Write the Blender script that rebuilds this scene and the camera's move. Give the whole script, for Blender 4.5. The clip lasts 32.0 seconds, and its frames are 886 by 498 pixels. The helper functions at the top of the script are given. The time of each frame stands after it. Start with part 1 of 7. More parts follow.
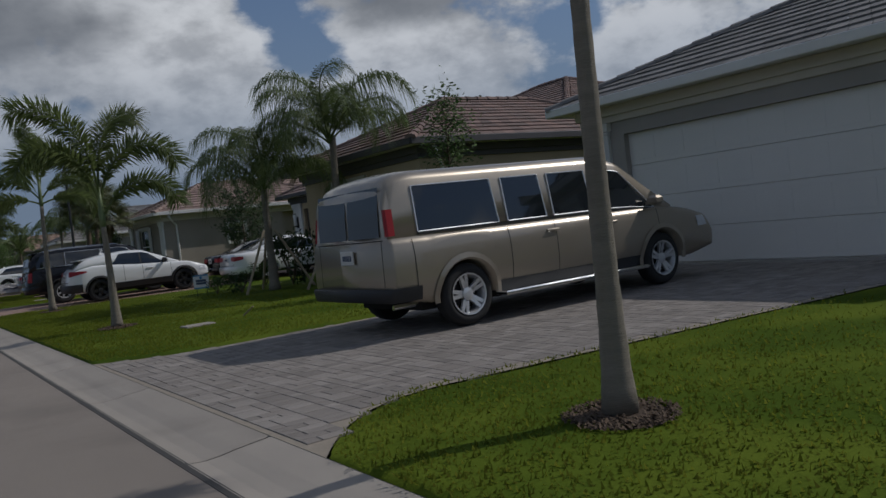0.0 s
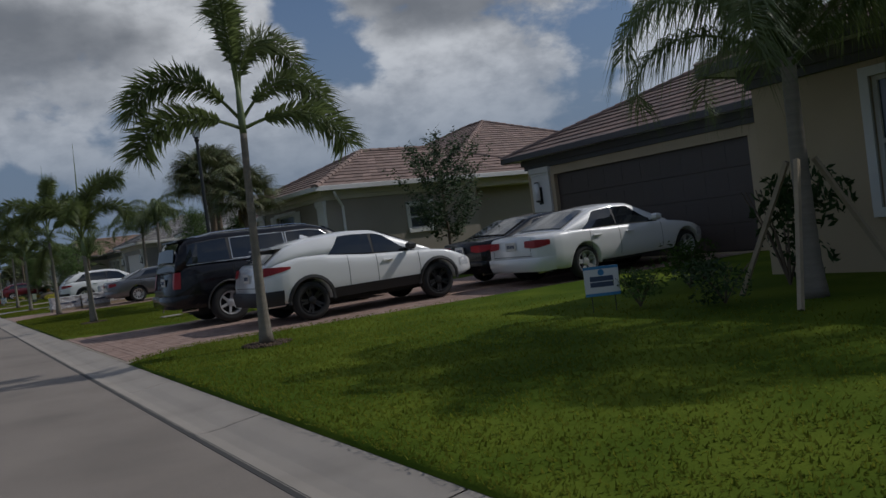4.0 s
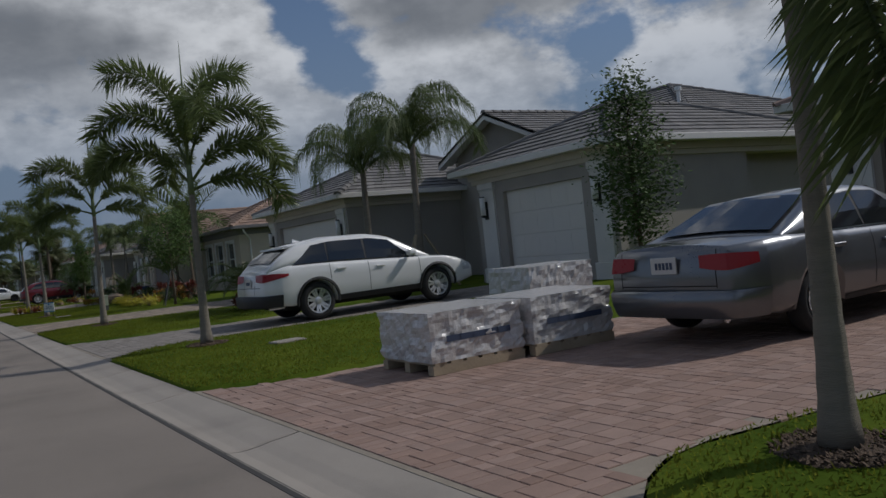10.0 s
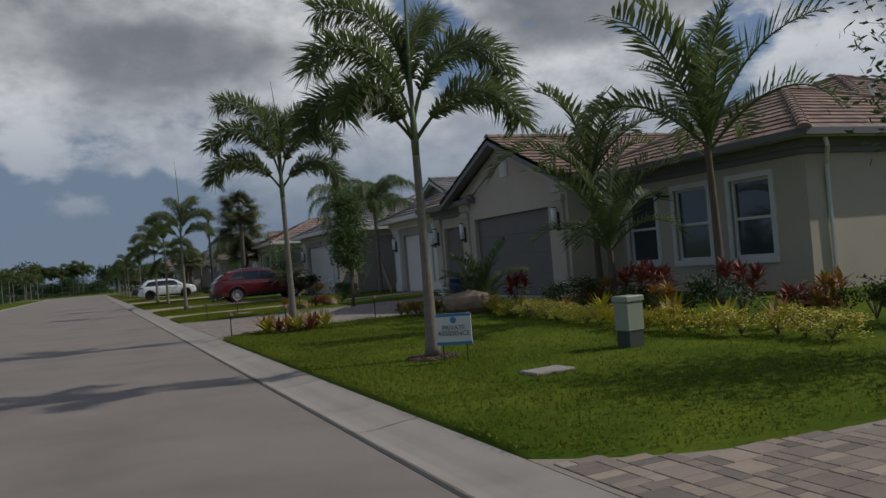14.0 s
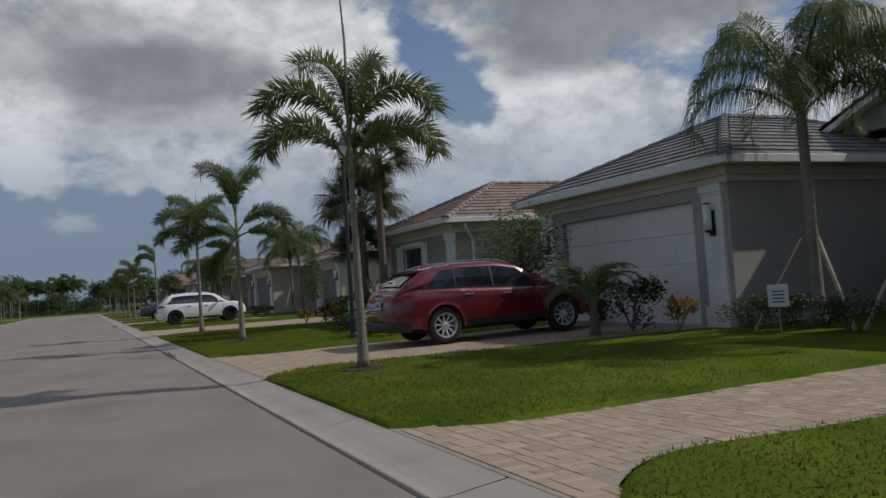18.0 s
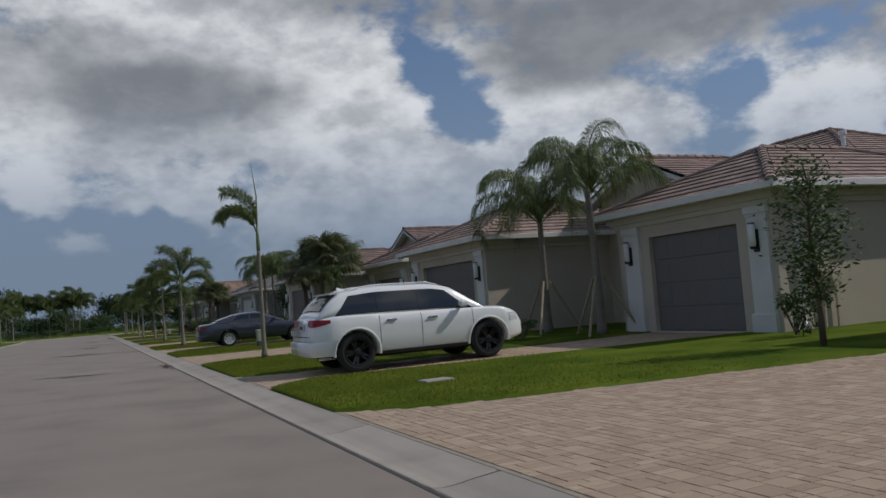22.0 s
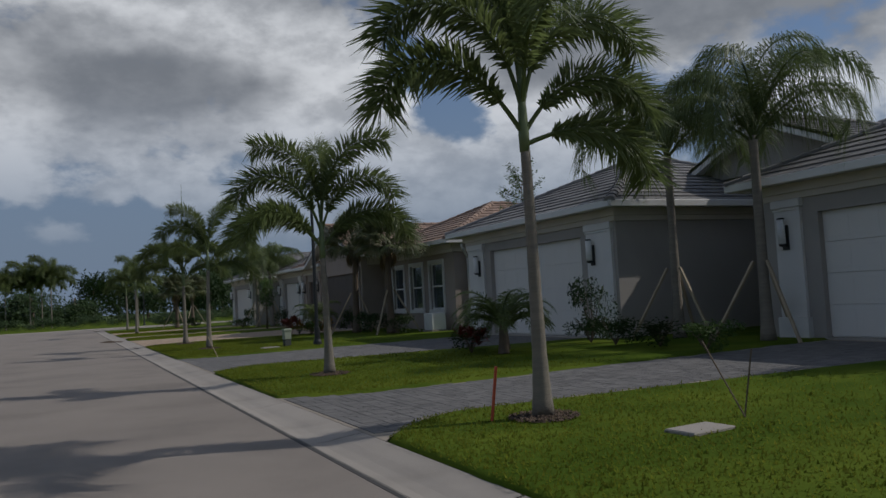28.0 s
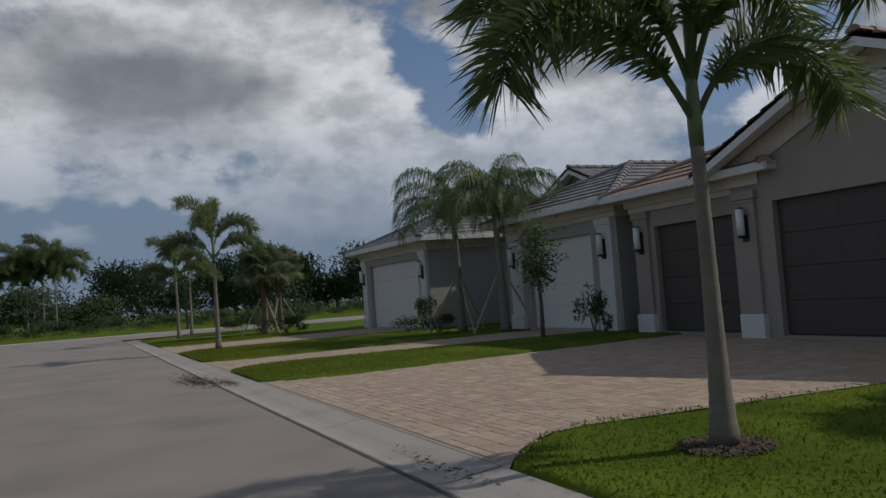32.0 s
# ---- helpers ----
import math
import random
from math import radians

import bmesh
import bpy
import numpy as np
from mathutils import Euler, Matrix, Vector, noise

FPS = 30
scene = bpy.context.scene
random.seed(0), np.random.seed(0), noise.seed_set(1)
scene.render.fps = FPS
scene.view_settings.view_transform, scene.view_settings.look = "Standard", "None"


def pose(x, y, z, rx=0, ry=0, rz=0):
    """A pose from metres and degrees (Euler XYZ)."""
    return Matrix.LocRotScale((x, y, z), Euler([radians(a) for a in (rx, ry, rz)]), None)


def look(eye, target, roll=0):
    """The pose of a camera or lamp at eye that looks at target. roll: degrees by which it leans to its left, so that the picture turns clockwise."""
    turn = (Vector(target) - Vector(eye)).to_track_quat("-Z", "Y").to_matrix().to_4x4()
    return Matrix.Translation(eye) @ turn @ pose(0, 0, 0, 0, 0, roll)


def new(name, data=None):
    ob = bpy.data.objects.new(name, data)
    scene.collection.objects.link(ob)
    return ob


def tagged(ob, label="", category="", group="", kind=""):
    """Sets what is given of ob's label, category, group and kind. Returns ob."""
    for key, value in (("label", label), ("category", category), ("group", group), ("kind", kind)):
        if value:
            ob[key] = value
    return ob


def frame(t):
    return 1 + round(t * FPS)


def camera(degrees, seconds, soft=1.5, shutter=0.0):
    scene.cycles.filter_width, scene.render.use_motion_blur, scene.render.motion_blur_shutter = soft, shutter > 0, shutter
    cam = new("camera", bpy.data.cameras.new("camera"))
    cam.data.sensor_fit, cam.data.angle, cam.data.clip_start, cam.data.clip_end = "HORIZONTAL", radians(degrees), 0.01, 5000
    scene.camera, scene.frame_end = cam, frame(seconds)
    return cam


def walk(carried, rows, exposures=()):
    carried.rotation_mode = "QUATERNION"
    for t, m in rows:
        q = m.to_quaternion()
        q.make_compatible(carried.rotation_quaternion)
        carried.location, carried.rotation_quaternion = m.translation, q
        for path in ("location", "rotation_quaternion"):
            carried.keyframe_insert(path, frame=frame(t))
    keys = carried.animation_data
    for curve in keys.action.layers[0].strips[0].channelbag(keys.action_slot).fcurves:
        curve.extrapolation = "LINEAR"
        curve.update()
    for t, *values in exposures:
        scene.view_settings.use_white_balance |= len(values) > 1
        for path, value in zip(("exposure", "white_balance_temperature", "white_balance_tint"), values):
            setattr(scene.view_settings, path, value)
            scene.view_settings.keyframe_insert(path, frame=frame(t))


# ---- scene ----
cam = camera(58.15, 32.0, soft=1.5)
# seconds, x, y, yaw, pitch, roll of a drive along the street (+y), x to the right
PATH = [
    (0, 0.000, -0.000, -34.77, -1.84, 6.49),
    (0.5, -0.026, 1.593, -33.75, -1.60, 6.47),
    (1, -0.056, 3.142, -32.09, -1.41, 6.85),
    (1.5, -0.084, 4.767, -31.47, -1.40, 6.84),
    (2, -0.094, 6.280, -31.67, -1.47, 6.60),
    (2.5, -0.103, 7.795, -31.88, -1.27, 7.16),
    (4.5, -0.166, 15.902, -32.33, -1.00, 7.12),
    (5, -0.186, 18.154, -32.18, -0.84, 6.96),
    (5.5, -0.201, 20.502, -32.55, -0.80, 6.72),
    (6, -0.210, 22.957, -33.17, -0.72, 6.55),
    (6.5, -0.206, 25.444, -33.79, -0.81, 6.36),
    (7, -0.199, 28.013, -33.60, -0.90, 6.44),
    (7.5, -0.187, 30.593, -33.47, -0.57, 6.09),
    (8, -0.180, 33.242, -33.05, -0.53, 6.09),
    (8.5, -0.187, 35.974, -32.70, -0.58, 6.18),
    (9, -0.199, 38.803, -32.98, -0.56, 6.19),
    (9.5, -0.219, 41.734, -32.84, -0.46, 6.15),
    (10, -0.241, 44.404, -32.55, -0.33, 6.10),
    (10.5, -0.262, 47.013, -32.27, -0.34, 6.22),
    (11, -0.284, 50.082, -31.91, -0.20, 6.01),
    (11.5, -0.315, 53.361, -32.14, -0.34, 5.89),
    (12, -0.351, 56.860, -32.42, -0.63, 5.80),
    (12.5, -0.392, 60.594, -32.92, -0.88, 6.18),
    (13, -0.426, 64.165, -32.11, -0.93, 5.80),
    (13.5, -0.447, 67.447, -23.00, 0.29, 5.25),
    (14, -0.460, 70.872, -23.82, 0.87, 4.67),
    (14.5, -0.468, 74.192, -24.38, 1.08, 4.49),
    (15, -0.475, 77.493, -24.59, 1.48, 3.79),
    (15.5, -0.484, 80.861, -23.35, 1.80, 3.28),
    (17.5, -0.491, 93.354, -24.59, 2.45, 3.45),
    (18, -0.506, 96.459, -24.29, 2.46, 3.93),
    (18.5, -0.518, 99.698, -24.06, 2.74, 3.83),
    (19, -0.546, 103.228, -23.57, 2.84, 3.46),
    (19.5, -0.591, 106.661, -23.15, 2.97, 3.63),
    (20, -0.644, 110.344, -22.80, 3.11, 3.68),
    (20.5, -0.694, 114.120, -22.60, 3.27, 3.84),
    (21, -0.739, 117.993, -22.58, 3.29, 4.21),
    (21.5, -0.760, 121.884, -22.70, 3.61, 4.30),
    (22, -0.773, 125.739, -23.89, 3.72, 4.30),
    (22.5, -0.782, 129.642, -23.85, 3.80, 3.94),
    (23, -0.793, 133.530, -23.99, 3.40, 3.81),
    (23.5, -0.805, 137.493, -24.06, 3.33, 4.65),
    (24, -0.811, 141.295, -23.82, 3.50, 4.71),
    (24.5, -0.812, 145.184, -24.57, 3.56, 5.00),
    (26.5, -0.672, 160.785, -28.49, 3.64, 3.53),
    (27, -0.648, 164.497, -27.41, 3.91, 3.01),
    (27.5, -0.633, 168.088, -26.08, 3.71, 3.11),
    (28, -0.626, 171.628, -25.17, 3.41, 3.19),
    (28.5, -0.650, 175.196, -24.26, 3.27, 3.24),
    (29, -0.692, 178.850, -24.11, 3.43, 3.26),
    (29.5, -0.733, 182.276, -23.84, 3.24, 3.81),
    (30, -0.767, 185.561, -22.94, 3.55, 3.46),
    (30.5, -0.780, 188.777, -23.33, 3.54, 3.49),
    (31, -0.785, 191.872, -24.02, 3.30, 3.56),
    (31.5, -0.790, 194.890, -24.24, 3.21, 3.78),
    (32, -0.796, 197.897, -24.68, 3.17, 4.12),
]
walk(cam, [(t, pose(x, y, 1.299, 90 + p, r, w)) for t, x, y, w, p, r in PATH],
     [(0, -1.03, 6200, 12), (13.0, -1.0, 6250, 12), (14.0, -0.84, 6400, 12), (16.0, -0.60, 6450, 12), (20.0, -0.62, 6400, 12), (22.0, -0.70, 6300, 12), (24.0, -0.76, 6250, 12), (26.5, -0.88, 6250, 12), (32, -0.80, 6300, 12)])

# ---- sky, sun ----
SUN_TO = Vector((3.8, -1.25, 3.75)).normalized()
world = bpy.data.worlds.new("sky")
scene.world = world
world.use_nodes = True
wn, wl = world.node_tree.nodes, world.node_tree.links
wn.clear()
w_out = wn.new("ShaderNodeOutputWorld")
w_sky = wn.new("ShaderNodeTexSky")
w_sky.sky_type, w_sky.sun_disc = "NISHITA", False
w_sky.sun_elevation = math.asin(SUN_TO.z)
w_sky.sun_rotation = math.atan2(SUN_TO.x, SUN_TO.y)
w_sky.air_density, w_sky.dust_density, w_sky.ozone_density = 1.0, 0.5, 2.0
w_bg = wn.new("ShaderNodeBackground")
w_bg.inputs["Strength"].default_value = 0.105
w_tint = wn.new("ShaderNodeMixRGB")
w_tint.blend_type = "MULTIPLY"
w_tint.inputs["Fac"].default_value, w_tint.inputs["Color2"].default_value = 1.0, (0.88, 0.96, 1.06, 1)
wl.new(w_sky.outputs[0], w_tint.inputs["Color1"])
wl.new(w_tint.outputs[0], w_bg.inputs["Color"])


def wmath(op, a, b=None, c=None, clamp=False):
    n = wn.new("ShaderNodeMath")
    n.operation, n.use_clamp = op, clamp
    for i, v in enumerate((a, b, c)):
        if v is None:
            continue
        if isinstance(v, (int, float)):
            n.inputs[i].default_value = v
        else:
            wl.new(v, n.inputs[i])
    return n.outputs[0]


# cumulus: puffy noise over the sky, gathered into a few large masses with blue gaps between them
w_tc = wn.new("ShaderNodeTexCoord")
w_sep = wn.new("ShaderNodeSeparateXYZ")
wl.new(w_tc.outputs["Generated"], w_sep.inputs[0])
w_az = wmath("MULTIPLY", wmath("ARCTAN2", w_sep.outputs["X"], w_sep.outputs["Y"]), 57.296)
w_el = wmath("MULTIPLY", wmath("ARCSINE", w_sep.outputs["Z"]), 57.296)
w_ae = wn.new("ShaderNodeCombineXYZ")
wl.new(w_az, w_ae.inputs[0]), wl.new(w_el, w_ae.inputs[1])


def wnoise(scale, detail, shift, rough=0.55, stretch=(1.0, 1.0, 1.7)):
    m = wn.new("ShaderNodeMapping")
    m.inputs["Location"].default_value, m.inputs["Scale"].default_value = shift, stretch
    wl.new(w_tc.outputs["Generated"], m.inputs["Vector"])
    n = wn.new("ShaderNodeTexNoise")
    n.inputs["Scale"].default_value, n.inputs["Detail"].default_value, n.inputs["Roughness"].default_value = scale, detail, rough
    wl.new(m.outputs[0], n.inputs["Vector"])
    return n.outputs["Fac"]


def wramp(v, lo, hi):
    n = wn.new("ShaderNodeMapRange")
    n.interpolation_type = "SMOOTHSTEP"
    n.inputs["From Min"].default_value, n.inputs["From Max"].default_value = lo, hi
    wl.new(v, n.inputs["Value"])
    return n.outputs["Result"]


def wmass(az, el, w, h, turn, amount):
    """A soft mass of cloud (or a gap) at a heading and height in degrees."""
    m = wn.new("ShaderNodeMapping")
    m.vector_type = "TEXTURE"
    m.inputs["Location"].default_value, m.inputs["Scale"].default_value = (az, el, 0), (w, h, 1)
    m.inputs["Rotation"].default_value = (0, 0, radians(turn))
    wl.new(w_ae.outputs[0], m.inputs["Vector"])
    g = wn.new("ShaderNodeTexGradient")
    g.gradient_type = "SPHERICAL"
    wl.new(m.outputs[0], g.inputs["Vector"])
    return wmath("MULTIPLY", g.outputs["Fac"], amount)


def wsum(items, start=0.0):
    v = start
    for i in items:
        v = wmath("ADD", v, i)
    return v


w_masses = wsum([wmass(*q) for q in (
    (-7, 14.5, 10, 6, 0, .5),    (7, 20, 17, 9, -12, .75), (20, 12, 14, 6.5, -38, .75), (28, 9.3, 7, 3.6, 0, .5), (2, 12.3, 9, 4.2, -20, .5),
    (40, 19, 18, 6, 4, .8), (35, 11.5, 9, 4.2, -10, .6), (49.5, 9.4, 5, 4.2, 0, .75), (60, 13, 10, 7, 0, .5), (20, 26, 24, 6, 0, .5),
    (25.6, 14.4, 6.5, 3.4, -50, -.85), (45.8, 12.6, 3.6, 2.0, 15, -.5), (16, 9.5, 9, 4.5, -20, .5), (-5, 5.5, 16, 5.0, 0, -.6), (15, 6.5, 14, 4, -6, .45), (34, 7.5, 10, 3, 0, .4), (-2.6, 8.4, 4, 2.0, -10, .75), (6.8, 8.4, 3.5, 2.0, -30, .8), (2.2, 8.0, 2.4, 1.3, 0, .6), (-.6, 5.4, 4, 1.3, -4, .65))])


def wdensity(dx, dy, dz):
    big = wnoise(5.0, 3.0, (3.1 + dx, 7.4 + dy, 1.3 + dz))
    fine = wnoise(13.0, 6.0, (9.3 + 3 * dx, 2.2 + 3 * dy, 4.0 + 3 * dz), 0.55)
    curl = wnoise(38.0, 6.0, (2.3 + 3 * dx, 5.2 + 3 * dy, 1.0 + 3 * dz), 0.55)
    both = wmath("ADD", wmath("MULTIPLY", wmath("SUBTRACT", big, 0.5), 1.1), wmath("MULTIPLY", wmath("SUBTRACT", fine, 0.5), 1.1))
    return wmath("ADD", both, wmath("MULTIPLY", wmath("SUBTRACT", curl, 0.5), 0.45))


w_den, w_sunward = wdensity(0.0, 0.0, 0.0), wdensity(-0.022, 0.006, -0.030)
w_full = wmath("ADD", wmath("ADD", w_den, w_masses), 0.02)
w_cover = wramp(w_full, -0.05, 0.32)
# the sides turned to the sun are white, the thick undersides grey
w_dark = wsum([wmass(*q) for q in ((5.5, 14.8, 14, 5.5, -4, 1.25), (39, 18.6, 20, 5.6, 4, 1.35), (20, 23, 15, 5.5, 0, 1.0), (-7, 18, 9, 6, 0, .6), (56, 18, 12, 6, 0, .9), (34, 15.2, 9, 2.5, 0, .35))])
w_thick = wramp(wmath("ADD", w_dark, wmath("MULTIPLY", wmath("SUBTRACT", wnoise(7.0, 4.0, (1.7, 4.1, 0.0), 0.5), 0.5), 1.5)), 0.0, 0.95)
w_lit = wramp(wmath("SUBTRACT", w_den, w_sunward), -0.36, 0.30)
w_grey = wmath("SUBTRACT", 1.0, wmath("MULTIPLY", wmath("ADD", wmath("MULTIPLY", w_lit, 0.50), 0.50), wmath("SUBTRACT", 1.0, wmath("MULTIPLY", w_thick, 0.80))), clamp=True)
w_col = wn.new("ShaderNodeMixRGB")
w_col.inputs["Color1"].default_value = (0.965, 0.99, 1.0, 1)
w_col.inputs["Color2"].default_value = (0.185, 0.208, 0.24, 1)
wl.new(w_grey, w_col.inputs["Fac"])
w_cbg = wn.new("ShaderNodeBackground")
w_cbg.inputs["Strength"].default_value = 1.15
wl.new(w_col.outputs[0], w_cbg.inputs["Color"])
# blue-grey haze towards the horizon
w_hz = wn.new("ShaderNodeBackground")
w_hz.inputs["Color"].default_value, w_hz.inputs["Strength"].default_value = (0.265, 0.35, 0.475, 1), 1.0
w_air = wn.new("ShaderNodeMixShader")
wl.new(wmath("SUBTRACT", 0.96, wmath("MULTIPLY", wramp(w_el, 2.0, 20.0), 0.72)), w_air.inputs[0])
wl.new(w_bg.outputs[0], w_air.inputs[1]), wl.new(w_hz.outputs[0], w_air.inputs[2])
w_mix = wn.new("ShaderNodeMixShader")
wl.new(wmath("MULTIPLY", w_cover, wramp(w_el, 1.5, 16.0)), w_mix.inputs[0])
wl.new(w_air.outputs[0], w_mix.inputs[1])
wl.new(w_cbg.outputs[0], w_mix.inputs[2])
wl.new(w_mix.outputs[0], w_out.inputs[0])

sun = new("sun", bpy.data.lights.new("sun", "SUN"))
sun.data.energy, sun.data.angle, sun.data.color = 3.6, radians(0.6), (1.0, 0.955, 0.88)
sun.matrix_world = look(SUN_TO * 100, (0, 0, 0))

# ---- materials ----
MATS = {}


def mat(name, base, rough=0.7, var=0.15, scale=6.0, bump=0.0, bscale=60.0, metal=0.0, spec=0.5, island=0.0, rnd=0.0,
        stain=0.0, second=None, coat=0.0, coords="Object", stretch=(1, 1, 1), trans=0.0):
    """Base colour with grain and stains at two scales; island and rnd vary single pieces."""
    if name in MATS:
        return MATS[name]
    m = bpy.data.materials.new(name)
    m.use_nodes = True
    n, l = m.node_tree.nodes, m.node_tree.links
    b = n["Principled BSDF"]
    tc = n.new("ShaderNodeTexCoord")
    mp = n.new("ShaderNodeMapping")
    mp.inputs["Scale"].default_value = stretch
    l.new(tc.outputs[coords], mp.inputs["Vector"])
    big = n.new("ShaderNodeTexNoise")
    big.inputs["Scale"].default_value, big.inputs["Detail"].default_value = scale, 5.0
    l.new(mp.outputs[0], big.inputs["Vector"])
    fine = n.new("ShaderNodeTexNoise")
    fine.inputs["Scale"].default_value, fine.inputs["Detail"].default_value = bscale, 4.0
    l.new(mp.outputs[0], fine.inputs["Vector"])

    def math_(op, a, c):
        k = n.new("ShaderNodeMath")
        k.operation = op
        for i, v in enumerate((a, c)):
            if isinstance(v, (int, float)):
                k.inputs[i].default_value = v
            else:
                l.new(v, k.inputs[i])
        return k.outputs[0]

    f = math_("ADD", math_("MULTIPLY", big.outputs["Fac"], 0.6), math_("MULTIPLY", fine.outputs["Fac"], 0.4))
    f = math_("SUBTRACT", f, 0.5)
    val = math_("ADD", math_("MULTIPLY", f, 2.6 * var), 1.0)
    if island:
        g = n.new("ShaderNodeNewGeometry")
        val = math_("MULTIPLY", val, math_("ADD", math_("MULTIPLY", g.outputs["Random Per Island"], island), 1 - island / 2))
    if rnd:
        o = n.new("ShaderNodeObjectInfo")
        val = math_("MULTIPLY", val, math_("ADD", math_("MULTIPLY", o.outputs["Random"], rnd), 1 - rnd / 2))
    mixed = None
    if second:
        mx = n.new("ShaderNodeMixRGB")
        mx.inputs["Color1"].default_value, mx.inputs["Color2"].default_value = (*base, 1), (*second, 1)
        src = None
        if island:
            s = n.new("ShaderNodeNewGeometry")
            src = math_("FRACT", math_("MULTIPLY", s.outputs["Random Per Island"], 7.3), 0.0)
        elif rnd:
            s = n.new("ShaderNodeObjectInfo")
            src = math_("FRACT", math_("MULTIPLY", s.outputs["Random"], 7.3), 0.0)
        else:
            r = n.new("ShaderNodeMapRange")
            r.inputs["From Min"].default_value, r.inputs["From Max"].default_value = 0.4, 0.6
            l.new(big.outputs["Fac"], r.inputs["Value"])
            src = r.outputs[0]
        l.new(src, mx.inputs["Fac"])
        mixed = mx.outputs[0]
    sc = n.new("ShaderNodeVectorMath")
    sc.operation = "SCALE"
    if mixed:
        l.new(mixed, sc.inputs[0])
    else:
        sc.inputs[0].default_value = base
    l.new(val, sc.inputs["Scale"])
    col = sc.outputs[0]
    if stain:
        st = n.new("ShaderNodeTexNoise")
        st.inputs["Scale"].default_value, st.inputs["Detail"].default_value = 0.7, 6.0
        l.new(tc.outputs[coords], st.inputs["Vector"])
        rr = n.new("ShaderNodeMapRange")
        rr.inputs["From Min"].default_value, rr.inputs["From Max"].default_value = 0.48, 0.72
        rr.inputs["To Min"].default_value, rr.inputs["To Max"].default_value = 1.0, 1 - stain
        l.new(st.outputs["Fac"], rr.inputs["Value"])
        s2 = n.new("ShaderNodeVectorMath")
        s2.operation = "SCALE"
        l.new(col, s2.inputs[0]), l.new(rr.outputs[0], s2.inputs["Scale"])
        col = s2.outputs[0]
    l.new(col, b.inputs["Base Color"])
    b.inputs["Metallic"].default_value = metal
    b.inputs["Specular IOR Level"].default_value = spec
    if coat:
        b.inputs["Coat Weight"].default_value, b.inputs["Coat Roughness"].default_value = coat, 0.04
    l.new(math_("ADD", math_("MULTIPLY", f, 0.25), rough), b.inputs["Roughness"])
    if bump:
        bp = n.new("ShaderNodeBump")
        bp.inputs["Strength"].default_value, bp.inputs["Distance"].default_value = bump, 0.01
        l.new(fine.outputs["Fac"], bp.inputs["Height"])
        l.new(bp.outputs[0], b.inputs["Normal"])
    if trans:
        tr = n.new("ShaderNodeBsdfTranslucent")
        l.new(col, tr.inputs["Color"])
        ms = n.new("ShaderNodeMixShader")
        ms.inputs[0].default_value = trans
        l.new(b.outputs[0], ms.inputs[1]), l.new(tr.outputs[0], ms.inputs[2])
        l.new(ms.outputs[0], n["Material Output"].inputs["Surface"])
    MATS[name] = m
    return m


M_ROAD = mat("asphalt", (0.24, 0.205, 0.172), 0.85, 0.28, 0.6, 0.5, 220, stain=0.22)
M_GUTTER = mat("concrete", (0.335, 0.298, 0.256), 0.85, 0.2, 1.5, 0.35, 150, stain=0.3, rnd=0.15)
M_JOINT = mat("dark_joint", (0.05, 0.048, 0.045), 0.9, 0.3, 3.0)
M_LAWN = mat("lawn", (0.062, 0.100, 0.010), 0.9, 0.5, 0.7, 0.4, 60, second=(0.094, 0.126, 0.014), spec=0.03)
M_BLADE = mat("grass_blade", (0.128, 0.164, 0.018), 0.8, 0.35, 0.5, second=(0.180, 0.190, 0.028), island=0.25, spec=0.06, trans=0.65)
M_FAR = mat("far_ground", (0.07, 0.10, 0.03), 0.95, 0.3, 0.05, spec=0.1)
M_MULCH = mat("mulch", (0.10, 0.068, 0.045), 0.95, 0.5, 20, 0.8, 90, island=0.6)
M_SAND = mat("paver_sand", (0.28, 0.24, 0.19), 0.95, 0.3, 8.0, 0.3, 120)
M_TRUNK = mat("palm_trunk", (0.215, 0.188, 0.150), 0.9, 0.5, 1.6, 0.6, 30, stretch=(.6, .6, 9), stain=0.5)
M_SHAFT = mat("crownshaft", (0.13, 0.17, 0.07), 0.5, 0.25, 4.0, stretch=(1, 1, 2))
M_FROND = mat("palm_frond", (0.135, 0.172, 0.058), 0.42, 0.25, 1.5, island=0.5, rnd=0.35, spec=0.4, trans=0.5)
M_FRONDQ = mat("queen_frond", (0.13, 0.17, 0.06), 0.5, 0.25, 1.5, island=0.5, rnd=0.3, spec=0.35, trans=0.32)
M_FAN = mat("fan_frond", (0.11, 0.145, 0.055), 0.5, 0.25, 1.5, island=0.5, rnd=0.4, second=(0.13, 0.125, 0.06), spec=0.35, trans=0.2)
M_DRY = mat("dry_frond", (0.22, 0.15, 0.075), 0.85, 0.3, 2.0, island=0.5, trans=0.2)
M_LEAF = mat("leaf", (0.06, 0.105, 0.022), 0.62, 0.25, 2.0, island=0.6, spec=0.2, trans=0.25)
M_LEAFD = mat("dark_leaf", (0.034, 0.062, 0.018), 0.6, 0.25, 2.0, island=0.6, spec=0.25, trans=0.2)
M_LEAFY = mat("yellow_leaf", (0.50, 0.42, 0.035), 0.6, 0.25, 2.0, island=0.4, second=(0.36, 0.34, 0.035), trans=0.25)
M_LEAFR = mat("red_leaf", (0.24, 0.035, 0.03), 0.55, 0.25, 2.0, island=0.6, second=(0.10, 0.05, 0.03), trans=0.25)
M_LEAFO = mat("orange_leaf", (0.42, 0.15, 0.03), 0.55, 0.25, 2.0, island=0.5, second=(0.20, 0.20, 0.04), trans=0.25)
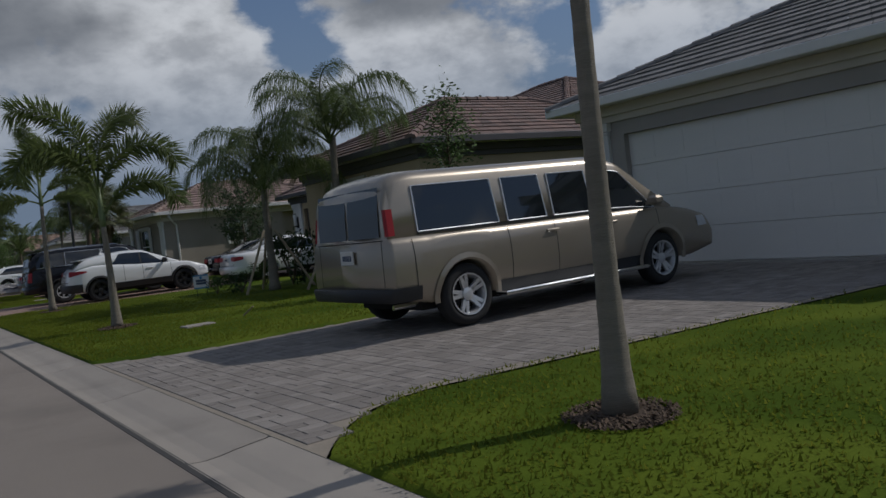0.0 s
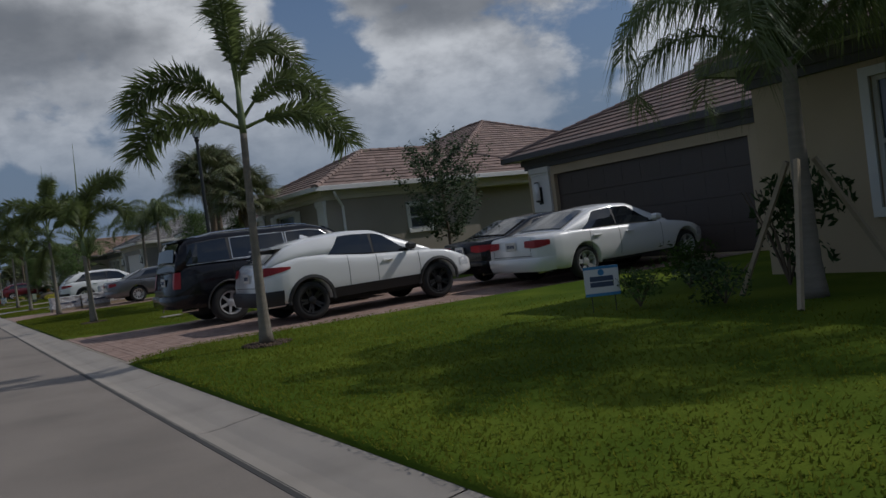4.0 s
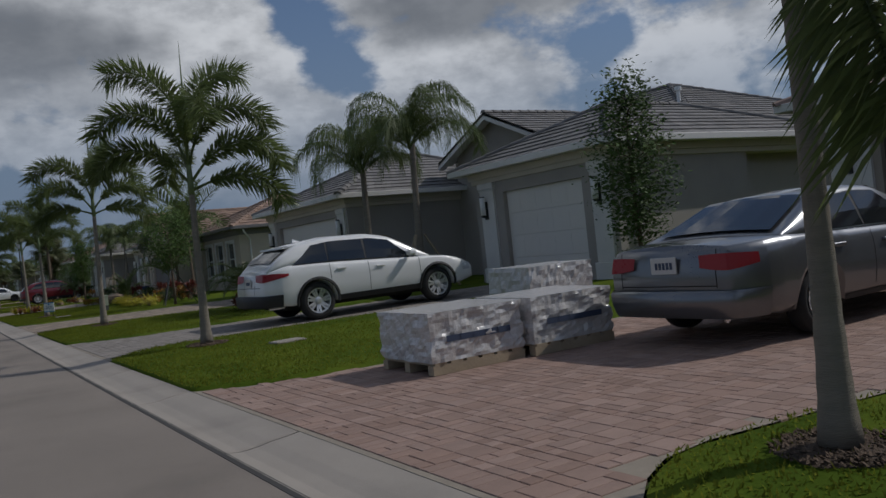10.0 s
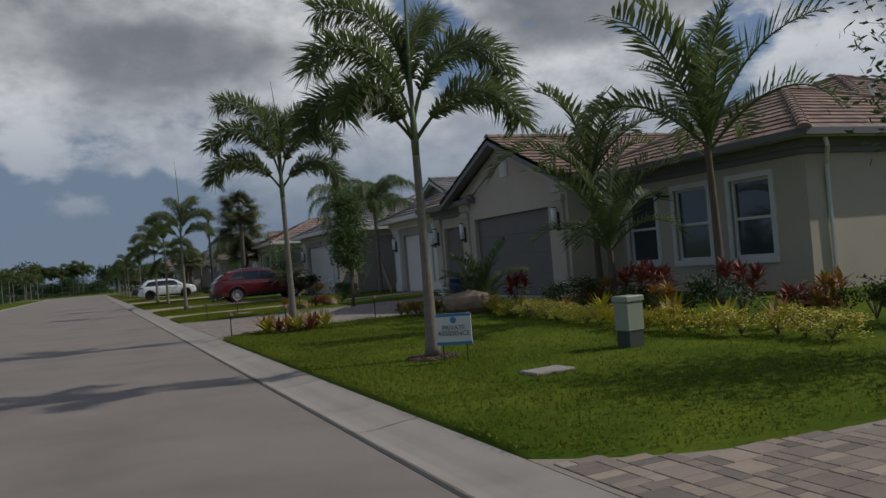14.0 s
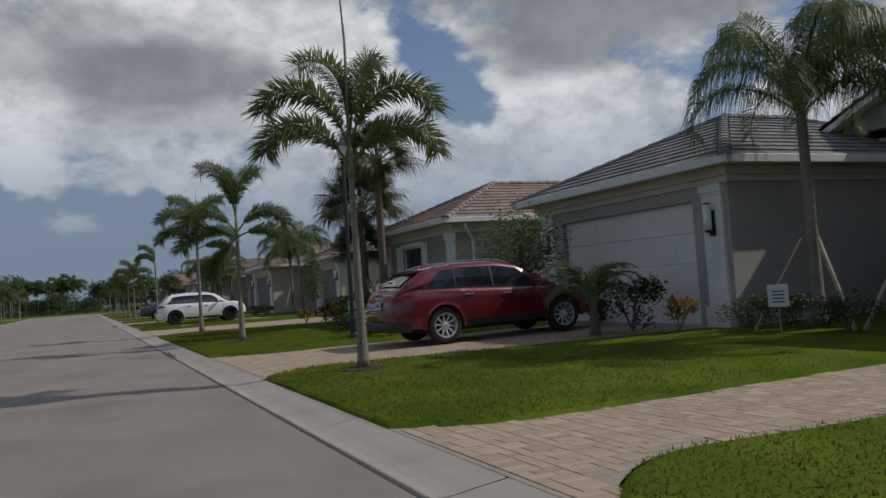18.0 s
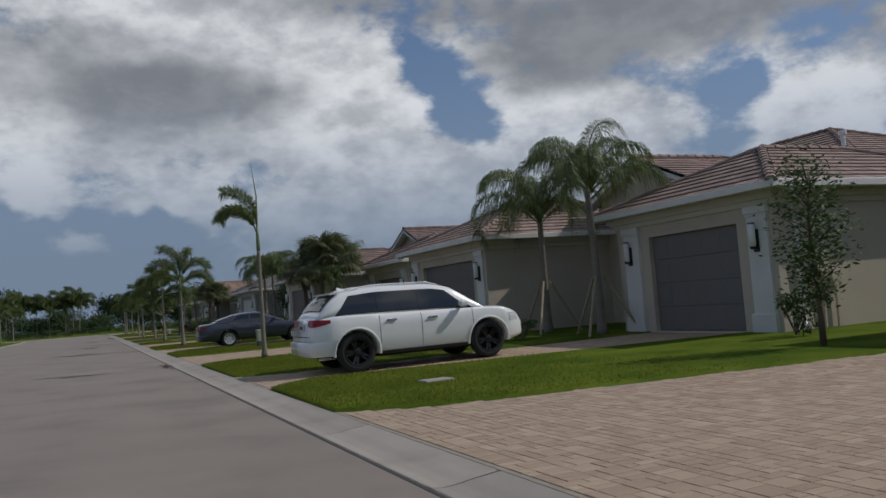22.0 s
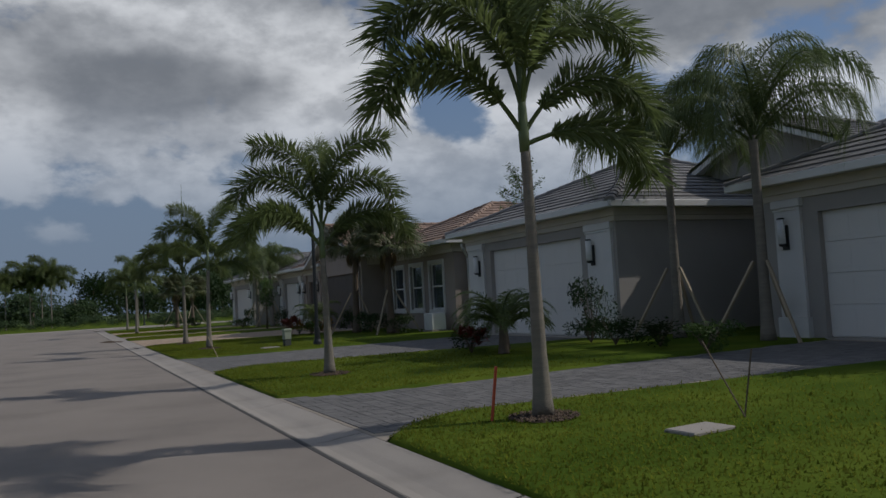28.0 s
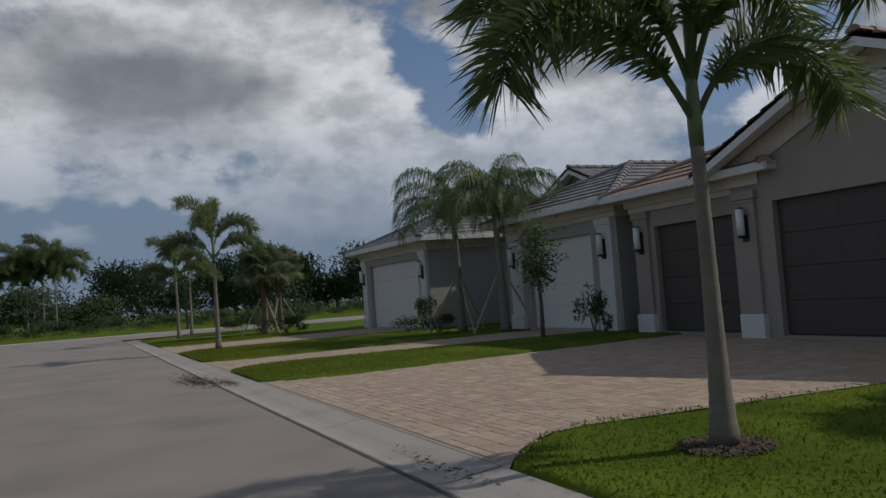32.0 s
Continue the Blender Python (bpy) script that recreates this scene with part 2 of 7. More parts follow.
M_BARK = mat("bark", (0.14, 0.105, 0.075), 0.95, 0.35, 8.0, 0.7, 40)
M_STAKE = mat("stake_wood", (0.36, 0.29, 0.20), 0.85, 0.3, 5.0, 0.3, 40)
M_WHITE = mat("white_trim", (0.70, 0.685, 0.65), 0.65, 0.08, 1.5, 0.15, 60, stain=0.12)
M_CREAM = mat("cream_frieze", (0.58, 0.53, 0.45), 0.8, 0.08, 1.5, 0.15, 60, stain=0.12)
M_FASCIA = mat("dark_fascia", (0.075, 0.072, 0.075), 0.6, 0.15, 1.5)
M_DOORW = mat("white_door", (0.74, 0.71, 0.655), 0.5, 0.06, 1.5)
M_DOORB = mat("brown_door", (0.075, 0.058, 0.048), 0.5, 0.12, 1.5)
M_DOORG = mat("grey_door", (0.16, 0.145, 0.135), 0.5, 0.1, 1.5)
M_METAL = mat("black_metal", (0.018, 0.02, 0.02), 0.45, 0.2, 6.0, spec=0.5)
M_LAMPG = mat("frosted_glass", (0.78, 0.78, 0.76), 0.3, 0.05, 4.0)
M_PGLASS = mat("window_glass", (0.045, 0.06, 0.07), 0.06, 0.1, 0.5, spec=0.9)
M_CGLASS = mat("car_glass", (0.012, 0.015, 0.019), 0.04, 0.1, 0.5, spec=0.85)
M_TYRE = mat("tyre", (0.022, 0.022, 0.022), 0.85, 0.2, 8.0, 0.2, 90)
M_RIM = mat("alloy", (0.62, 0.63, 0.64), 0.3, 0.1, 4.0, metal=0.55)
M_RIMB = mat("black_alloy", (0.025, 0.025, 0.027), 0.35, 0.1, 4.0, metal=0.4)
M_CHROME = mat("chrome", (0.75, 0.76, 0.77), 0.15, 0.05, 4.0, metal=1.0)
M_PLASTIC = mat("black_plastic", (0.025, 0.025, 0.026), 0.6, 0.15, 6.0)
M_UNDER = mat("underbody", (0.012, 0.012, 0.012), 0.9, 0.2, 6.0)
M_TAIL = mat("red_lens", (0.30, 0.010, 0.012), 0.3, 0.1, 4.0, spec=0.4)
M_HEAD = mat("clear_lens", (0.55, 0.56, 0.58), 0.12, 0.1, 4.0, spec=0.8)
M_PLATE = mat("plate", (0.62, 0.60, 0.56), 0.5, 0.1, 6.0)
M_BAR = mat("print_bar", (0.05, 0.07, 0.12), 0.6, 0.1, 6.0)
M_BOX = mat("utility_green", (0.30, 0.33, 0.25), 0.6, 0.12, 3.0, stain=0.15)
M_BOXD = mat("utility_base", (0.06, 0.065, 0.06), 0.8, 0.2, 3.0)
M_WRAP = mat("plastic_wrap", (0.60, 0.59, 0.58), 0.2, 0.30, 12.0, 0.9, 22, spec=0.8, second=(0.50, 0.485, 0.47))
M_ROCK = mat("limestone", (0.26, 0.19, 0.13), 0.9, 0.4, 5.0, 0.7, 30)


def paint(name, base, metal=0.0, rough=0.32, coat=0.9):
    return mat("paint_" + name, base, rough, 0.05, 0.7, spec=0.5 if coat > .5 else 0.25, metal=metal, coat=coat)


# ---- mesh tools ----
class MB:
    """Collects vertices and faces for one mesh."""

    def __init__(self):
        self.v, self.f = [], []

    def face(self, *pts):
        k = len(self.v)
        self.v.extend(tuple(p) for p in pts)
        self.f.append(tuple(range(k, k + len(pts))))

    def box(self, x0, x1, y0, y1, z0, z1, b=0.0):
        k = len(self.v)
        if b <= 0:
            self.v += [(x, y, z) for z in (z0, z1) for x, y in ((x0, y0), (x1, y0), (x1, y1), (x0, y1))]
            self.f += [tuple(k + i for i in q) for q in ((3, 2, 1, 0), (4, 5, 6, 7), (0, 1, 5, 4), (1, 2, 6, 5), (2, 3, 7, 6), (3, 0, 4, 7))]
            return self
        # chamfered: three nested rings
        r = [(x0 + b, x1 - b, y0 + b, y1 - b, z0), (x0, x1, y0, y1, z0 + b), (x0, x1, y0, y1, z1 - b), (x0 + b, x1 - b, y0 + b, y1 - b, z1)]
        for a0, a1, b0, b1, z in r:
            self.v += [(a0, b0, z), (a1, b0, z), (a1, b1, z), (a0, b1, z)]
        self.f.append((k + 3, k + 2, k + 1, k))
        self.f.append((k + 12, k + 13, k + 14, k + 15))
        for j in range(3):
            for i in range(4):
                a, c = k + 4 * j + i, k + 4 * j + (i + 1) % 4
                self.f.append((a, c, c + 4, a + 4))
        return self

    def rings(self, rings, closed=True, caps=True):
        """Skin between rings with the same number of points."""
        k, n = len(self.v), len(rings[0])
        for r in rings:
            self.v.extend(tuple(p) for p in r)
        m = n if closed else n - 1
        for j in range(len(rings) - 1):
            for i in range(m):
                a, c = k + j * n + i, k + j * n + (i + 1) % n
                self.f.append((a, c, c + n, a + n))
        if caps and closed:
            self.f.append(tuple(k + i for i in reversed(range(n))))
            self.f.append(tuple(k + (len(rings) - 1) * n + i for i in range(n)))
        return self

    def tube(self, pts, radii, n=8):
        pts = [Vector(p) for p in pts]
        if isinstance(radii, (int, float)):
            radii = [radii] * len(pts)
        rr, ref = [], None
        for i, p in enumerate(pts):
            d = (pts[min(i + 1, len(pts) - 1)] - pts[max(i - 1, 0)]).normalized()
            a = d.orthogonal().normalized() if ref is None else (ref - d * ref.dot(d)).normalized()
            ref = a
            c = d.cross(a)
            rr.append([p + (a * math.cos(t) + c * math.sin(t)) * radii[i] for t in (2 * math.pi * j / n for j in range(n))])
        return self.rings(rr)

    def grid(self, rows):
        return self.rings(rows, closed=False, caps=False)

    def disc(self, c, r, axis, n=16):
        c, u = Vector(c), Vector(axis).orthogonal().normalized()
        w = Vector(axis).normalized().cross(u)
        self.face(*[c + (u * math.cos(t) + w * math.sin(t)) * r for t in (2 * math.pi * j / n for j in range(n))])
        return self

    def add(self, other, m=None):
        k = len(self.v)
        self.v += [tuple(m @ Vector(p)) for p in other.v] if m else other.v
        self.f += [tuple(i + k for i in q) for q in other.f]
        return self

    def moved(self, dx, dy, dz):
        self.v = [(x + dx, y + dy, z + dz) for x, y, z in self.v]
        return self

    def data(self, name, material, smooth=False):
        me = bpy.data.meshes.new(name)
        me.from_pydata(self.v, [], self.f)
        me.materials.append(material)
        if smooth:
            me.polygons.foreach_set("use_smooth", [True] * len(me.polygons))
        me.update()
        return me


def thing(name, label, category, m=None, group="", kind=""):
    ob = tagged(new(name), label, category, group, kind)
    ob.matrix_basis = m or Matrix()
    return ob


def part(name, mesh, material=None, parent=None, label="", m=None, smooth=False):
    """One mesh object under a thing or a part; mesh is an MB or shared mesh data."""
    if isinstance(mesh, MB):
        mesh = mesh.data(name, material, smooth)
    ob = new(name, mesh)
    ob.parent = parent
    if m is not None:
        ob.matrix_basis = m
    if label:
        ob["label"] = label
    return ob


def whole(name, mb, material, label, category, kind="", group="", smooth=False, m=None):
    ob = part(name, mb, material, None, smooth=smooth, m=m)
    return tagged(ob, label, category, group, kind)


def lawn_z(x):
    return 0.085 + 0.006 * min(max(x - 1.9, 0.0), 8.5)


def drive_z(x):
    return 0.055 + 0.006 * min(max(x - 1.9, 0.0), 12)


# ---- ground, road, gutters ----
Y_MIN, Y_END = -40.0, 243.0
mb = MB()
mb.face((-3000, -3000, -0.06), (3000, -3000, -0.06), (3000, 3000, -0.06), (-3000, 3000, -0.06))
whole("ground", mb, M_FAR, "flat green land out to the horizon", "ground", "structure")
mb = MB()
ys = np.linspace(Y_MIN, 253.0, 60)
mb.grid([[(x, y, 0.03 - 0.03 * abs((x + 3.4) / 4.75) ** 2) for x in np.linspace(-8.1, 1.34, 12)] for y in ys])
mb.grid([[(x, y, 0.012) for x in (1.34, 20, 60, 120)] for y in (244.2, 248, 253.0)])
mb.grid([[(x, y, 0.012) for x in (-120, -60, -20, -8.1)] for y in (244.2, 248, 253.0)])
whole("road", mb, M_ROAD, "worn grey asphalt residential street", "road", "structure")


def gutter_z(s):
    """Height across the valley gutter, from the asphalt edge (0) to the lawn edge (1)."""
    return 0.004 + 0.01 * math.sin(math.pi * min(s * 1.8, 1)) * -1 + 0.055 * max(0, s - 0.25) ** 1.2


GX0, GX1 = 1.345, 1.90
slab = MB()
slab.grid([[(GX0 + (GX1 - GX0) * s, y, gutter_z(s) + (0 if 0 < j < 3 else -0.006)) for s in (0, .2, .4, .6, .8, 1)] for j, y in enumerate((0.008, 0.03, 2.97, 2.992))])
slab.grid([[(GX1, y, 0.045), (GX1 + 0.01, y, -0.05)] for y in (0.008, 2.992)])
slab_me = slab.data("gutter_slab", M_GUTTER)
g_right = thing("curb_right", "pale concrete valley gutter along the lawn edge", "curb", kind="structure")
for i in range(94):
    part("gutter_slab", slab_me, parent=g_right, m=pose(0, Y_MIN + 3 * i, 0))
mb = MB()
mb.box(1.305, 1.36, Y_MIN, Y_END, -0.05, 0.0035)
part("joint", mb, M_JOINT, g_right, "dark tar joint")
mb = MB()
mb.box(1.35, 1.91, Y_MIN, Y_END, -0.08, -0.012)
part("bed", mb, M_JOINT, g_right)
g_left = thing("curb_left", "pale concrete gutter on the far side of the street", "curb", kind="structure")
mb = MB()
mb.grid([[(-8.1 - 0.56 * s, y, gutter_z(s)) for s in (0, .2, .4, .6, .8, 1)] for y in (Y_MIN, 100, Y_END)])
part("gutter_strip", mb, M_GUTTER, g_left)
mb = MB()
mb.box(-8.12, -8.08, Y_MIN, Y_END, -0.05, 0.0035)
part("joint", mb, M_JOINT, g_left)
# rounded corner into the cross street
mb = MB()
arc = [radians(a) for a in range(180, 89, -10)]
mb.grid([[(6.9 + (6.9 - 1.34 - 0.56 * s) * math.cos(a), 239.0 + (5.6 - 0.56 * s) * math.sin(a), 0.015 + gutter_z(s)) for a in arc] for s in (0, .25, .5, .75, 1)])
mb.grid([[(x, 244.6 - 0.56 * s, 0.015 + gutter_z(s)) for x in (6.9, 40, 120)] for s in (0, .5, 1)])
whole("curb_corner", mb, M_GUTTER, "concrete gutter curving into the cross street", "curb", "structure")
mb = MB()
mb.grid([[(x, 253.0 + 0.5 * s, 0.015 + gutter_z(s) * 1.6) for x in (-120, 0, 120)] for s in (0, .5, 1)])
whole("curb_far", mb, M_GUTTER, "pale concrete gutter across the junction", "curb", "structure")

# driveways: y range at the street, x of the garage apron, y range there, colours
PAVE = {
    "grey": ((0.215, 0.192, 0.172), (0.275, 0.248, 0.222)),
    "red": ((0.29, 0.195, 0.155), (0.33, 0.235, 0.195)),
    "mixed": ((0.35, 0.282, 0.216), (0.185, 0.155, 0.13)),
    "tan": ((0.415, 0.318, 0.228), (0.335, 0.246, 0.178)),
    "brown": ((0.24, 0.20, 0.17), (0.31, 0.26, 0.22)),
    "rust": ((0.32, 0.225, 0.162), (0.39, 0.288, 0.208)),
    "dark": ((0.125, 0.120, 0.115), (0.165, 0.158, 0.15)),
}
DRIVES = [
    (5.3, 10.1, 12.5, 4.0, 10.0, "grey"), (26.7, 32.2, 14.2, 24.4, 30.9, "red"), (47.6, 52.3, 13.7, 46.0, 52.1, "red"),
    (58.8, 62.1, 12.4, 58.0, 61.5, "grey"), (69.6, 74.6, 11.0, 68.0, 74.0, "mixed"), (89.0, 96.0, 10.6, 88.7, 96.5, "brown"),
    (101.0, 102.6, 11.8, 99.8, 102.5, "tan"), (109.7, 113.6, 10.3, 108.2, 113.3, "tan"), (128.6, 134.7, 13.3, 126.3, 133.0, "tan"),
    (140.3, 142.1, 12.2, 139.0, 142.1, "tan"), (149.3, 154.0, 10.7, 148.2, 153.6, "tan"), (159.8, 163.0, 11.9, 158.9, 162.5, "tan"),
    (169.9, 174.3, 10.5, 168.8, 174.0, "rust"), (179.5, 181.9, 12.1, 178.7, 182.0, "dark"), (188.9, 192.9, 10.7, 187.5, 192.9, "dark"),
    (204.0, 210.7, 10.4, 203.0, 210.9, "tan"), (215.3, 217.4, 10.6, 214.0, 217.1, "tan"), (224.2, 228.4, 10.0, 223.2, 228.6, "tan"),
]
FLARE_NEAR, FLARE_FAR = 1.15, 0.6


def drive_edges(d, x):
    s = (x - 1.9) / (d[2] - 1.9)
    f = max(0.0, 1 - (x - 1.9) / 1.4) ** 2
    return d[0] + (d[3] - d[0]) * s - FLARE_NEAR * f, d[1] + (d[4] - d[1]) * s + FLARE_FAR * f


# lawns between the driveways, each with a soft raised rim
def lawn(y0e, y1e, label):
    """y0e and y1e give the near and far edge at x."""
    mb = MB()
    xs = [1.91, 1.95, 2.0, 2.08, 2.18, 2.3, 2.45, 2.6, 2.8, 3.0, 3.2, 3.4, 4.2, 5.2, 6.5, 8, 9.5, 11, 13, 16, 22, 40]
    n = 24
    rows = []
    for x in xs:
        a, b = y0e(x), y1e(x)
        row = []
        for i in range(n + 1):
            s = i / n
            s = s * s * (3 - 2 * s) * 0.5 + s * 0.5
            edge = min(s, 1 - s) * (b - a)
            z = lawn_z(x) + 0.003 * noise.noise((x * 0.6, (a + (b - a) * s) * 0.6, 0))
            if edge < 0.02 or x < 1.92:
                z = lawn_z(x) - 0.05
            wob = 0.035 * noise.noise((x * 2.0, a + s * 9, 3.0)) if edge < 0.3 else 0
            row.append((x + (0.03 * noise.noise((a + (b - a) * s, 2.0, 5.0)) if x < 2 else 0), a + (b - a) * s + wob, z))
        rows.append(row)
    mb.grid(rows)
    return whole("lawn", mb, M_LAWN, label, "lawn", "structure", smooth=True)


for i in range(len(DRIVES) + 1):
    lo = (lambda x, d=DRIVES[i - 1]: drive_edges(d, min(x, d[2]))[1]) if i else (lambda x: Y_MIN)
    hi = (lambda x, d=DRIVES[i]: drive_edges(d, min(x, d[2]))[0]) if i < len(DRIVES) else (lambda x: 242.0 if x > 6 else 242.0 - (6 - x) * 0.7)
    lawn(lo, hi, "mown green front lawn beside a paved driveway")
mb = MB()
mb.grid([[(x, y, z) for x, z in ((-8.67, 0.0), (-8.7, 0.08), (-12, 0.12), (-40, 0.2))] for y in np.linspace(Y_MIN, 242, 40)])
whole("lawn", mb, M_LAWN, "green lawn across the street", "lawn", "structure")
mb = MB()
mb.grid([[(x, y, z + 0.05 * noise.noise((x * .1, y * .3, 0))) for x in np.linspace(-120, 120, 30)] for y, z in ((253.5, 0.0), (253.6, 0.1), (258, 0.15), (270, 0.3), (330, 0.4))])
whole("lawn", mb, M_LAWN, "green verge beyond the junction", "lawn", "structure")
# grass of the nearer lawn strips, uneven and leaning
rg = np.random.default_rng(4)
NB = 800000
gx = 1.9 + np.minimum(rg.random(NB), rg.random(NB)) * 6.2
gy = rg.random(NB) * 236 - 2
keep = np.ones(NB, bool)
for d in DRIVES:
    s = (gx - 1.9) / (d[2] - 1.9)
    fl = np.maximum(0.0, 1 - (gx - 1.9) / 1.4) ** 2
    keep &= ~((gy > d[0] + (d[3] - d[0]) * s - fl * FLARE_NEAR - 0.045) & (gy < d[1] + (d[4] - d[1]) * s + fl * FLARE_FAR + 0.045))
gx, gy = gx[keep], gy[keep]
nb = len(gx)
gz = 0.085 + 0.006 * (gx - 1.9)
ang, lean, hh, ww = rg.random(nb) * 6.283, 0.006 + rg.random(nb) * 0.026, 0.008 + 0.030 * rg.random(nb) ** 2, 0.004 + 0.007 * rg.random(nb)
ca, sa = np.cos(ang), np.sin(ang)
gv = np.empty((nb, 3, 3))
gv[:, 0] = np.c_[gx - sa * ww, gy + ca * ww, gz]
gv[:, 1] = np.c_[gx + sa * ww, gy - ca * ww, gz]
gv[:, 2] = np.c_[gx + ca * lean, gy + sa * lean, gz + hh + 0.12 * lean]
me = bpy.data.meshes.new("grass")
me.vertices.add(nb * 3), me.loops.add(nb * 3), me.polygons.add(nb)
me.vertices.foreach_set("co", gv.ravel())
me.loops.foreach_set("vertex_index", np.arange(nb * 3, dtype=np.int32))
me.polygons.foreach_set("loop_start", np.arange(0, nb * 3, 3, dtype=np.int32))
me.update(calc_edges=True)
me.materials.append(M_BLADE)
tagged(new("grass", me), "short blades of green lawn grass", "grass", kind="stuff")

# ---- houses ----
EAVE, SLOPE, FLOOR = 3.2, 0.42, 0.16


def tiled(mb, a, b, c, d, fine=True):
    """Roof tiles on the slope from eave a-b up to ridge d-c, in overlapping courses."""
    a, b, c, d = map(Vector, (a, b, c, d))
    nrm = (b - a).cross(d - a).normalized()
    if nrm.z < 0:
        nrm = -nrm
    n = max(2, round(((d + c) / 2 - (a + b) / 2).length / 0.36))
    for i in range(n):
        t0, t1 = i / n, min(1.0, (i + 1.12) / n)
        l0, r0, l1, r1 = a.lerp(d, t0), b.lerp(c, t0), a.lerp(d, t1), b.lerp(c, t1)
        w = (r0 - l0).length
        k = max(1, round(w / 0.33)) if fine else 1
        off = 0.5 if (i % 2 and fine) else 0.0
        cuts = [0.0] + [min(1.0, (j + off) / k) for j in range(1 if not off else 0, k)] + [1.0]
        cuts = sorted(set(cuts))
        for u0, u1 in zip(cuts[:-1], cuts[1:]):
            if u1 - u0 < 1e-4:
                continue
            g = min(0.004 / max(w, 0.1), (u1 - u0) / 4)
            lift = nrm * (0.034 + 0.006 * random.random())
            p0, p1 = l0.lerp(r0, u0 + g), l0.lerp(r0, u1 - g)
            q0, q1 = l1.lerp(r1, u0 + g), l1.lerp(r1, u1 - g)
            k0 = len(mb.v)
            mb.v += [tuple(p0), tuple(p1), tuple(p0 + lift), tuple(p1 + lift), tuple(q1 + nrm * 0.004), tuple(q0 + nrm * 0.004)]
            mb.f += [(k0, k0 + 1, k0 + 3, k0 + 2), (k0 + 2, k0 + 3, k0 + 4, k0 + 5)]


def caps(mb, p, q):
    """Half-round ridge tiles from p to q."""
    p, q = Vector(p), Vector(q)
    n = max(1, round((q - p).length / 0.38))
    d = (q - p).normalized()
    s = d.cross(Vector((0, 0, 1))).normalized()
    u = s.cross(d)
    for i in range(n):
        a, b = p.lerp(q, i / n), p.lerp(q, (i + 1.1) / n)
        ring = lambda c, r: [c + s * r * math.cos(t) + u * (r * math.sin(t) * 0.75) for t in (math.pi * j / 5 for j in range(6))]
        mb.grid([ring(a, 0.135), ring(b, 0.105)])
        mb.face(*ring(a, 0.135))


def hip_roof(tiles, ridge, x0, x1, y0, y1, z=EAVE, ov=0.5, gable=False):
    """Hip roof over a rectangle; gable: the street end stands upright instead."""
    x0, x1, y0, y1 = x0 - ov, x1 + ov, y0 - ov, y1 + ov
    lx, ly = x1 - x0, y1 - y0
    h = min(lx, ly) / 2
    zr = z + h * SLOPE
    A, B, C, D = (x0, y0, z), (x1, y0, z), (x1, y1, z), (x0, y1, z)
    if ly <= lx:
        ym = (y0 + y1) / 2
        P, Q = ((x0 if gable else x0 + h), ym, zr), (x1 - h, ym, zr)
        tiled(tiles, A, B, Q, P)
        tiled(tiles, D, C, Q, P)
        if not gable:
            tiled(tiles, A, D, P, P)
            caps(ridge, A, P), caps(ridge, D, P)
        tiled(tiles, B, C, Q, Q, False)
        caps(ridge, B, Q), caps(ridge, C, Q), caps(ridge, P, Q)
    else:
        xm = (x0 + x1) / 2
        P, Q = (xm, y0 + h, zr), (xm, y1 - h, zr)
        tiled(tiles, A, D, Q, P)
        tiled(tiles, B, C, Q, P, False)
        tiled(tiles, A, B, P, P)
        tiled(tiles, D, C, Q, Q)
        caps(ridge, A, P), caps(ridge, B, P), caps(ridge, D, Q), caps(ridge, C, Q), caps(ridge, P, Q)
    return zr


def eaves(house, x0, x1, y0, y1, z=EAVE, ov=0.5, gable=False, trim=None):
    """Soffit, fascia board and the moulded cornice under it."""
    X0, X1, Y0, Y1 = x0 - ov, x1 + ov, y0 - ov, y1 + ov
    if gable:
        X0 = x0 + .25
    part("soffit", MB().box(X0, X1, Y0, Y1, z - 0.10, z - 0.004), M_WHITE, house)
    for a, b, c, d in ((X0 - .03, X0 + .03, Y0, Y1), (X0, X1, Y0 - .03, Y0 + .03), (X0, X1, Y1 - .03, Y1 + .03)):
        if gable and a == X0 - .03:
            continue
        part("fascia", MB().box(a, b, c, d, z - 0.125, z + 0.03, .012), trim or M_WHITE, house, "dark fascia board" if trim else "cream fascia board")
    for k, h in ((0.12, 0.28), (0.06, 0.40)):
        part("cornice", MB().box(x0 + .26 if gable else x0 - k, x1, y0 - k, y1 + k, z - h, z - 0.104, .01), trim or M_CREAM, house)


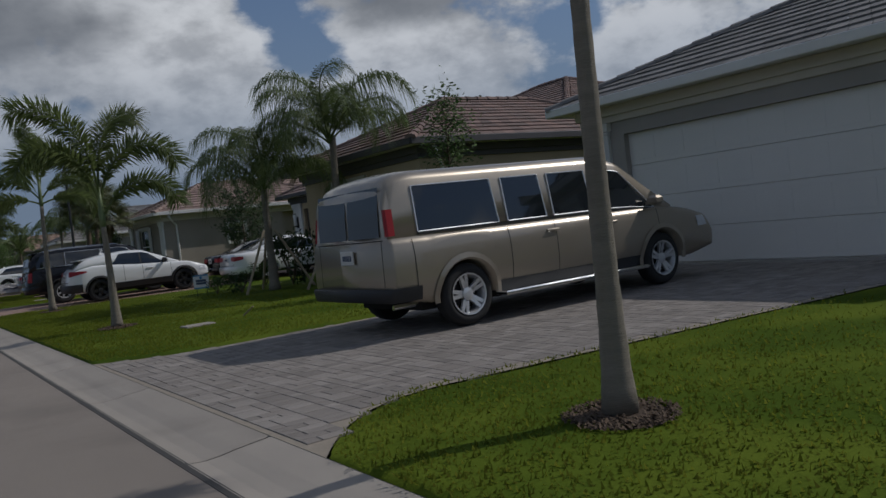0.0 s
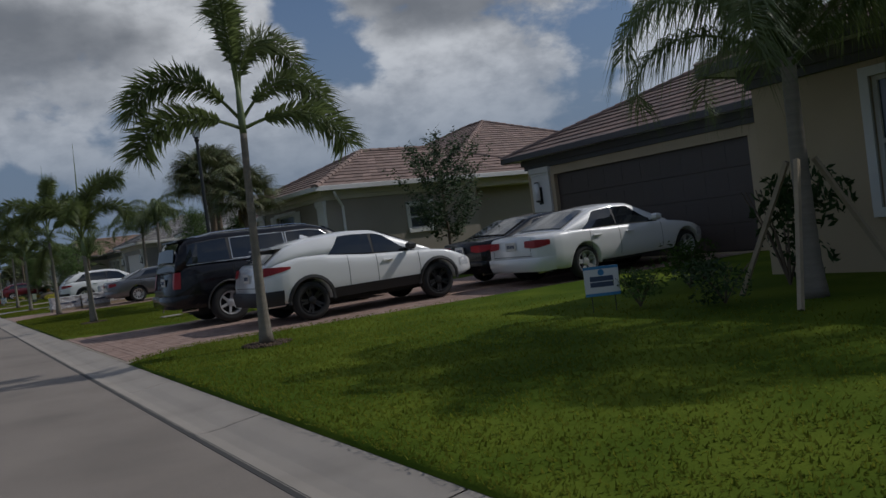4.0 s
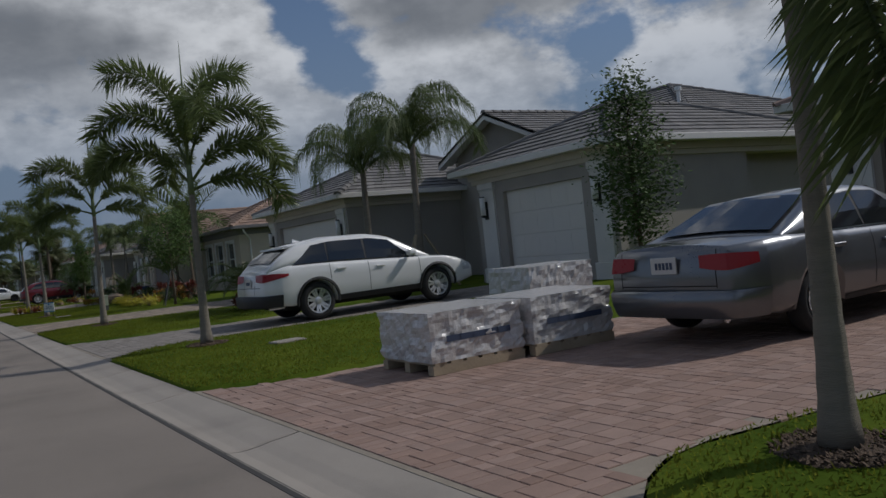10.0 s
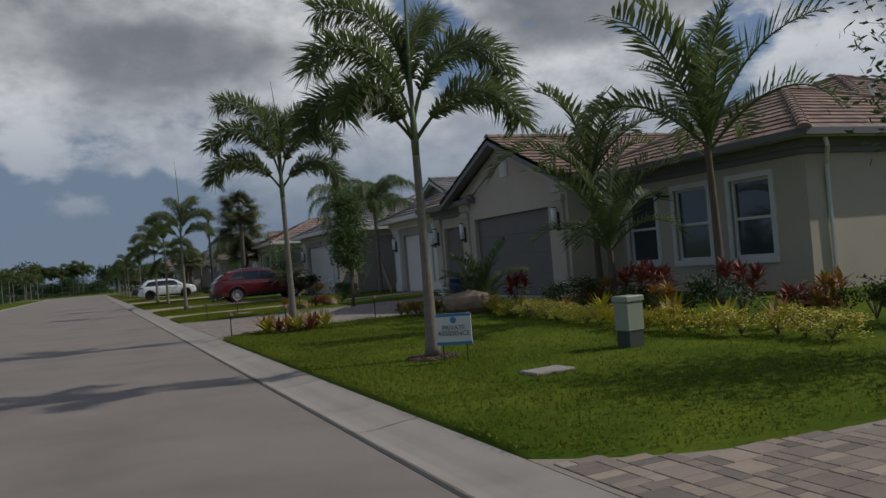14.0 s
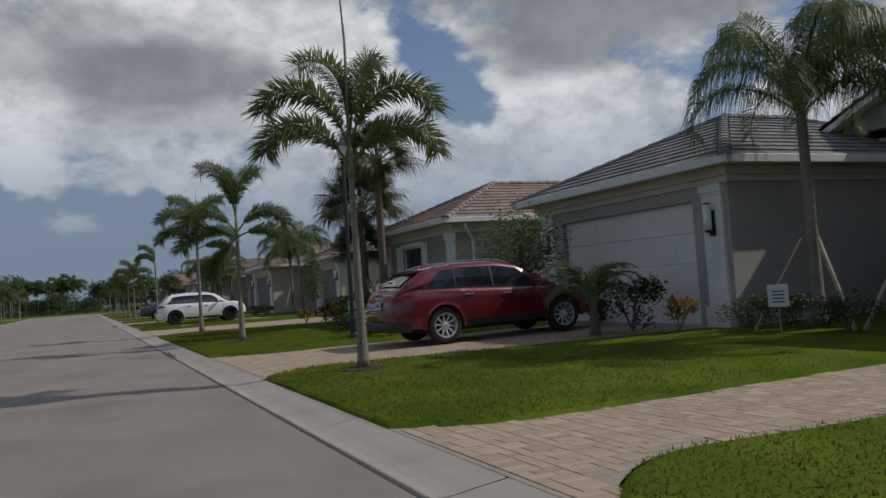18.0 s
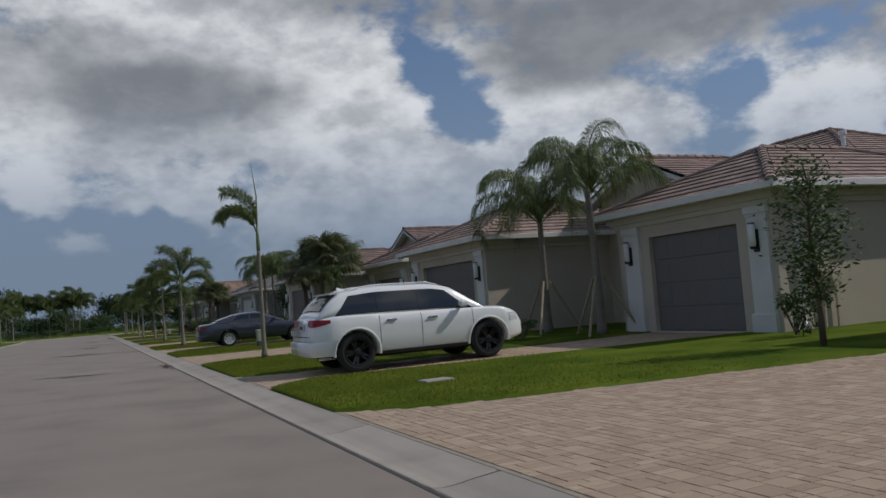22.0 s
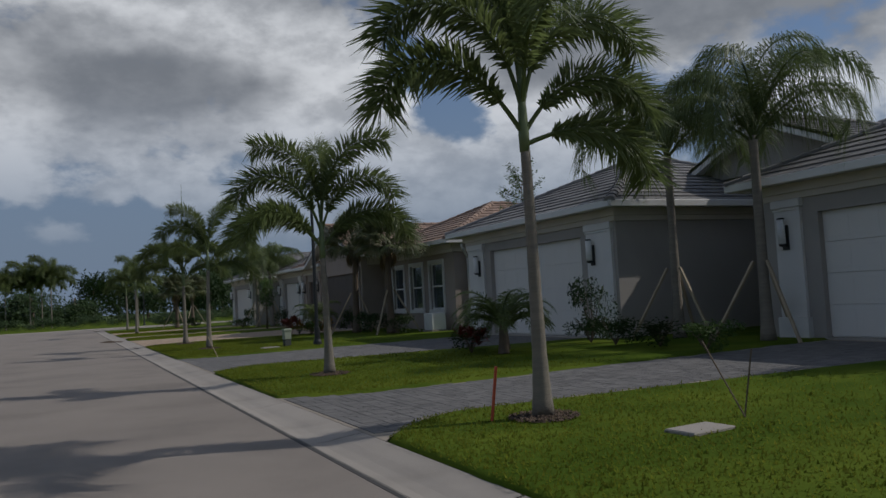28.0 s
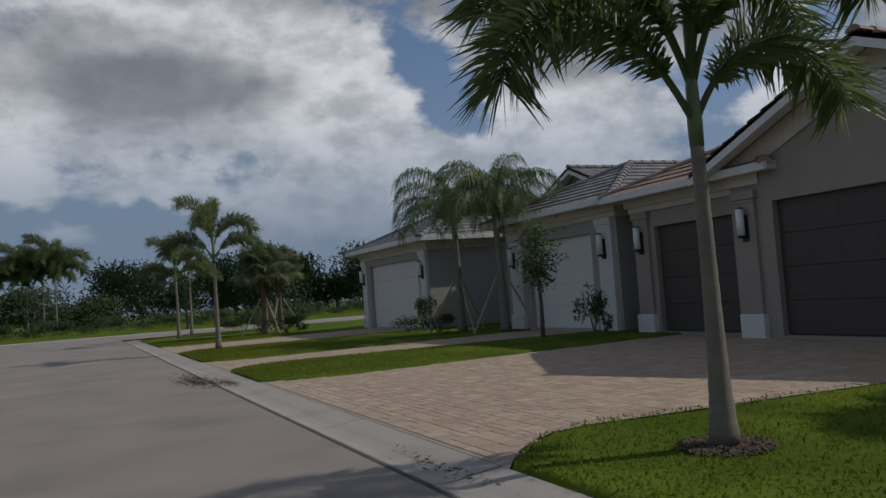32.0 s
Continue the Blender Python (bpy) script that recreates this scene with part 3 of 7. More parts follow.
def wall_x(mb, x, y0, y1, z0, z1, holes, t=0.22):
    """Wall facing the street at x, with openings (y0, y1, z0, z1) through it."""
    if type(mb) is Walls:
        mb.add(MB())
        mb = mb.all[-1]
    cy = sorted({y0, y1, *[h[0] for h in holes], *[h[1] for h in holes]})
    cz = sorted({z0, z1, *[h[2] for h in holes], *[h[3] for h in holes]})
    solid = {(i, j) for i in range(len(cy) - 1) for j in range(len(cz) - 1)
             if not any(h[0] <= cy[i] and cy[i + 1] <= h[1] and h[2] <= cz[j] and cz[j + 1] <= h[3] for h in holes)}
    ids = {}

    def v(i, j, back):
        if (i, j, back) not in ids:
            ids[i, j, back] = len(mb.v)
            mb.v.append((x + t * back, cy[i], cz[j]))
        return ids[i, j, back]

    for i, j in sorted(solid):
        mb.f.append((v(i, j, 0), v(i, j + 1, 0), v(i + 1, j + 1, 0), v(i + 1, j, 0)))
        mb.f.append((v(i, j, 1), v(i + 1, j, 1), v(i + 1, j + 1, 1), v(i, j + 1, 1)))
        for (ni, nj), (p, q) in (((i - 1, j), ((i, j + 1), (i, j))), ((i + 1, j), ((i + 1, j), (i + 1, j + 1))), ((i, j - 1), ((i, j), (i + 1, j))), ((i, j + 1), ((i + 1, j + 1), (i, j + 1)))):
            if (ni, nj) not in solid:
                mb.f.append((v(*p, 0), v(*q, 0), v(*q, 1), v(*p, 1)))


class Walls:
    """Collects the walls of one house, each as a mesh of its own."""
    def __init__(self):
        self.all = []

    def add(self, mb):
        self.all.append(mb)

    def box(self, *a):
        self.all.append(MB().box(*a))

    def parts(self, material, house):
        for mb in self.all:
            part("wall", mb, material, house)


def wall_y(mb, y, x0, x1, z0, z1, holes, t=0.22):
    k = MB()
    wall_x(k, y, x0, x1, z0, z1, holes, t)
    if type(mb) is Walls:
        mb.add(MB())
        mb = mb.all[-1]
    base = len(mb.v)
    mb.v += [(b, a, c) for a, b, c in k.v]
    mb.f += [tuple(base + i for i in reversed(q)) for q in k.f]


def window(house, x, y0, y1, z0, z1, axis="x"):
    """Sash window in an opening: frame, bar, two panes, sill."""
    def put(mb):
        if axis == "y":
            mb.v = [(b, a, c) for a, b, c in mb.v]
            mb.f = [tuple(reversed(q)) for q in mb.f]
        return mb
    zm = (z0 + z1) / 2
    fr = MB()
    e = 0.06
    fr.box(x + .05, x + .15, y0, y0 + e, z0, z1), fr.box(x + .05, x + .15, y1 - e, y1, z0, z1)
    fr.box(x + .05, x + .15, y0 + e, y1 - e, z0, z0 + e), fr.box(x + .05, x + .15, y0 + e, y1 - e, z1 - e, z1)
    fr.box(x + .04, x + .14, y0 + e, y1 - e, zm - .03, zm + .03)
    w = part("window", put(fr), M_WHITE, house, "white-framed sash window")
    for a, b in ((z0 + e, zm - .03), (zm + .03, z1 - e)):
        p = MB()
        p.box(x + .09, x + .10, y0 + e, y1 - e, a, b)
        part("pane", put(p), M_PGLASS, w)
    s = MB()
    s.box(x - .07, x + .02, y0 - .1, y1 + .1, z0 - .12, z0)
    s.box(x - .04, x + .02, y0 - .12, y0, z0, z1 + .12), s.box(x - .04, x + .02, y1, y1 + .12, z0, z1 + .12)
    s.box(x - .04, x + .02, y0, y1, z1, z1 + .12)
    part("sill", put(s), M_WHITE, w)


def garage_door(house, x, y0, y1, z1, material, label):
    d = MB()
    d.box(x + 0.16, x + 0.18, y0, y1, FLOOR - .05, z1)
    door = part("garage_door", d, material, house, label)
    rows = 4
    hgt = (z1 - FLOOR) / rows
    cols = max(3, round((y1 - y0) / 0.62))
    for r in range(rows):
        s = MB()
        za, zb = FLOOR + r * hgt + 0.003, FLOOR + (r + 1) * hgt - 0.003
        s.box(x + 0.125, x + 0.16, y0, y1, za, zb, 0.006)
        w = (y1 - y0) / cols
        for c in range(cols):
            pn = MB().box(x + 0.122, x + 0.126, y0 + c * w + 0.06, y0 + (c + 1) * w - 0.06, za + 0.09, zb - 0.09, 0.003)
            part("panel", pn, material, door)
        part("door_section", s, material, door)


def wall_lamp(house, x, y, z):
    b = MB()
    b.box(x - .03, x, y - .07, y + .07, z - .32, z + .16, .008)
    b.box(x - .16, x - .02, y - .02, y + .02, z - .26, z - .22, .006)
    b.tube([(x - .12, y, z - .25), (x - .12, y, z - .20)], [.05, .075], 10)
    b.tube([(x - .12, y, z + .27), (x - .12, y, z + .30)], [.078, .06], 10)
    lamp = part("wall_lamp", b, M_METAL, house, "dark bracket lamp with a white glass cylinder")
    g = MB()
    g.tube([(x - .12, y, z - .21), (x - .12, y, z + .27)], [.072, .072], 12)
    part("lamp_glass", g, M_LAMPG, lamp, smooth=True)


def pilaster(house, x, y0, y1, z1, material=None):
    p = MB()
    p.box(x - .07, x + .01, y0, y1, FLOOR + .36, z1, .008)
    p.box(x - .11, x + .01, y0 - .04, y1 + .04, z1 - .16, z1, .012)
    p.box(x - .09, x + .01, y0 - .02, y1 + .02, z1 - .22, z1 - .17, .008)
    pil = part("pilaster", p, material or M_WHITE, house, "stucco pilaster in the wall colour" if material else "off-white stucco pilaster")
    q = MB()
    q.box(x - .12, x + .01, y0 - .05, y1 + .05, FLOOR - .1, FLOOR + .36, .012)
    part("plinth", q, M_WHITE, pil, "white plinth block")


def downspout(house, x, y, side=-1):
    p = MB()
    p.tube([(x - .35, y + side * .42, EAVE - .16), (x - .3, y + side * .42, EAVE - .3), (x + .06, y + side * .06, EAVE - .62), (x + .08, y + side * .05, FLOOR + .25), (x - .06, y + side * .2, FLOOR + .02)], 0.045, 6)
    part("downspout", p, M_WHITE, house)


def masses(house, rects, wallmat, roofmat, gables=(), trim=None):
    """Roof, eaves and side walls over rectangles (x0, x1, y0, y1, eave height)."""
    tiles, ridge = MB(), MB()
    for i, (x0, x1, y0, y1, z) in enumerate(rects):
        hip_roof(tiles, ridge, x0, x1, y0, y1, z, gable=i in gables)
        eaves(house, x0, x1, y0, y1, z, gable=i in gables, trim=trim)
    part("roof", tiles, roofmat, house, "flat concrete roof tiles in courses")["kind"] = "stuff"
    part("ridge_cap", ridge, roofmat, house)["kind"] = "stuff"


def gable_end(house, x, y0, y1, z, wallmat, zb, vent=True, trim=None):
    ym, ov = (y0 + y1) / 2, 0.5
    h = (y1 - y0) / 2 + ov
    g = MB()
    g.rings([[(x, y0, zb), (x, y1, zb), (x, y1, z + .18), (x, ym, z + h * SLOPE - .03), (x, y0, z + .18)], [(x + .22, y0, zb), (x + .22, y1, zb), (x + .22, y1, z + .18), (x + .22, ym, z + h * SLOPE - .03), (x + .22, y0, z + .18)]])
    part("gable", g, wallmat, house)
    for s in (-1, 1):
        r = MB()
        e0, e1 = (x - ov, ym + s * h, z), (x - ov, ym, z + h * SLOPE)
        for w0, w1, dz in ((0, .30, -.02),):
            xa = x - ov + w0
            r.rings([[(xa, e0[1], e0[2] + dz), (xa + .25, e0[1], e0[2] + dz), (xa + .25, e0[1], e0[2] + dz - .2), (xa, e0[1], e0[2] + dz - .2)],
                     [(xa, ym, e1[2] + dz), (xa + .25, ym, e1[2] + dz), (xa + .25, ym, e1[2] + dz - .2), (xa, ym, e1[2] + dz - .2)]])
        r.rings([[(x - ov, e0[1], z - .08), (x + .1, e0[1], z - .08), (x + .1, e0[1], z - .02), (x - ov, e0[1], z - .02)],
                 [(x - ov, ym, e1[2] - .08), (x + .1, ym, e1[2] - .08), (x + .1, ym, e1[2] - .02), (x - ov, ym, e1[2] - .02)]])
        part("bargeboard", r, trim or M_WHITE, house, "dark gable trim" if trim else "white gable trim")
        if vent:
            f = MB()
            yo, yi = ym + s * (h - .5), ym
            lo, hi = z + .5 * SLOPE - .14, z + h * SLOPE - .14
            f.rings([[(xx, yo, lo), (xx, yi, hi), (xx, yi, hi - .40), (xx, yo - s * .72, lo - .40 + .72 * SLOPE), (xx, yo - s * .72, z - .34), (xx, yo, z - .34)] for xx in (x - .05, x + .01)])
            part("frieze", f, M_CREAM, house, "broad pale band under the gable trim")
    if vent:
        v = MB()
        zc = z + h * SLOPE * 0.45
        v.box(x - .05, x + .02, ym - .22, ym + .22, zc - .3, zc + .3, .01)
        for i in range(7):
            v.box(x - .075, x - .04, ym - .17, ym + .17, zc - .24 + i * .075, zc - .2 + i * .075)
        part("vent", v, M_WHITE, house, "white gable vent")


def roof_vent(house, x, y, z):
    v = MB()
    v.tube([(x, y, z - .3), (x, y, z + .35)], .06, 8)
    v.tube([(x, y, z + .3), (x, y, z + .42)], .11, 8)
    part("roof_vent", v, M_LAMPG, house)


def shifted(mb, x, y):
    return mb.moved(-x, -y, 0)


SLAT = MB().box(-.008, .008, -.15, .15, -.028, .028).data("slat", M_WHITE)


# The houses are built at their place; everything in them is laid out from the near corner.
def house_window_wing(Y0, xw, xg, wallmat, roofmat, doormat, width=16.4, win=True, trim=None):
    """A bedroom wing near the street, then a two-car garage set back."""
    H = thing("house", "single-storey stucco house with hipped tile roof", "house", pose(0, Y0, 0), "houses along the street")
    W = width
    rects = [(xw, xw + 9, 0, 6.0, EAVE), (xg, xg + 9, 5.0, W, EAVE - 0.02), (15.2, 29, 0.6, W - 0.6, EAVE + 0.02)]
    masses(H, rects, wallmat, roofmat, trim=trim)
    w = Walls()
    wall_x(w, xw, 0, 6, FLOOR - .3, EAVE - .1, [(2.6, 4.3, 0.95, 2.6)] if win else [])
    wall_y(w, 0, xw + .22, 16, FLOOR - .3, EAVE - .1, [(13.2, 14.0, 1.6, 2.4)])
    wall_y(w, 5.78, xw + .22, xg, FLOOR - .3, EAVE - .1, [])
    wall_x(w, xg, 6.0, W, FLOOR - .3, EAVE - .12, [(9.3 if W > 16 else 9.1, W - 1.1, FLOOR - .02, 2.55)])
    wall_y(w, W - .22, xg + .22, 16, FLOOR - .3, EAVE - .12, [])
    wall_y(w, .6, 16, 29, FLOOR - .3, EAVE, [(20, 21, 1.2, 2.4)])
    wall_y(w, W - .82, 16, 29, FLOOR - .3, EAVE, [])
    w.box(28.8, 29, .82, W - .82, FLOOR - .3, EAVE)
    w.parts(wallmat, H)
    if win:
        window(H, xw, 2.6, 4.3, .95, 2.6)
        for a in (2.06, 4.44) if not trim else ():
            sh = MB()
            sh.box(xw - .055, xw - .03, a, a + .40, .92, 2.66, .006)
            sh = part("shutter", sh, M_WHITE, H, "white louvred window shutter")
            for j in range(19):
                if j != 9:
                    part("slat", SLAT, parent=sh, m=pose(xw - .058, a + .2, 1.02 + j * .086))
    window(H, 0, 13.2, 14.0, 1.6, 2.4, "y")
    window(H, .6, 20, 21, 1.2, 2.4, "y")
    garage_door(H, xg, 9.3 if W > 16 else 9.1, W - 1.1, 2.55, doormat, "dark panelled two-car garage door")
    pilaster(H, xg, W - .95, W - .2, EAVE - .4), pilaster(H, xg, 8.2, 8.9, EAVE - .4)
    wall_lamp(H, xg - .07, W - .55, 2.1), wall_lamp(H, xg - .07, 8.55, 2.1)
    if not trim:
        pilaster(H, xw, 0.0, .55, EAVE - .4), pilaster(H, xw, 5.45, 6.0, EAVE - .4)
    downspout(H, xw + .5, 0)
    return H


def house_split_garage(Y0, xc, xd, L, d0, wallmat, roofmat, doorc, doord, pier=.95):
    """A single garage, an entry court under a gable, and a two-car garage nearer the street."""
    H = thing("house", "single-storey stucco house with split garages and tile roof", "house", pose(0, Y0, 0), "houses along the street")
    gx = 15.4
    rects = [(xc, xc + 8, 0, 5.3, EAVE), (xd, xd + 8.5, d0, L, EAVE), (16.2, 29, 0.5, L - .5, EAVE + .02), (gx, 21, 5.5, 10.4, 4.1)]
    masses(H, rects, wallmat, roofmat, gables=(3,))
    gable_end(H, gx, 5.5, 10.4, 4.1, wallmat, 4.0, vent=False)
    w = Walls()
    wall_x(w, xc, 0, 5.3, FLOOR - .3, EAVE - .1, [(1.05, 4.05, FLOOR - .02, 2.5)])
    wall_y(w, 0, xc + .22, 17, FLOOR - .3, EAVE - .1, [])
    wall_y(w, 5.08, xc + .22, 17, FLOOR - .3, EAVE - .1, [])
    wall_x(w, gx, 5.5, d0, FLOOR - .3, 4.0, [(6.6, 8.0, FLOOR - .02, 2.7)])
    wall_y(w, 5.5, gx + .22, 20, EAVE - .1, 4.0, []), wall_y(w, 10.18, gx + .22, 20, EAVE - .1, 4.0, [])
    wall_x(w, xd, d0, L, FLOOR - .3, EAVE - .1, [(d0 + pier, L - pier, FLOOR - .02, 2.55)])
    wall_y(w, d0, xd + .22, 17, FLOOR - .3, EAVE - .1, [])
    wall_y(w, L - .22, xd + .22, 17, FLOOR - .3, EAVE - .1, [])
    wall_y(w, .5, 17, 29, FLOOR - .3, EAVE, []), wall_y(w, L - .72, 17, 29, FLOOR - .3, EAVE, [])
    w.box(28.8, 29, .72, L - .72, FLOOR - .3, EAVE)
    w.parts(wallmat, H)
    garage_door(H, xc, 1.05, 4.05, 2.5, doorc, "panelled single garage door")
    garage_door(H, xd, d0 + pier, L - pier, 2.55, doord, "panelled two-car garage door")
    fd = MB()
    fd.box(gx + .1, gx + .15, 6.6, 8.0, FLOOR, 2.7, .006)
    for a in (6.75, 7.4):
        fd.box(gx + .08, gx + .11, a, a + .45, FLOOR + .2, 2.5, .01)
    part("front_door", fd, M_DOORB, H, "dark front door under the gable")
    for a, b in ((.15, .7), (4.4, 5.0)):
        pilaster(H, xc, a, b, EAVE - .4)
    for a, b in ((d0 + .12, d0 + pier - .33), (L - pier + .33, L - .12)):
        pilaster(H, xd, a, b, EAVE - .4)
    for y in (.45, 4.75):
        wall_lamp(H, xc - .07, y, 2.15)
    for y in (d0 + pier - .58, L - pier + .58):
        wall_lamp(H, xd - .07, y, 2.15)
    downspout(H, xc + .45, 0)
    if wallmat is S_BEIGE:
        for q, za, zb in ((.95, 1.15, 1.75), (1.35, 1.0, 1.35)):
            e = MB()
            e.box(xc + q, xc + q + .28, -.13, .0, za, zb, .012)
            e.tube([(xc + q + .14, -.06, FLOOR - .1), (xc + q + .14, -.06, za)], .025, 6)
            part("meter_box", e, wallmat, H, "painted electricity meter box")
    roof_vent(H, 19.5, 4, 4.95)
    return H


def house_gable_garage(Y0, xb, xg, L, wallmat, roofmat, doormat, g0=6.6, g1=13.1, trim=None):
    """Windows near the corner, a gabled two-car garage, a single garage beside it."""
    H = thing("house", "single-storey stucco house with a gabled three-car garage", "house", pose(0, Y0, 0), "houses along the street")
    rects = [(xb, xb + 8, 0, 7.2, EAVE), (xg, xg + 9, g0, g1, EAVE - .02), (xg + .25, xg + 8, g1 - .6, L, EAVE - .05), (15.6, 29, .5, L - .5, EAVE + .02)]
    masses(H, rects, wallmat, roofmat, gables=(1,), trim=trim)
    gable_end(H, xg, g0, g1, EAVE - .02, wallmat, EAVE - .1, trim=trim)
    w = Walls()
    wall_x(w, xb, 0, g0, FLOOR - .3, EAVE - .1, [(.9, 2.0, .85, 2.5), (2.7, 3.8, .85, 2.5), (4.5, 5.6, .85, 2.5)])
    wall_y(w, 0, xb + .22, 16, FLOOR - .3, EAVE - .1, [(15.0, 15.7, 1.75, 2.55)])
    wall_x(w, xg, g0, g1, FLOOR - .3, EAVE - .1, [(g0 + .95, g1 - .95, FLOOR - .02, 2.5)])
    wall_y(w, g0, xg + .22, xb + 1, FLOOR - .3, EAVE - .1, [])
    wall_x(w, xg + .25, g1, L, FLOOR - .3, EAVE - .1, [(g1 + .25, L - .7, FLOOR - .02, 2.4)])
    wall_y(w, L - .22, xg + .47, 16, FLOOR - .3, EAVE - .1, [])
    wall_y(w, .5, 16, 29, FLOOR - .3, EAVE, []), wall_y(w, L - .72, 16, 29, FLOOR - .3, EAVE, [])
    w.box(28.8, 29, .72, L - .72, FLOOR - .3, EAVE)
    w.parts(wallmat, H)
    for a in (.9, 2.7, 4.5):
        window(H, xb, a, a + 1.1, .85, 2.5)
    window(H, 0, 15.0, 15.7, 1.75, 2.55, "y")
    garage_door(H, xg, g0 + .95, g1 - .95, 2.5, doormat, "panelled two-car garage door")
    garage_door(H, xg + .25, g1 + .25, L - .7, 2.4, doormat, "panelled single garage door")
    for a, b, x in ((g0 + .15, g0 + .6, xg), (g1 - .6, g1 - .15, xg), (L - .55, L - .1, xg + .25)):
        pilaster(H, x, a, b, EAVE - .45, wallmat)
        wall_lamp(H, x - .07, (a + b) / 2, 2.15)
    downspout(H, xb + .45, 0)
    roof_vent(H, 18.5, 3.2, 4.6)
    return H


def stucco(name, c):
    return mat("stucco_" + name, c, 0.9, 0.10, 0.8, 0.3, 90, stain=0.10, spec=0.2)


def rooftile(name, a, b):
    return mat("roof_" + name, a, 0.8, 0.12, 2.0, 0.2, 60, island=0.35, second=b, spec=0.25)


S_TAN, S_OLIVE, S_GREY, S_BEIGE, S_TAUPE = stucco("tan", (.46, .37, .25)), stucco("olive", (.335, .295, .245)), stucco("grey", (.38, .352, .318)), stucco("beige", (.53, .465, .375)), stucco("taupe", (.36, .305, .26))
R_BROWN, R_GREY = rooftile("brown", (.23, .155, .13), (.165, .125, .11)), rooftile("grey", (.215, .205, .195), (.165, .16, .155))
R_PINK, R_TAN = rooftile("pink", (.30, .215, .18), (.225, .165, .14)), rooftile("tan", (.33, .23, .17), (.235, .165, .13))

house_split_garage(-7.6, 13.4, 11.2, 18.6, 11.0, S_GREY, R_GREY, M_DOORW, M_DOORW)
house_window_wing(14.9, 9.9, 14.2, S_TAN, R_BROWN, M_DOORB, 16.6, trim=M_FASCIA)
house_window_wing(36.7, 10.2, 13.7, S_OLIVE, R_PINK, M_DOORB, 16.3)
house_split_garage(57.0, 12.4, 11.0, 17.4, 10.5, S_GREY, R_GREY, M_DOORW, M_DOORW)
house_gable_garage(82.0, 12.2, 10.6, 14.9, S_BEIGE, R_TAN, M_DOORG, 5.9, 12.2, mat("grey_fascia", (.17, .165, .165), .6, .12, 1.5))
house_split_garage(98.6, 11.8, 10.3, 15.4, 8.9, S_GREY, R_GREY, M_DOORW, M_DOORW)
house_window_wing(118.2, 9.8, 13.3, S_OLIVE, R_PINK, M_DOORB, 16.0)
house_split_garage(137.9, 12.2, 10.7, 16.3, 10.2, S_BEIGE, R_PINK, M_DOORG, M_DOORG)
house_split_garage(157.8, 11.9, 10.5, 16.9, 10.6, S_BEIGE, R_BROWN, M_DOORG, M_DOORG)
house_split_garage(178.0, 12.1, 10.7, 15.7, 8.3, S_GREY, R_GREY, M_DOORW, M_DOORW, 1.4)
house_gable_garage(196.0, 11.3, 10.3, 16.2, S_TAUPE, R_TAN, M_DOORB, 6.6, 13.0)
house_split_garage(213.0, 10.7, 10.0, 16.2, 9.4, S_GREY, R_GREY, M_DOORW, M_DOORW)

# ---- palms ----
def frond_mesh(name, material, L, up, bend, stations, leaf, ranks, droop, seed, w=0.018, twist=0.0, bare=0.10, fwd=(0.45, 0.8), tipsize=0.62):
    """One pinnate leaf along +x: an arching rib with pointed leaflets in several ranks."""
    r = random.Random(seed)
    mb = MB()
    pts, p, a = [], Vector((0, 0, 0)), radians(up)
    n = 16
    for i in range(n + 1):
        pts.append(p.copy())
        p = p + Vector((math.cos(a), twist * (i / n) ** 2, math.sin(a))) * (L / n)
        a -= radians(bend) / n * (0.2 + 1.6 * i / n)
    mb.tube(pts, [0.024 * (1 - 0.85 * i / n) + 0.003 for i in range(n + 1)], 5)
    for s in range(stations):
        t = bare + (1 - bare) * (s + r.uniform(-.3, .3)) / (stations - 1)
        t = min(max(t, bare), 1.0)
        k = min(int(t * n), n - 1)
        q = pts[k].lerp(pts[k + 1], t * n - k)
        d = (pts[k + 1] - pts[k]).normalized()
        side = Vector((-d.y, d.x, 0))
        side = side.normalized() if side.length > .05 else Vector((0, 1, 0))
        upv = d.cross(side)
        if upv.z < 0 and abs(d.z) < .9:
            upv = -upv
        size = leaf * min(1.0, .35 + 2.6 * (t - bare)) * (1 - (1 - tipsize) * max(0, t - .55) / .45)
        for e in ranks:
            for sg in (-1, 1):
                sz = size * r.uniform(.78, 1.2)
                th = radians(e + r.uniform(-13, 13))
                out = (side * sg * math.cos(th) + upv * math.sin(th) + d * r.uniform(*fwd)).normalized()
                m = q + out * sz * 0.5 + Vector((0, 0, -1)) * sz * droop * .12
                tip = q + out * sz * 0.97 + Vector((0, 0, -1)) * sz * droop * r.uniform(0.5, 1.3)
                x = d.cross(out)
                x = (d * .75 + out.cross(Vector((0, 0, 1))) * .35).normalized() * (w * r.uniform(0.8, 1.2))
                c = len(mb.v)
                mb.v += [tuple(q - x * 0.35), tuple(q + x * 0.35), tuple(m + x), tuple(m - x), tuple(tip)]
                mb.f += [(c, c + 1, c + 2, c + 3), (c + 3, c + 2, c + 4)]
    return mb.data(name, material)


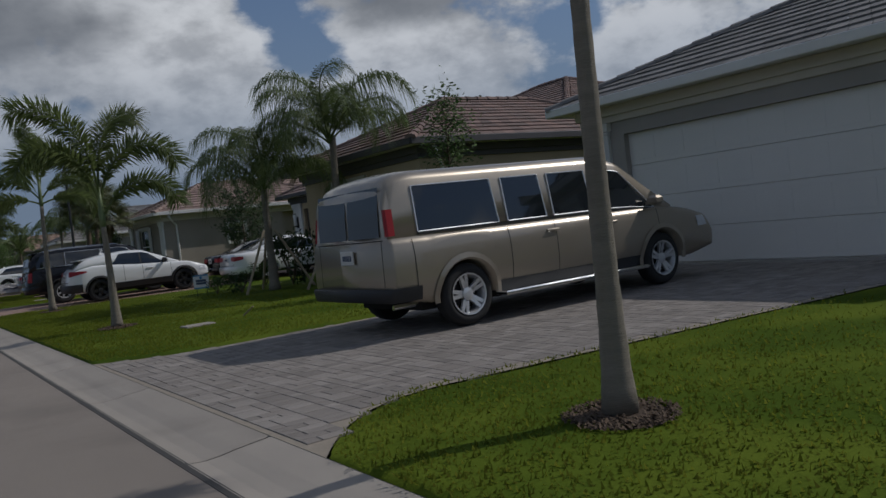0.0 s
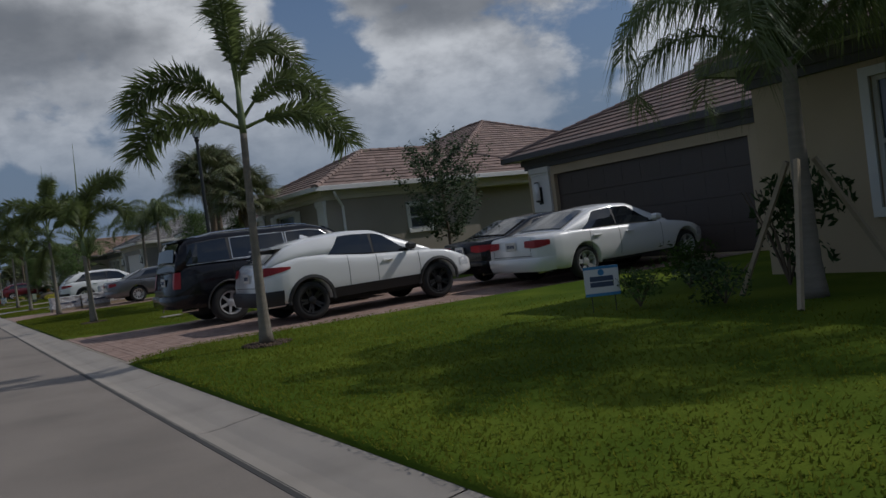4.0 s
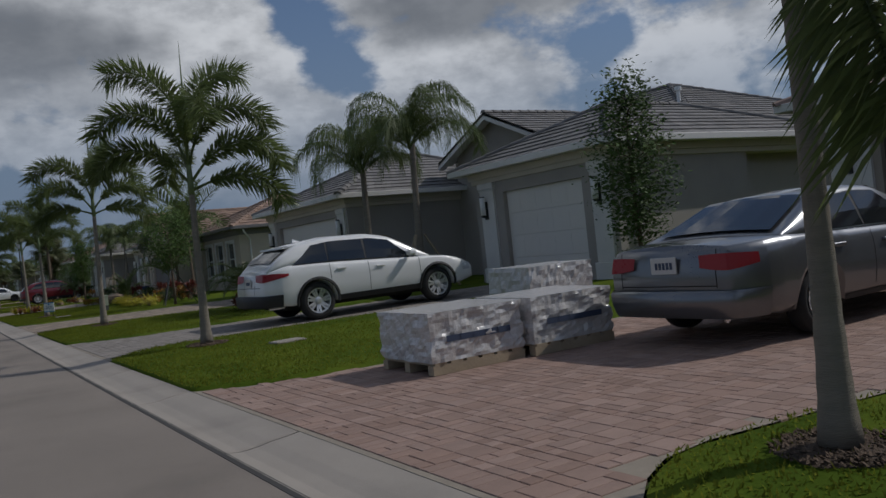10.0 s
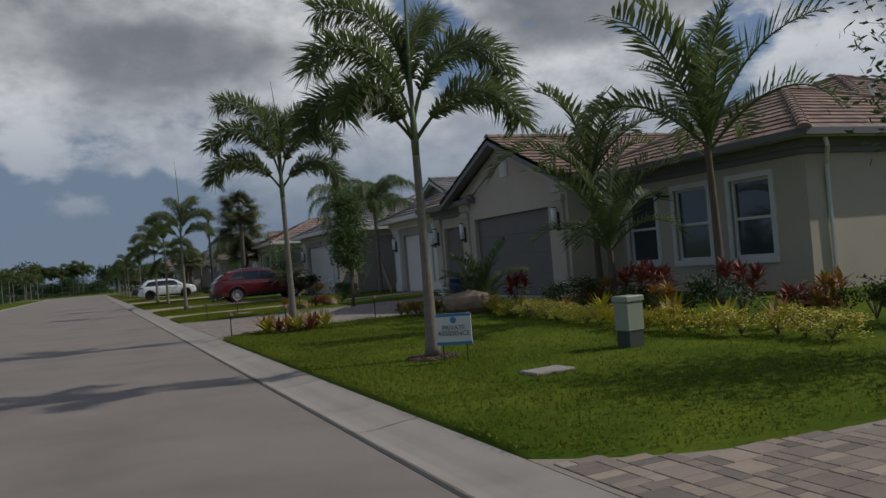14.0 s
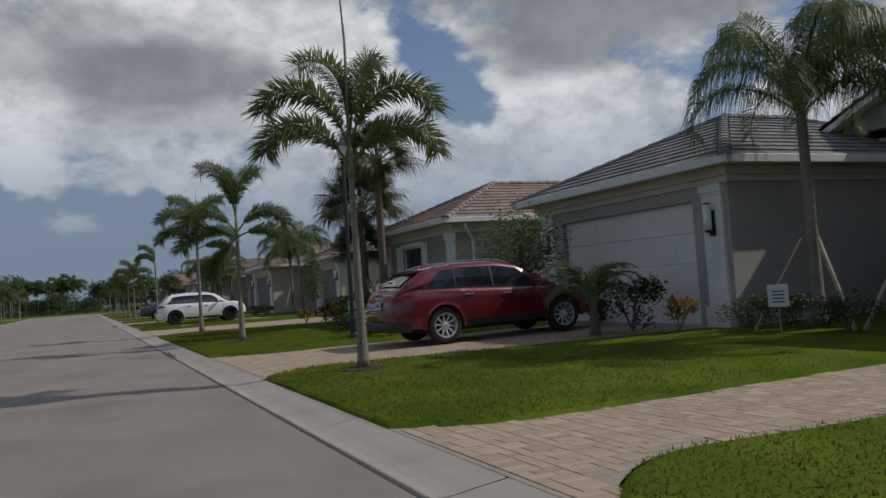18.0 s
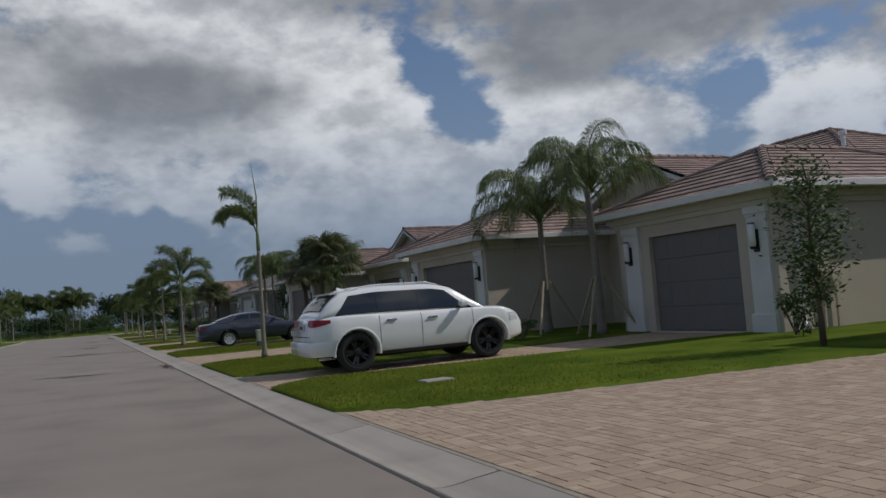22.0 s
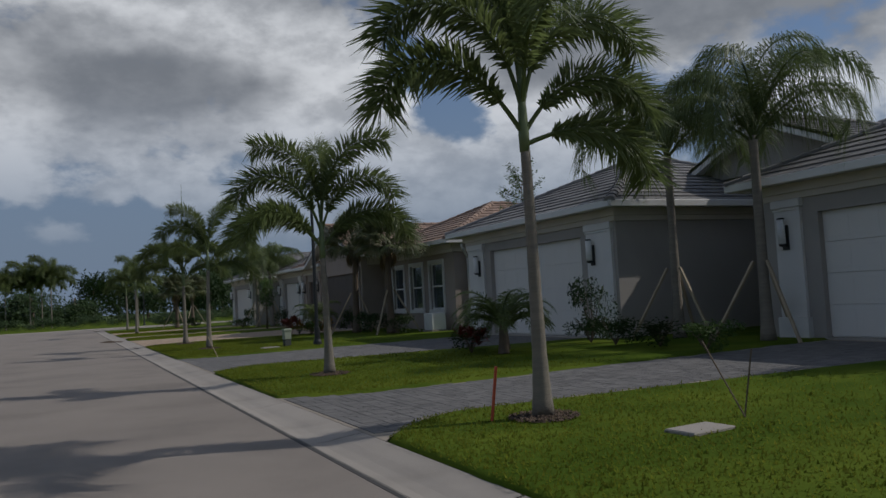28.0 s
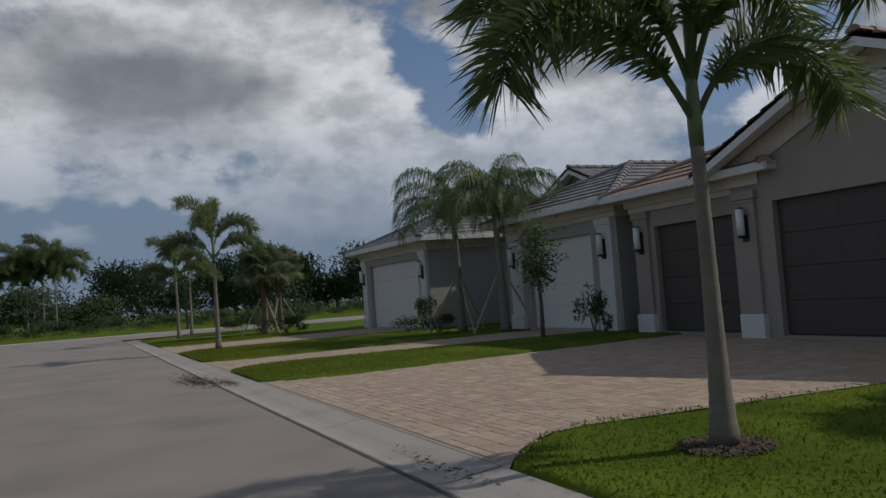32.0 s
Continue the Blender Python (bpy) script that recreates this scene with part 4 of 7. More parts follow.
FOX = {k: frond_mesh("frond", M_FROND, L, u, b, 62, 0.38, (-48, -8, 34, 74), 0.24, 10 + i, 0.0140, 0.0, 0.20, (.40, .85), .95)
       for i, (k, L, u, b) in enumerate((("a", 2.15, 86, 112), ("b", 2.05, 76, 172), ("c", 1.85, 55, 158), ("d", 1.65, 22, 110), ("e", 1.35, -42, 42)))}
FOX_RISE = {"a": .55, "b": .40, "c": .15, "d": .05, "e": .02}
QUEEN = [frond_mesh("frond", M_FRONDQ, 2.55 + .1 * (i % 2), 84 - 13 * i, 150 + 6 * i, 74, 0.58, (14, 42), 1.15, 30 + i, 0.0095, .1 * (-1) ** i, .14) for i in range(4)]
PYGMY = [frond_mesh("frond", M_FROND, 1.1, 62 - 12 * i, 110 + 10 * i, 40, 0.26, (12,), 0.25, 50 + i, 0.010) for i in range(3)]
COCO = [frond_mesh("frond", M_FRONDQ, 2.2, 82 - 12 * i, 50 + 24 * i, 34, 0.56, (26,), 0.15, 70 + i, 0.030, .12 * (-1) ** i, .16, (.6, 1.0)) for i in range(4)]


def fan_mesh(name, material, seed, stem=1.05, size=0.80, up=45):
    """A fan leaf along +x: a stem and a pleated blade that folds down along its middle, with drooping split tips."""
    r = random.Random(seed)
    mb = MB()
    a = radians(up)
    d = Vector((math.cos(a), 0, math.sin(a)))
    hub = d * stem - Vector((0, 0, .12 * stem * math.cos(a)))
    mb.tube([(0, 0, 0), tuple(d * stem * .5), tuple(hub)], [0.022, 0.015, 0.010], 5)
    b = a - radians(24)
    d = Vector((math.cos(b), 0, math.sin(b)))
    side = Vector((0, 1, 0))
    nrm = side.cross(d)
    if nrm.z < 0:
        nrm = -nrm
    for i in range(42):
        t = radians(-125 + 250 * i / 41)
        v = (d * math.cos(t) + side * math.sin(t) - nrm * 0.42 * abs(math.sin(t))).normalized()
        w = (side * math.cos(t) - d * math.sin(t)) * 0.021
        ln = size * r.uniform(0.88, 1.08) * (1 - 0.15 * abs(t) / 2.2)
        g = Vector((0, 0, -1)) * ln
        m, q = hub + v * ln * 0.42 - nrm * (0.012 * (-1) ** i), hub + v * ln * .74 + g * .08
        tip = hub + v * ln * .95 + g * r.uniform(0.15, 0.48)
        c = len(mb.v)
        mb.v += [tuple(hub - w * .12), tuple(hub + w * .12), tuple(m + w), tuple(m - w), tuple(q + w * .7), tuple(q - w * .7), tuple(tip)]
        mb.f += [(c, c + 1, c + 2, c + 3), (c + 3, c + 2, c + 4, c + 5), (c + 5, c + 4, c + 6)]
    return mb.data(name, material)


FAN = [fan_mesh("fan_leaf", M_FAN, 80 + i, (.8, .95, 1.05, 1.0, .9)[i], .84, up=86 - 17 * i) for i in range(5)]
FAN_DRY = fan_mesh("dry_leaf", M_DRY, 90, 0.45, 0.45, -60)


def palm_trunk(h, r0, r1, flare, seed, lean=0.0, n=10):
    r = random.Random(seed)
    mb, rr = MB(), []
    steps = 26
    for i in range(steps + 1):
        t = i / steps
        rad = r1 + (r0 - r1) * (1 - t) ** 1.3 + flare * math.exp(-t * h / 0.28)
        rad *= 1 + (0.035 if i % 2 else -0.01) + r.uniform(-.012, .012)
        cx = lean * t * t * h
        rr.append([(cx + rad * math.cos(a), rad * math.sin(a), t * h) for a in (2 * math.pi * j / n for j in range(n))])
    return mb.rings(rr)


TRUNKS = {}


def street_palm(x, y, h, crown, spear=0.9, seed=0, lean=0.0, label="", ring=True, size=1.0, slim=1.0):
    """crown lists the fronds as letters (a upright to e hanging) with their heading in degrees."""
    r = random.Random(seed)
    P = thing("palm_tree", label or "young foxtail palm with a slim ringed grey trunk", "palm tree", pose(x, y, lawn_z(x) + 0.03), "palms along the street")
    key = (round(h, 1), round(lean, 2), slim)
    if key not in TRUNKS:
        TRUNKS[key] = palm_trunk(h, 0.074 * slim, 0.048, 0.036 * slim, 5, lean).data("trunk", M_TRUNK, True)
    part("trunk", TRUNKS[key], parent=P)
    top = lean * h
    s = MB()
    s.tube([(top, 0, h - .02), (top, 0, h + .15), (top, 0, h + .4), (top, 0, h + .7)], [0.050, 0.054, 0.044, 0.024], 8)
    part("crownshaft", s, M_SHAFT, P, "smooth green crownshaft", smooth=True)
    if spear:
        s = MB()
        s.tube([(top, 0, h + .6), (top + .03, .02, h + .6 + spear * .9), (top + r.uniform(-.08, .08), .05, h + .6 + spear * 1.9)], [0.030, 0.020, 0.003], 5)
        part("spear_leaf", s, M_SHAFT, P, "unopened spear leaf")
    for f in crown.split():
        k, az = f[0], float(f[1:]) + r.uniform(-6, 6)
        part("frond", FOX[k], parent=P, m=Matrix.Translation((top, 0, h + FOX_RISE[k])) @ Euler((radians(r.uniform(-10, 10)), 0, radians(az))).to_matrix().to_4x4() @ Matrix.Scale(size * r.uniform(.94, 1.06), 4))
    if ring:
        m = MB()
        for i in range(700):
            a, q = r.uniform(0, 6.283), 0.10 + 0.24 * math.sqrt(r.random())
            cx, cy, c = q * math.cos(a), q * math.sin(a), r.uniform(0, 3.14)
            l, w = r.uniform(.008, .022), r.uniform(.004, .008)
            dx, dy = math.cos(c), math.sin(c)
            z = 0.015 + 0.03 * (1 - q / .45) + r.uniform(0, .012)
            m.face((cx - dx * l - dy * w, cy - dy * l + dx * w, z - .01), (cx + dx * l - dy * w, cy + dy * l + dx * w, z + .006), (cx + dx * l + dy * w, cy + dy * l - dx * w, z), (cx - dx * l + dy * w, cy - dy * l - dx * w, z - .01))
        m.grid([[(q * math.cos(a) * (1 + .12 * noise.noise((math.cos(a) * 2 + y, math.sin(a) * 2, 0))), q * math.sin(a) * (1 + .12 * noise.noise((math.cos(a) * 2 + y, math.sin(a) * 2, 0))), z) for a in (2 * math.pi * j / 24 for j in range(25))] for q, z in ((.06, .03), (.24, .022), (.34, -.01))])
        tagged(part("mulch_ring", m, M_MULCH, m=pose(x, y, lawn_z(x) - 0.004)), "dark mulch round a palm trunk", "mulch", kind="stuff")
    return P


PALMS = [(3.3, 3.2, 3.2, .6, "a170 a20 b90 b200 c0 c270"), (3.2, 15.2, 1.82, .0, "a165 a30 b150 b348 c345 b185"), (3.5, 24.3, 2.9, .0, "a90 d178 c3 d346 a250 b30 c165"),
         (3.2, 37.2, 1.82, 1.3, "b165 b178 a10 b350 a20 b250 b95"), (3.4, 46.7, 2.72, 1.2, "b182 a80 b2 c205 b100 e240 c330 a270"), (3.35, 57.4, 2.42, 1.0, "a150 b168 a20 b348 c165 c345 d340 b265 c95"),
         (3.5, 67.7, 2.95, 1.1, "b165 b10 c186 c350 a60 b260 d170 d345"), (3.4, 80.15, 2.55, 1.5, "a150 a40 b180 b2 c170 c350 c215"), (3.4, 87.7, 2.82, 1.0, "a100 a20 a155 b182 c2 c178 b350"),
         (3.3, 108.0, 2.88, 1.7, "b175 b350 a120 c345 a50 c185"), (3.45, 118.9, 2.8, .0, "a125 a45 a85 c181 c350 d340 e195 d175"), (3.5, 127.6, 3.05, .9, "a150 a22 c180 c350 b75 b190 d5"),
         (3.25, 165.5, 2.6, .8, "a135 a60 b180 b0 c185 c345"), (3.45, 178.2, 2.55, .7, "a140 a40 b165 b350 c180 c345 d350 a90 b250"), (3.35, 184.75, 1.95, .5, "a160 b150 b330 a345 c165 c340 c185 a80"),
         (3.3, 197.1, 2.4, .3, "a150 a40 b172 c180 c350 b110 d0"), (3.25, 202.2, 2.1, 1.7, "b176 b152 b8 b345 c180 c0 b262"), (3.1, 223.0, 2.6, .3, "a150 b10 c180 c0 a80 b250"),
         (3.4, 236.0, 2.5, .3, "a150 b10 c180 c0 a80 b250"), (4.4, 239.5, 2.4, .2, "a130 b30 c190 c0 a280")]
for i, (x, y, h, sp, fr) in enumerate(PALMS):
    street_palm(x, y, h, fr, sp, 100 + i, lean=random.Random(i).uniform(-.02, .02), ring=y < 210, size=1.08 if 200 < y < 205 else 1.15 if 46 < y < 47 else 1.0)
street_palm(3.58, 147.9, 2.95, "a172 b178 b160", 1.0, 200, label="thin street palm with a sparse lopsided crown", ring=False, size=.8, slim=.85)
SPARE = ("a150 b10 c180 c0 a80 b250 c300", "a20 b175 c5 c200 a110 b300 b60", "a90 a200 b0 b140 c250 c40 d180")


def crown_palm(kind, x, y, h, seed, n=14, size=1.0, label="", r0=0.13, r1=0.1, stakes=True, z=None):
    """Garden palms: queen, fan, pygmy or coconut-like crowns."""
    r = random.Random(seed)
    meshes = {"queen": QUEEN, "fan": FAN, "pygmy": PYGMY, "coco": COCO}[kind]
    P = thing("palm_tree", label, "palm tree", pose(x, y, lawn_z(x) if z is None else z), "garden palms")
    part("trunk", palm_trunk(h, r0, r1, .05, seed, r.uniform(-.03, .03), 9), M_BARK if kind != "queen" else M_TRUNK, P, smooth=True)
    for i in range(n):
        k = min(len(meshes) - 1, int(i / n * len(meshes) + r.random() * .6))
        part("frond", meshes[k], parent=P, m=Matrix.Translation((0, 0, h + .05 - .06 * k)) @ Euler((radians(r.uniform(-15, 15)), 0, radians(i * 137.5 + r.uniform(-15, 15)))).to_matrix().to_4x4() @ Matrix.Scale(size * r.uniform(.85, 1.1), 4))
    if kind == "fan":
        bt = MB()
        for i in range(40):
            a, z = i * 2.4, h - .75 + .7 * i / 40
            ca, sa, k = math.cos(a), math.sin(a), r1 * .9
            bt.tube([(k * ca, k * sa, z), ((k + .05) * ca, (k + .05) * sa, z + .08), ((k + .10) * ca, (k + .10) * sa, z + r.uniform(.12, .24))], [.035, .028, .012], 4)
        part("bark_collar", bt, M_BARK, P, "dark stubs of cut leaf stems")
        for i in range(4):
            part("dry_frond", FAN_DRY, parent=P, m=Matrix.Translation((0, 0, h - .05)) @ Euler((0, 0, radians(i * 51 + r.uniform(-15, 15)))).to_matrix().to_4x4() @ Matrix.Scale(r.uniform(.6, 1), 4))
    if stakes:
        for i in range(3):
            a = i * 2.094 + seed
            s = MB()
            s.tube([(1.0 * math.cos(a), 1.0 * math.sin(a), 0), (.16 * math.cos(a), .16 * math.sin(a), min(1.5, h * .75))], .035, 4)
            part("stake", s, M_STAKE, P, "wooden bracing stake")
    return P


Q_L, F_L = "queen palm with drooping feathery fronds, braced by stakes", "sabal palm with fan leaves and dry skirt"
for x, y, h, s in ((7.8, 18.9, 2.6, .95), (8.8, 17.0, 3.5, 1.0), (11.0, 63.2, 4.0, 1.0), (10.6, 65.4, 3.6, .95), (10.6, 106.0, 3.7, 1.0), (11.3, 104.6, 3.6, .95),
                   (11.4, 145.8, 3.3, 1.0), (11.3, 143.0, 3.8, 1.0), (11.2, 185.0, 4.0, 1.05), (11.3, 182.7, 3.9, 1.05), (9.6, 219.3, 3.3, 1.0), (10.0, 217.4, 3.2, .95), (11.2, 167.0, 3.2, .9)):
    crown_palm("queen", x, y, h, int(y * 7) % 97, 16, s, Q_L, .11, .08)
for x, y, h, s in ((7.73, 40.43, 3.9, .95), (8.5, 42.3, 4.2, .95), (8.15, 38.15, 3.05, .9), (8.5, 122.9, 4.0, 1.25), (8.0, 119.7, 5.2, 1.0), (8.9, 124.5, 2.6, .9), (9.5, 163.0, 3.3, 1.15), (9.4, 160.8, 3.2, 1.15), (9.6, 166.6, 3.0, .9),
                   (9.2, 200.3, 3.3, 1.0), (9.5, 197.5, 3.1, 1.0), (6.5, 232.0, 2.6, 1.0), (8.2, 236.5, 2.8, 1.0)):
    crown_palm("fan", x, y, h, int(y * 5) % 89, 34, s * .98, F_L, .13, .105)
for x, y, h in ((9.05, 45.65, .8), (6.8, 65.6, .65), (7.4, 66.2, .5), (8.35, 109.2, .75), (7.1, 185.4, .6), (7.7, 186.4, .5), (8.2, 202.2, .6), (7.6, 154.9, .6)):
    crown_palm("pygmy", x, y, h, int(y * 3) % 83, 22, 1.05 if y > 60 else 1.3, "pygmy date palm with a low arching crown", .07, .06, False)
for x, y, h, s in ((10.2, 86.2, 2.9, 1.15), (9.8, 81.9, 2.9, 1.3), (9.4, 84.6, 1.2, 1.0), (8.0, 87.7, .3, .56), (7.7, 88.0, .2, .5)):
    crown_palm("coco", x, y, h, int(y * 3) % 71, 13, s, "slender palm with stiff bright fronds in the planting bed", .08, .06, False)

# ---- shrubs and small trees ----
def leaf_mesh(name, material, seed, n, rx, ry, rz, leaf, lumps=7, lo=0.0):
    """Many single leaves gathered in uneven clumps, with gaps."""
    r = random.Random(seed)
    cs = [(r.uniform(-.6, .6) * rx, r.uniform(-.6, .6) * ry, lo + rz * r.uniform(.35, 1.5), r.uniform(.35, .65)) for _ in range(lumps)]
    mb = MB()
    for _ in range(n):
        cx, cy, cz, s = r.choice(cs)
        d = Vector((r.gauss(0, 1), r.gauss(0, 1), r.gauss(0, 1))).normalized() * (r.random() ** .4)
        p = Vector((cx + d.x * rx * s, cy + d.y * ry * s, max(lo + .02, cz + d.z * rz * s)))
        a = Vector((r.gauss(0, 1), r.gauss(0, 1), r.gauss(0, .7))).normalized()
        b = a.orthogonal().normalized()
        l, w = leaf * r.uniform(.7, 1.3), leaf * r.uniform(.25, .45)
        mb.face(p - a * l * .5, p + b * w * .5, p + a * l * .5, p - b * w * .5)
    return mb.data(name, material)


def stems_mesh(seed, n, h, spread):
    r = random.Random(seed)
    mb = MB()
    for _ in range(n):
        a = r.uniform(0, 6.283)
        mb.tube([(0, 0, 0), (spread * .4 * math.cos(a), spread * .4 * math.sin(a), h * .5), (spread * math.cos(a), spread * math.sin(a), h)], [.012, .009, .004], 4)
    return mb.data("stems", M_BARK)


STEMS = stems_mesh(3, 9, .55, .35)
BUSH = {k: [leaf_mesh("leaves", m, s + j, 700, .55, .55, .36, .085) for j in range(2)] for s, (k, m) in enumerate((("green", M_LEAF), ("dark", M_LEAFD), ("yellow", M_LEAFY), ("red", M_LEAFR), ("orange", M_LEAFO)))}


def strap_bush(material, seed, n=46, length=.34, width=.042):
    """Long arching leaves in tufts on a few short stems."""
    r = random.Random(seed)
    tufts = [(r.uniform(-.28, .28), r.uniform(-.28, .28), r.uniform(.12, .62)) for _ in range(7)]
    mb = MB()
    for cx, cy, cz in tufts:
        for i in range(n // 2):
            a, t, l = i * 2.4 + r.uniform(-.3, .3), r.uniform(.05, 1.35), length * r.uniform(.65, 1.15)
            d = Vector((math.cos(a) * math.cos(t), math.sin(a) * math.cos(t), math.sin(t)))
            s = Vector((-math.sin(a), math.cos(a), r.uniform(-.3, .3))) * width * r.uniform(.7, 1.2)
            p = Vector((cx, cy, cz + r.uniform(-.08, .08)))
            q, e = p + d * l * .55, p + d * l - Vector((0, 0, .12 * l))
            k = Vector((0, 0, -.012))
            mb.face(p, q + s, q + k)
            mb.face(p, q + k, q - s)
            mb.face(q + s, e, q + k)
            mb.face(q + k, e, q - s)
    return mb.data("leaves", material)


BUSH["red"] = [strap_bush(M_LEAFR, 31), strap_bush(M_LEAFR, 32)]
BUSH["orange"] = [strap_bush(M_LEAFO, 41, 52, .30, .03), strap_bush(M_LEAFO, 42, 52, .30, .03)]
BUSH_WORDS = {"green": "leafy green shrub", "dark": "dense dark green shrub", "yellow": "low yellow-green variegated shrub", "red": "dark red leafy ti plant", "orange": "orange croton shrub"}


def bush(kind, x, y, s=1.0, sz=None, i=0):
    B = thing("shrub", BUSH_WORDS[kind] + " in a planting bed", "shrub", pose(x, y, lawn_z(x) + .02, 0, 0, (x * 97 + y * 53) % 360) @ Matrix.Diagonal((s, s, sz or s, 1)), "shrubs")
    part("leaves", BUSH[kind][int(x * 10 + y * 3) % 2], parent=B)
    part("stem", STEMS, parent=B)


for k, x, y, s, sz in (("dark", 8.9, 15.4, 1.0, 1.2), ("dark", 9.0, 16.3, 1.0, 1.2), ("dark", 8.7, 19.8, 1.3, 2.2), ("green", 8.5, 21.2, 1.0, 1.0), ("dark", 7.2, 19.6, .9, .8), ("green", 6.9, 20.6, .8, .7),
                       ("dark", 7.6, 41.4, .9, 1.0), ("green", 7.0, 41.0, .9, .8), ("dark", 8.3, 43.4, 1.0, 1.2), ("dark", 9.0, 42.6, 1.2, 2.6), ("dark", 8.9, 44.0, 1.0, 1.2), ("red", 7.9, 45.6, .7, .8),
                       ("dark", 9.6, 64.3, 1.0, .9), ("dark", 9.8, 66.2, 1.0, 1.0), ("red", 7.0, 66.3, .8, .9), ("red", 6.5, 65.0, .7, .8), ("dark", 10.3, 76.0, .8, 1.1),
                       ("dark", 9.0, 108.9, 1.3, 1.6), ("orange", 9.2, 107.8, .8, .9), ("red", 8.7, 109.6, .7, .8), ("green", 9.9, 106.9, 1.1, .9), ("dark", 10.0, 106.2, 1.0, .9), ("dark", 10.0, 105.0, 1.0, 1.0),
                       ("green", 6.3, 114.8, .9, .8), ("dark", 6.2, 115.6, 1.0, .9), ("dark", 6.4, 116.6, 1.0, .9), ("green", 6.5, 117.6, 1.0, .9), ("dark", 6.7, 118.5, 1.0, .9), ("green", 6.7, 119.6, 1.0, .9), ("dark", 7.0, 120.8, 1.1, .9), ("orange", 7.5, 123.5, .9, .9), ("red", 7.7, 122.6, .9, .9), ("dark", 9.1, 119.0, 1.2, 1.6), ("green", 8.0, 122.5, 1.4, 1.6),
                       ("orange", 7.2, 126.4, .8, .8), ("red", 7.8, 125.8, .9, .8), ("dark", 9.3, 129.4, 1.0, 1.4), ("green", 8.5, 126.2, 1.0, 1.0), ("dark", 11.4, 136.9, 1.0, 1.3),
                       ("green", 9.4, 143.8, 1.0, .8), ("dark", 9.0, 144.8, 1.0, .9), ("green", 9.2, 145.9, 1.0, .9), ("dark", 9.8, 147.0, 1.0, 1.0), ("dark", 8.9, 164.0, 1.0, 1.0), ("dark", 9.3, 165.4, 1.1, 1.1), ("dark", 9.2, 167.0, 1.0, 1.0), ("green", 8.4, 161.8, .8, .9), ("dark", 7.6, 156.2, 1.0, .9), ("dark", 8.2, 155.6, 1.1, .9),
                       ("red", 6.5, 168.2, 1.0, .9), ("dark", 7.1, 167.9, 1.1, 1.0), ("red", 7.8, 167.5, 1.0, 1.0), ("green", 8.6, 168.0, 1.2, 1.6), ("dark", 6.9, 166.9, 1.0, .9),
                       ("dark", 9.3, 183.4, 1.1, .9), ("dark", 9.2, 184.6, 1.1, 1.0), ("green", 9.0, 181.9, 1.0, .8), ("dark", 9.4, 185.7, 1.0, 1.0), ("dark", 7.2, 187.0, 1.0, .9), ("dark", 9.8, 186.2, .9, 2.2), ("red", 6.7, 186.0, .8, .7),
                       ("dark", 9.3, 196.4, 1.0, 1.0), ("dark", 9.4, 197.6, 1.0, 1.1), ("dark", 9.3, 199.0, 1.1, 1.1), ("dark", 9.5, 201.6, 1.1, 1.6), ("red", 7.1, 202.0, 1.0, .9), ("orange", 7.6, 202.6, .9, .8), ("red", 8.2, 202.9, 1.0, .9), ("orange", 8.2, 200.9, .9, .8), ("green", 7.7, 201.2, 1.0, .8),
                       ("dark", 8.5, 218.6, 1.0, .9), ("dark", 8.7, 221.4, 1.1, .9), ("dark", 9.6, 222.3, .8, 1.7), ("dark", 7.0, 230.5, 1.6, 1.3), ("dark", 6.6, 233.5, 1.5, 1.3), ("dark", 9.3, 212.2, .7, 1.8)):
    bush(k, x, y, s, sz)
for i in range(8):
    bush("dark", 9.3 + .15 * math.sin(i * 2.1), 37.3 + .75 * i, .95, .95 + .15 * math.sin(i * 1.7))
for i in range(6):
    bush(("dark", "green")[i % 2], 9.1 + .15 * math.sin(i * 2.1), 119.2 + .8 * i, .9, .8)
# flower bed of the house with the gabled garage
rb = random.Random(8)
for i in range(26):
    t = i / 25
    y = 77.0 + 10.2 * t
    x = 6.55 + .0225 * (y - 80) ** 2 + rb.uniform(-.12, .12)
    bush("yellow", x, y, rb.uniform(.6, .72), rb.uniform(.46, .54))
for i in range(16):
    bush(("red", "dark", "orange", "red", "dark")[i % 5], 8.5 + rb.uniform(-.5, .8), 77.2 + i * .62, rb.uniform(.7, 1.0), rb.uniform(.7, 1.1))
for i in range(9):
    bush(("orange", "yellow", "orange")[i % 3], 6.0 + .1 * i + rb.uniform(-.08, .08), 88.1 - .17 * i, rb.uniform(.42, .55), .46)
for i in range(7):
    bush(("orange", "yellow", "green", "red")[i % 4], 5.4 + .35 * i, 97.0 + .15 * i, rb.uniform(.5, .7), .55)


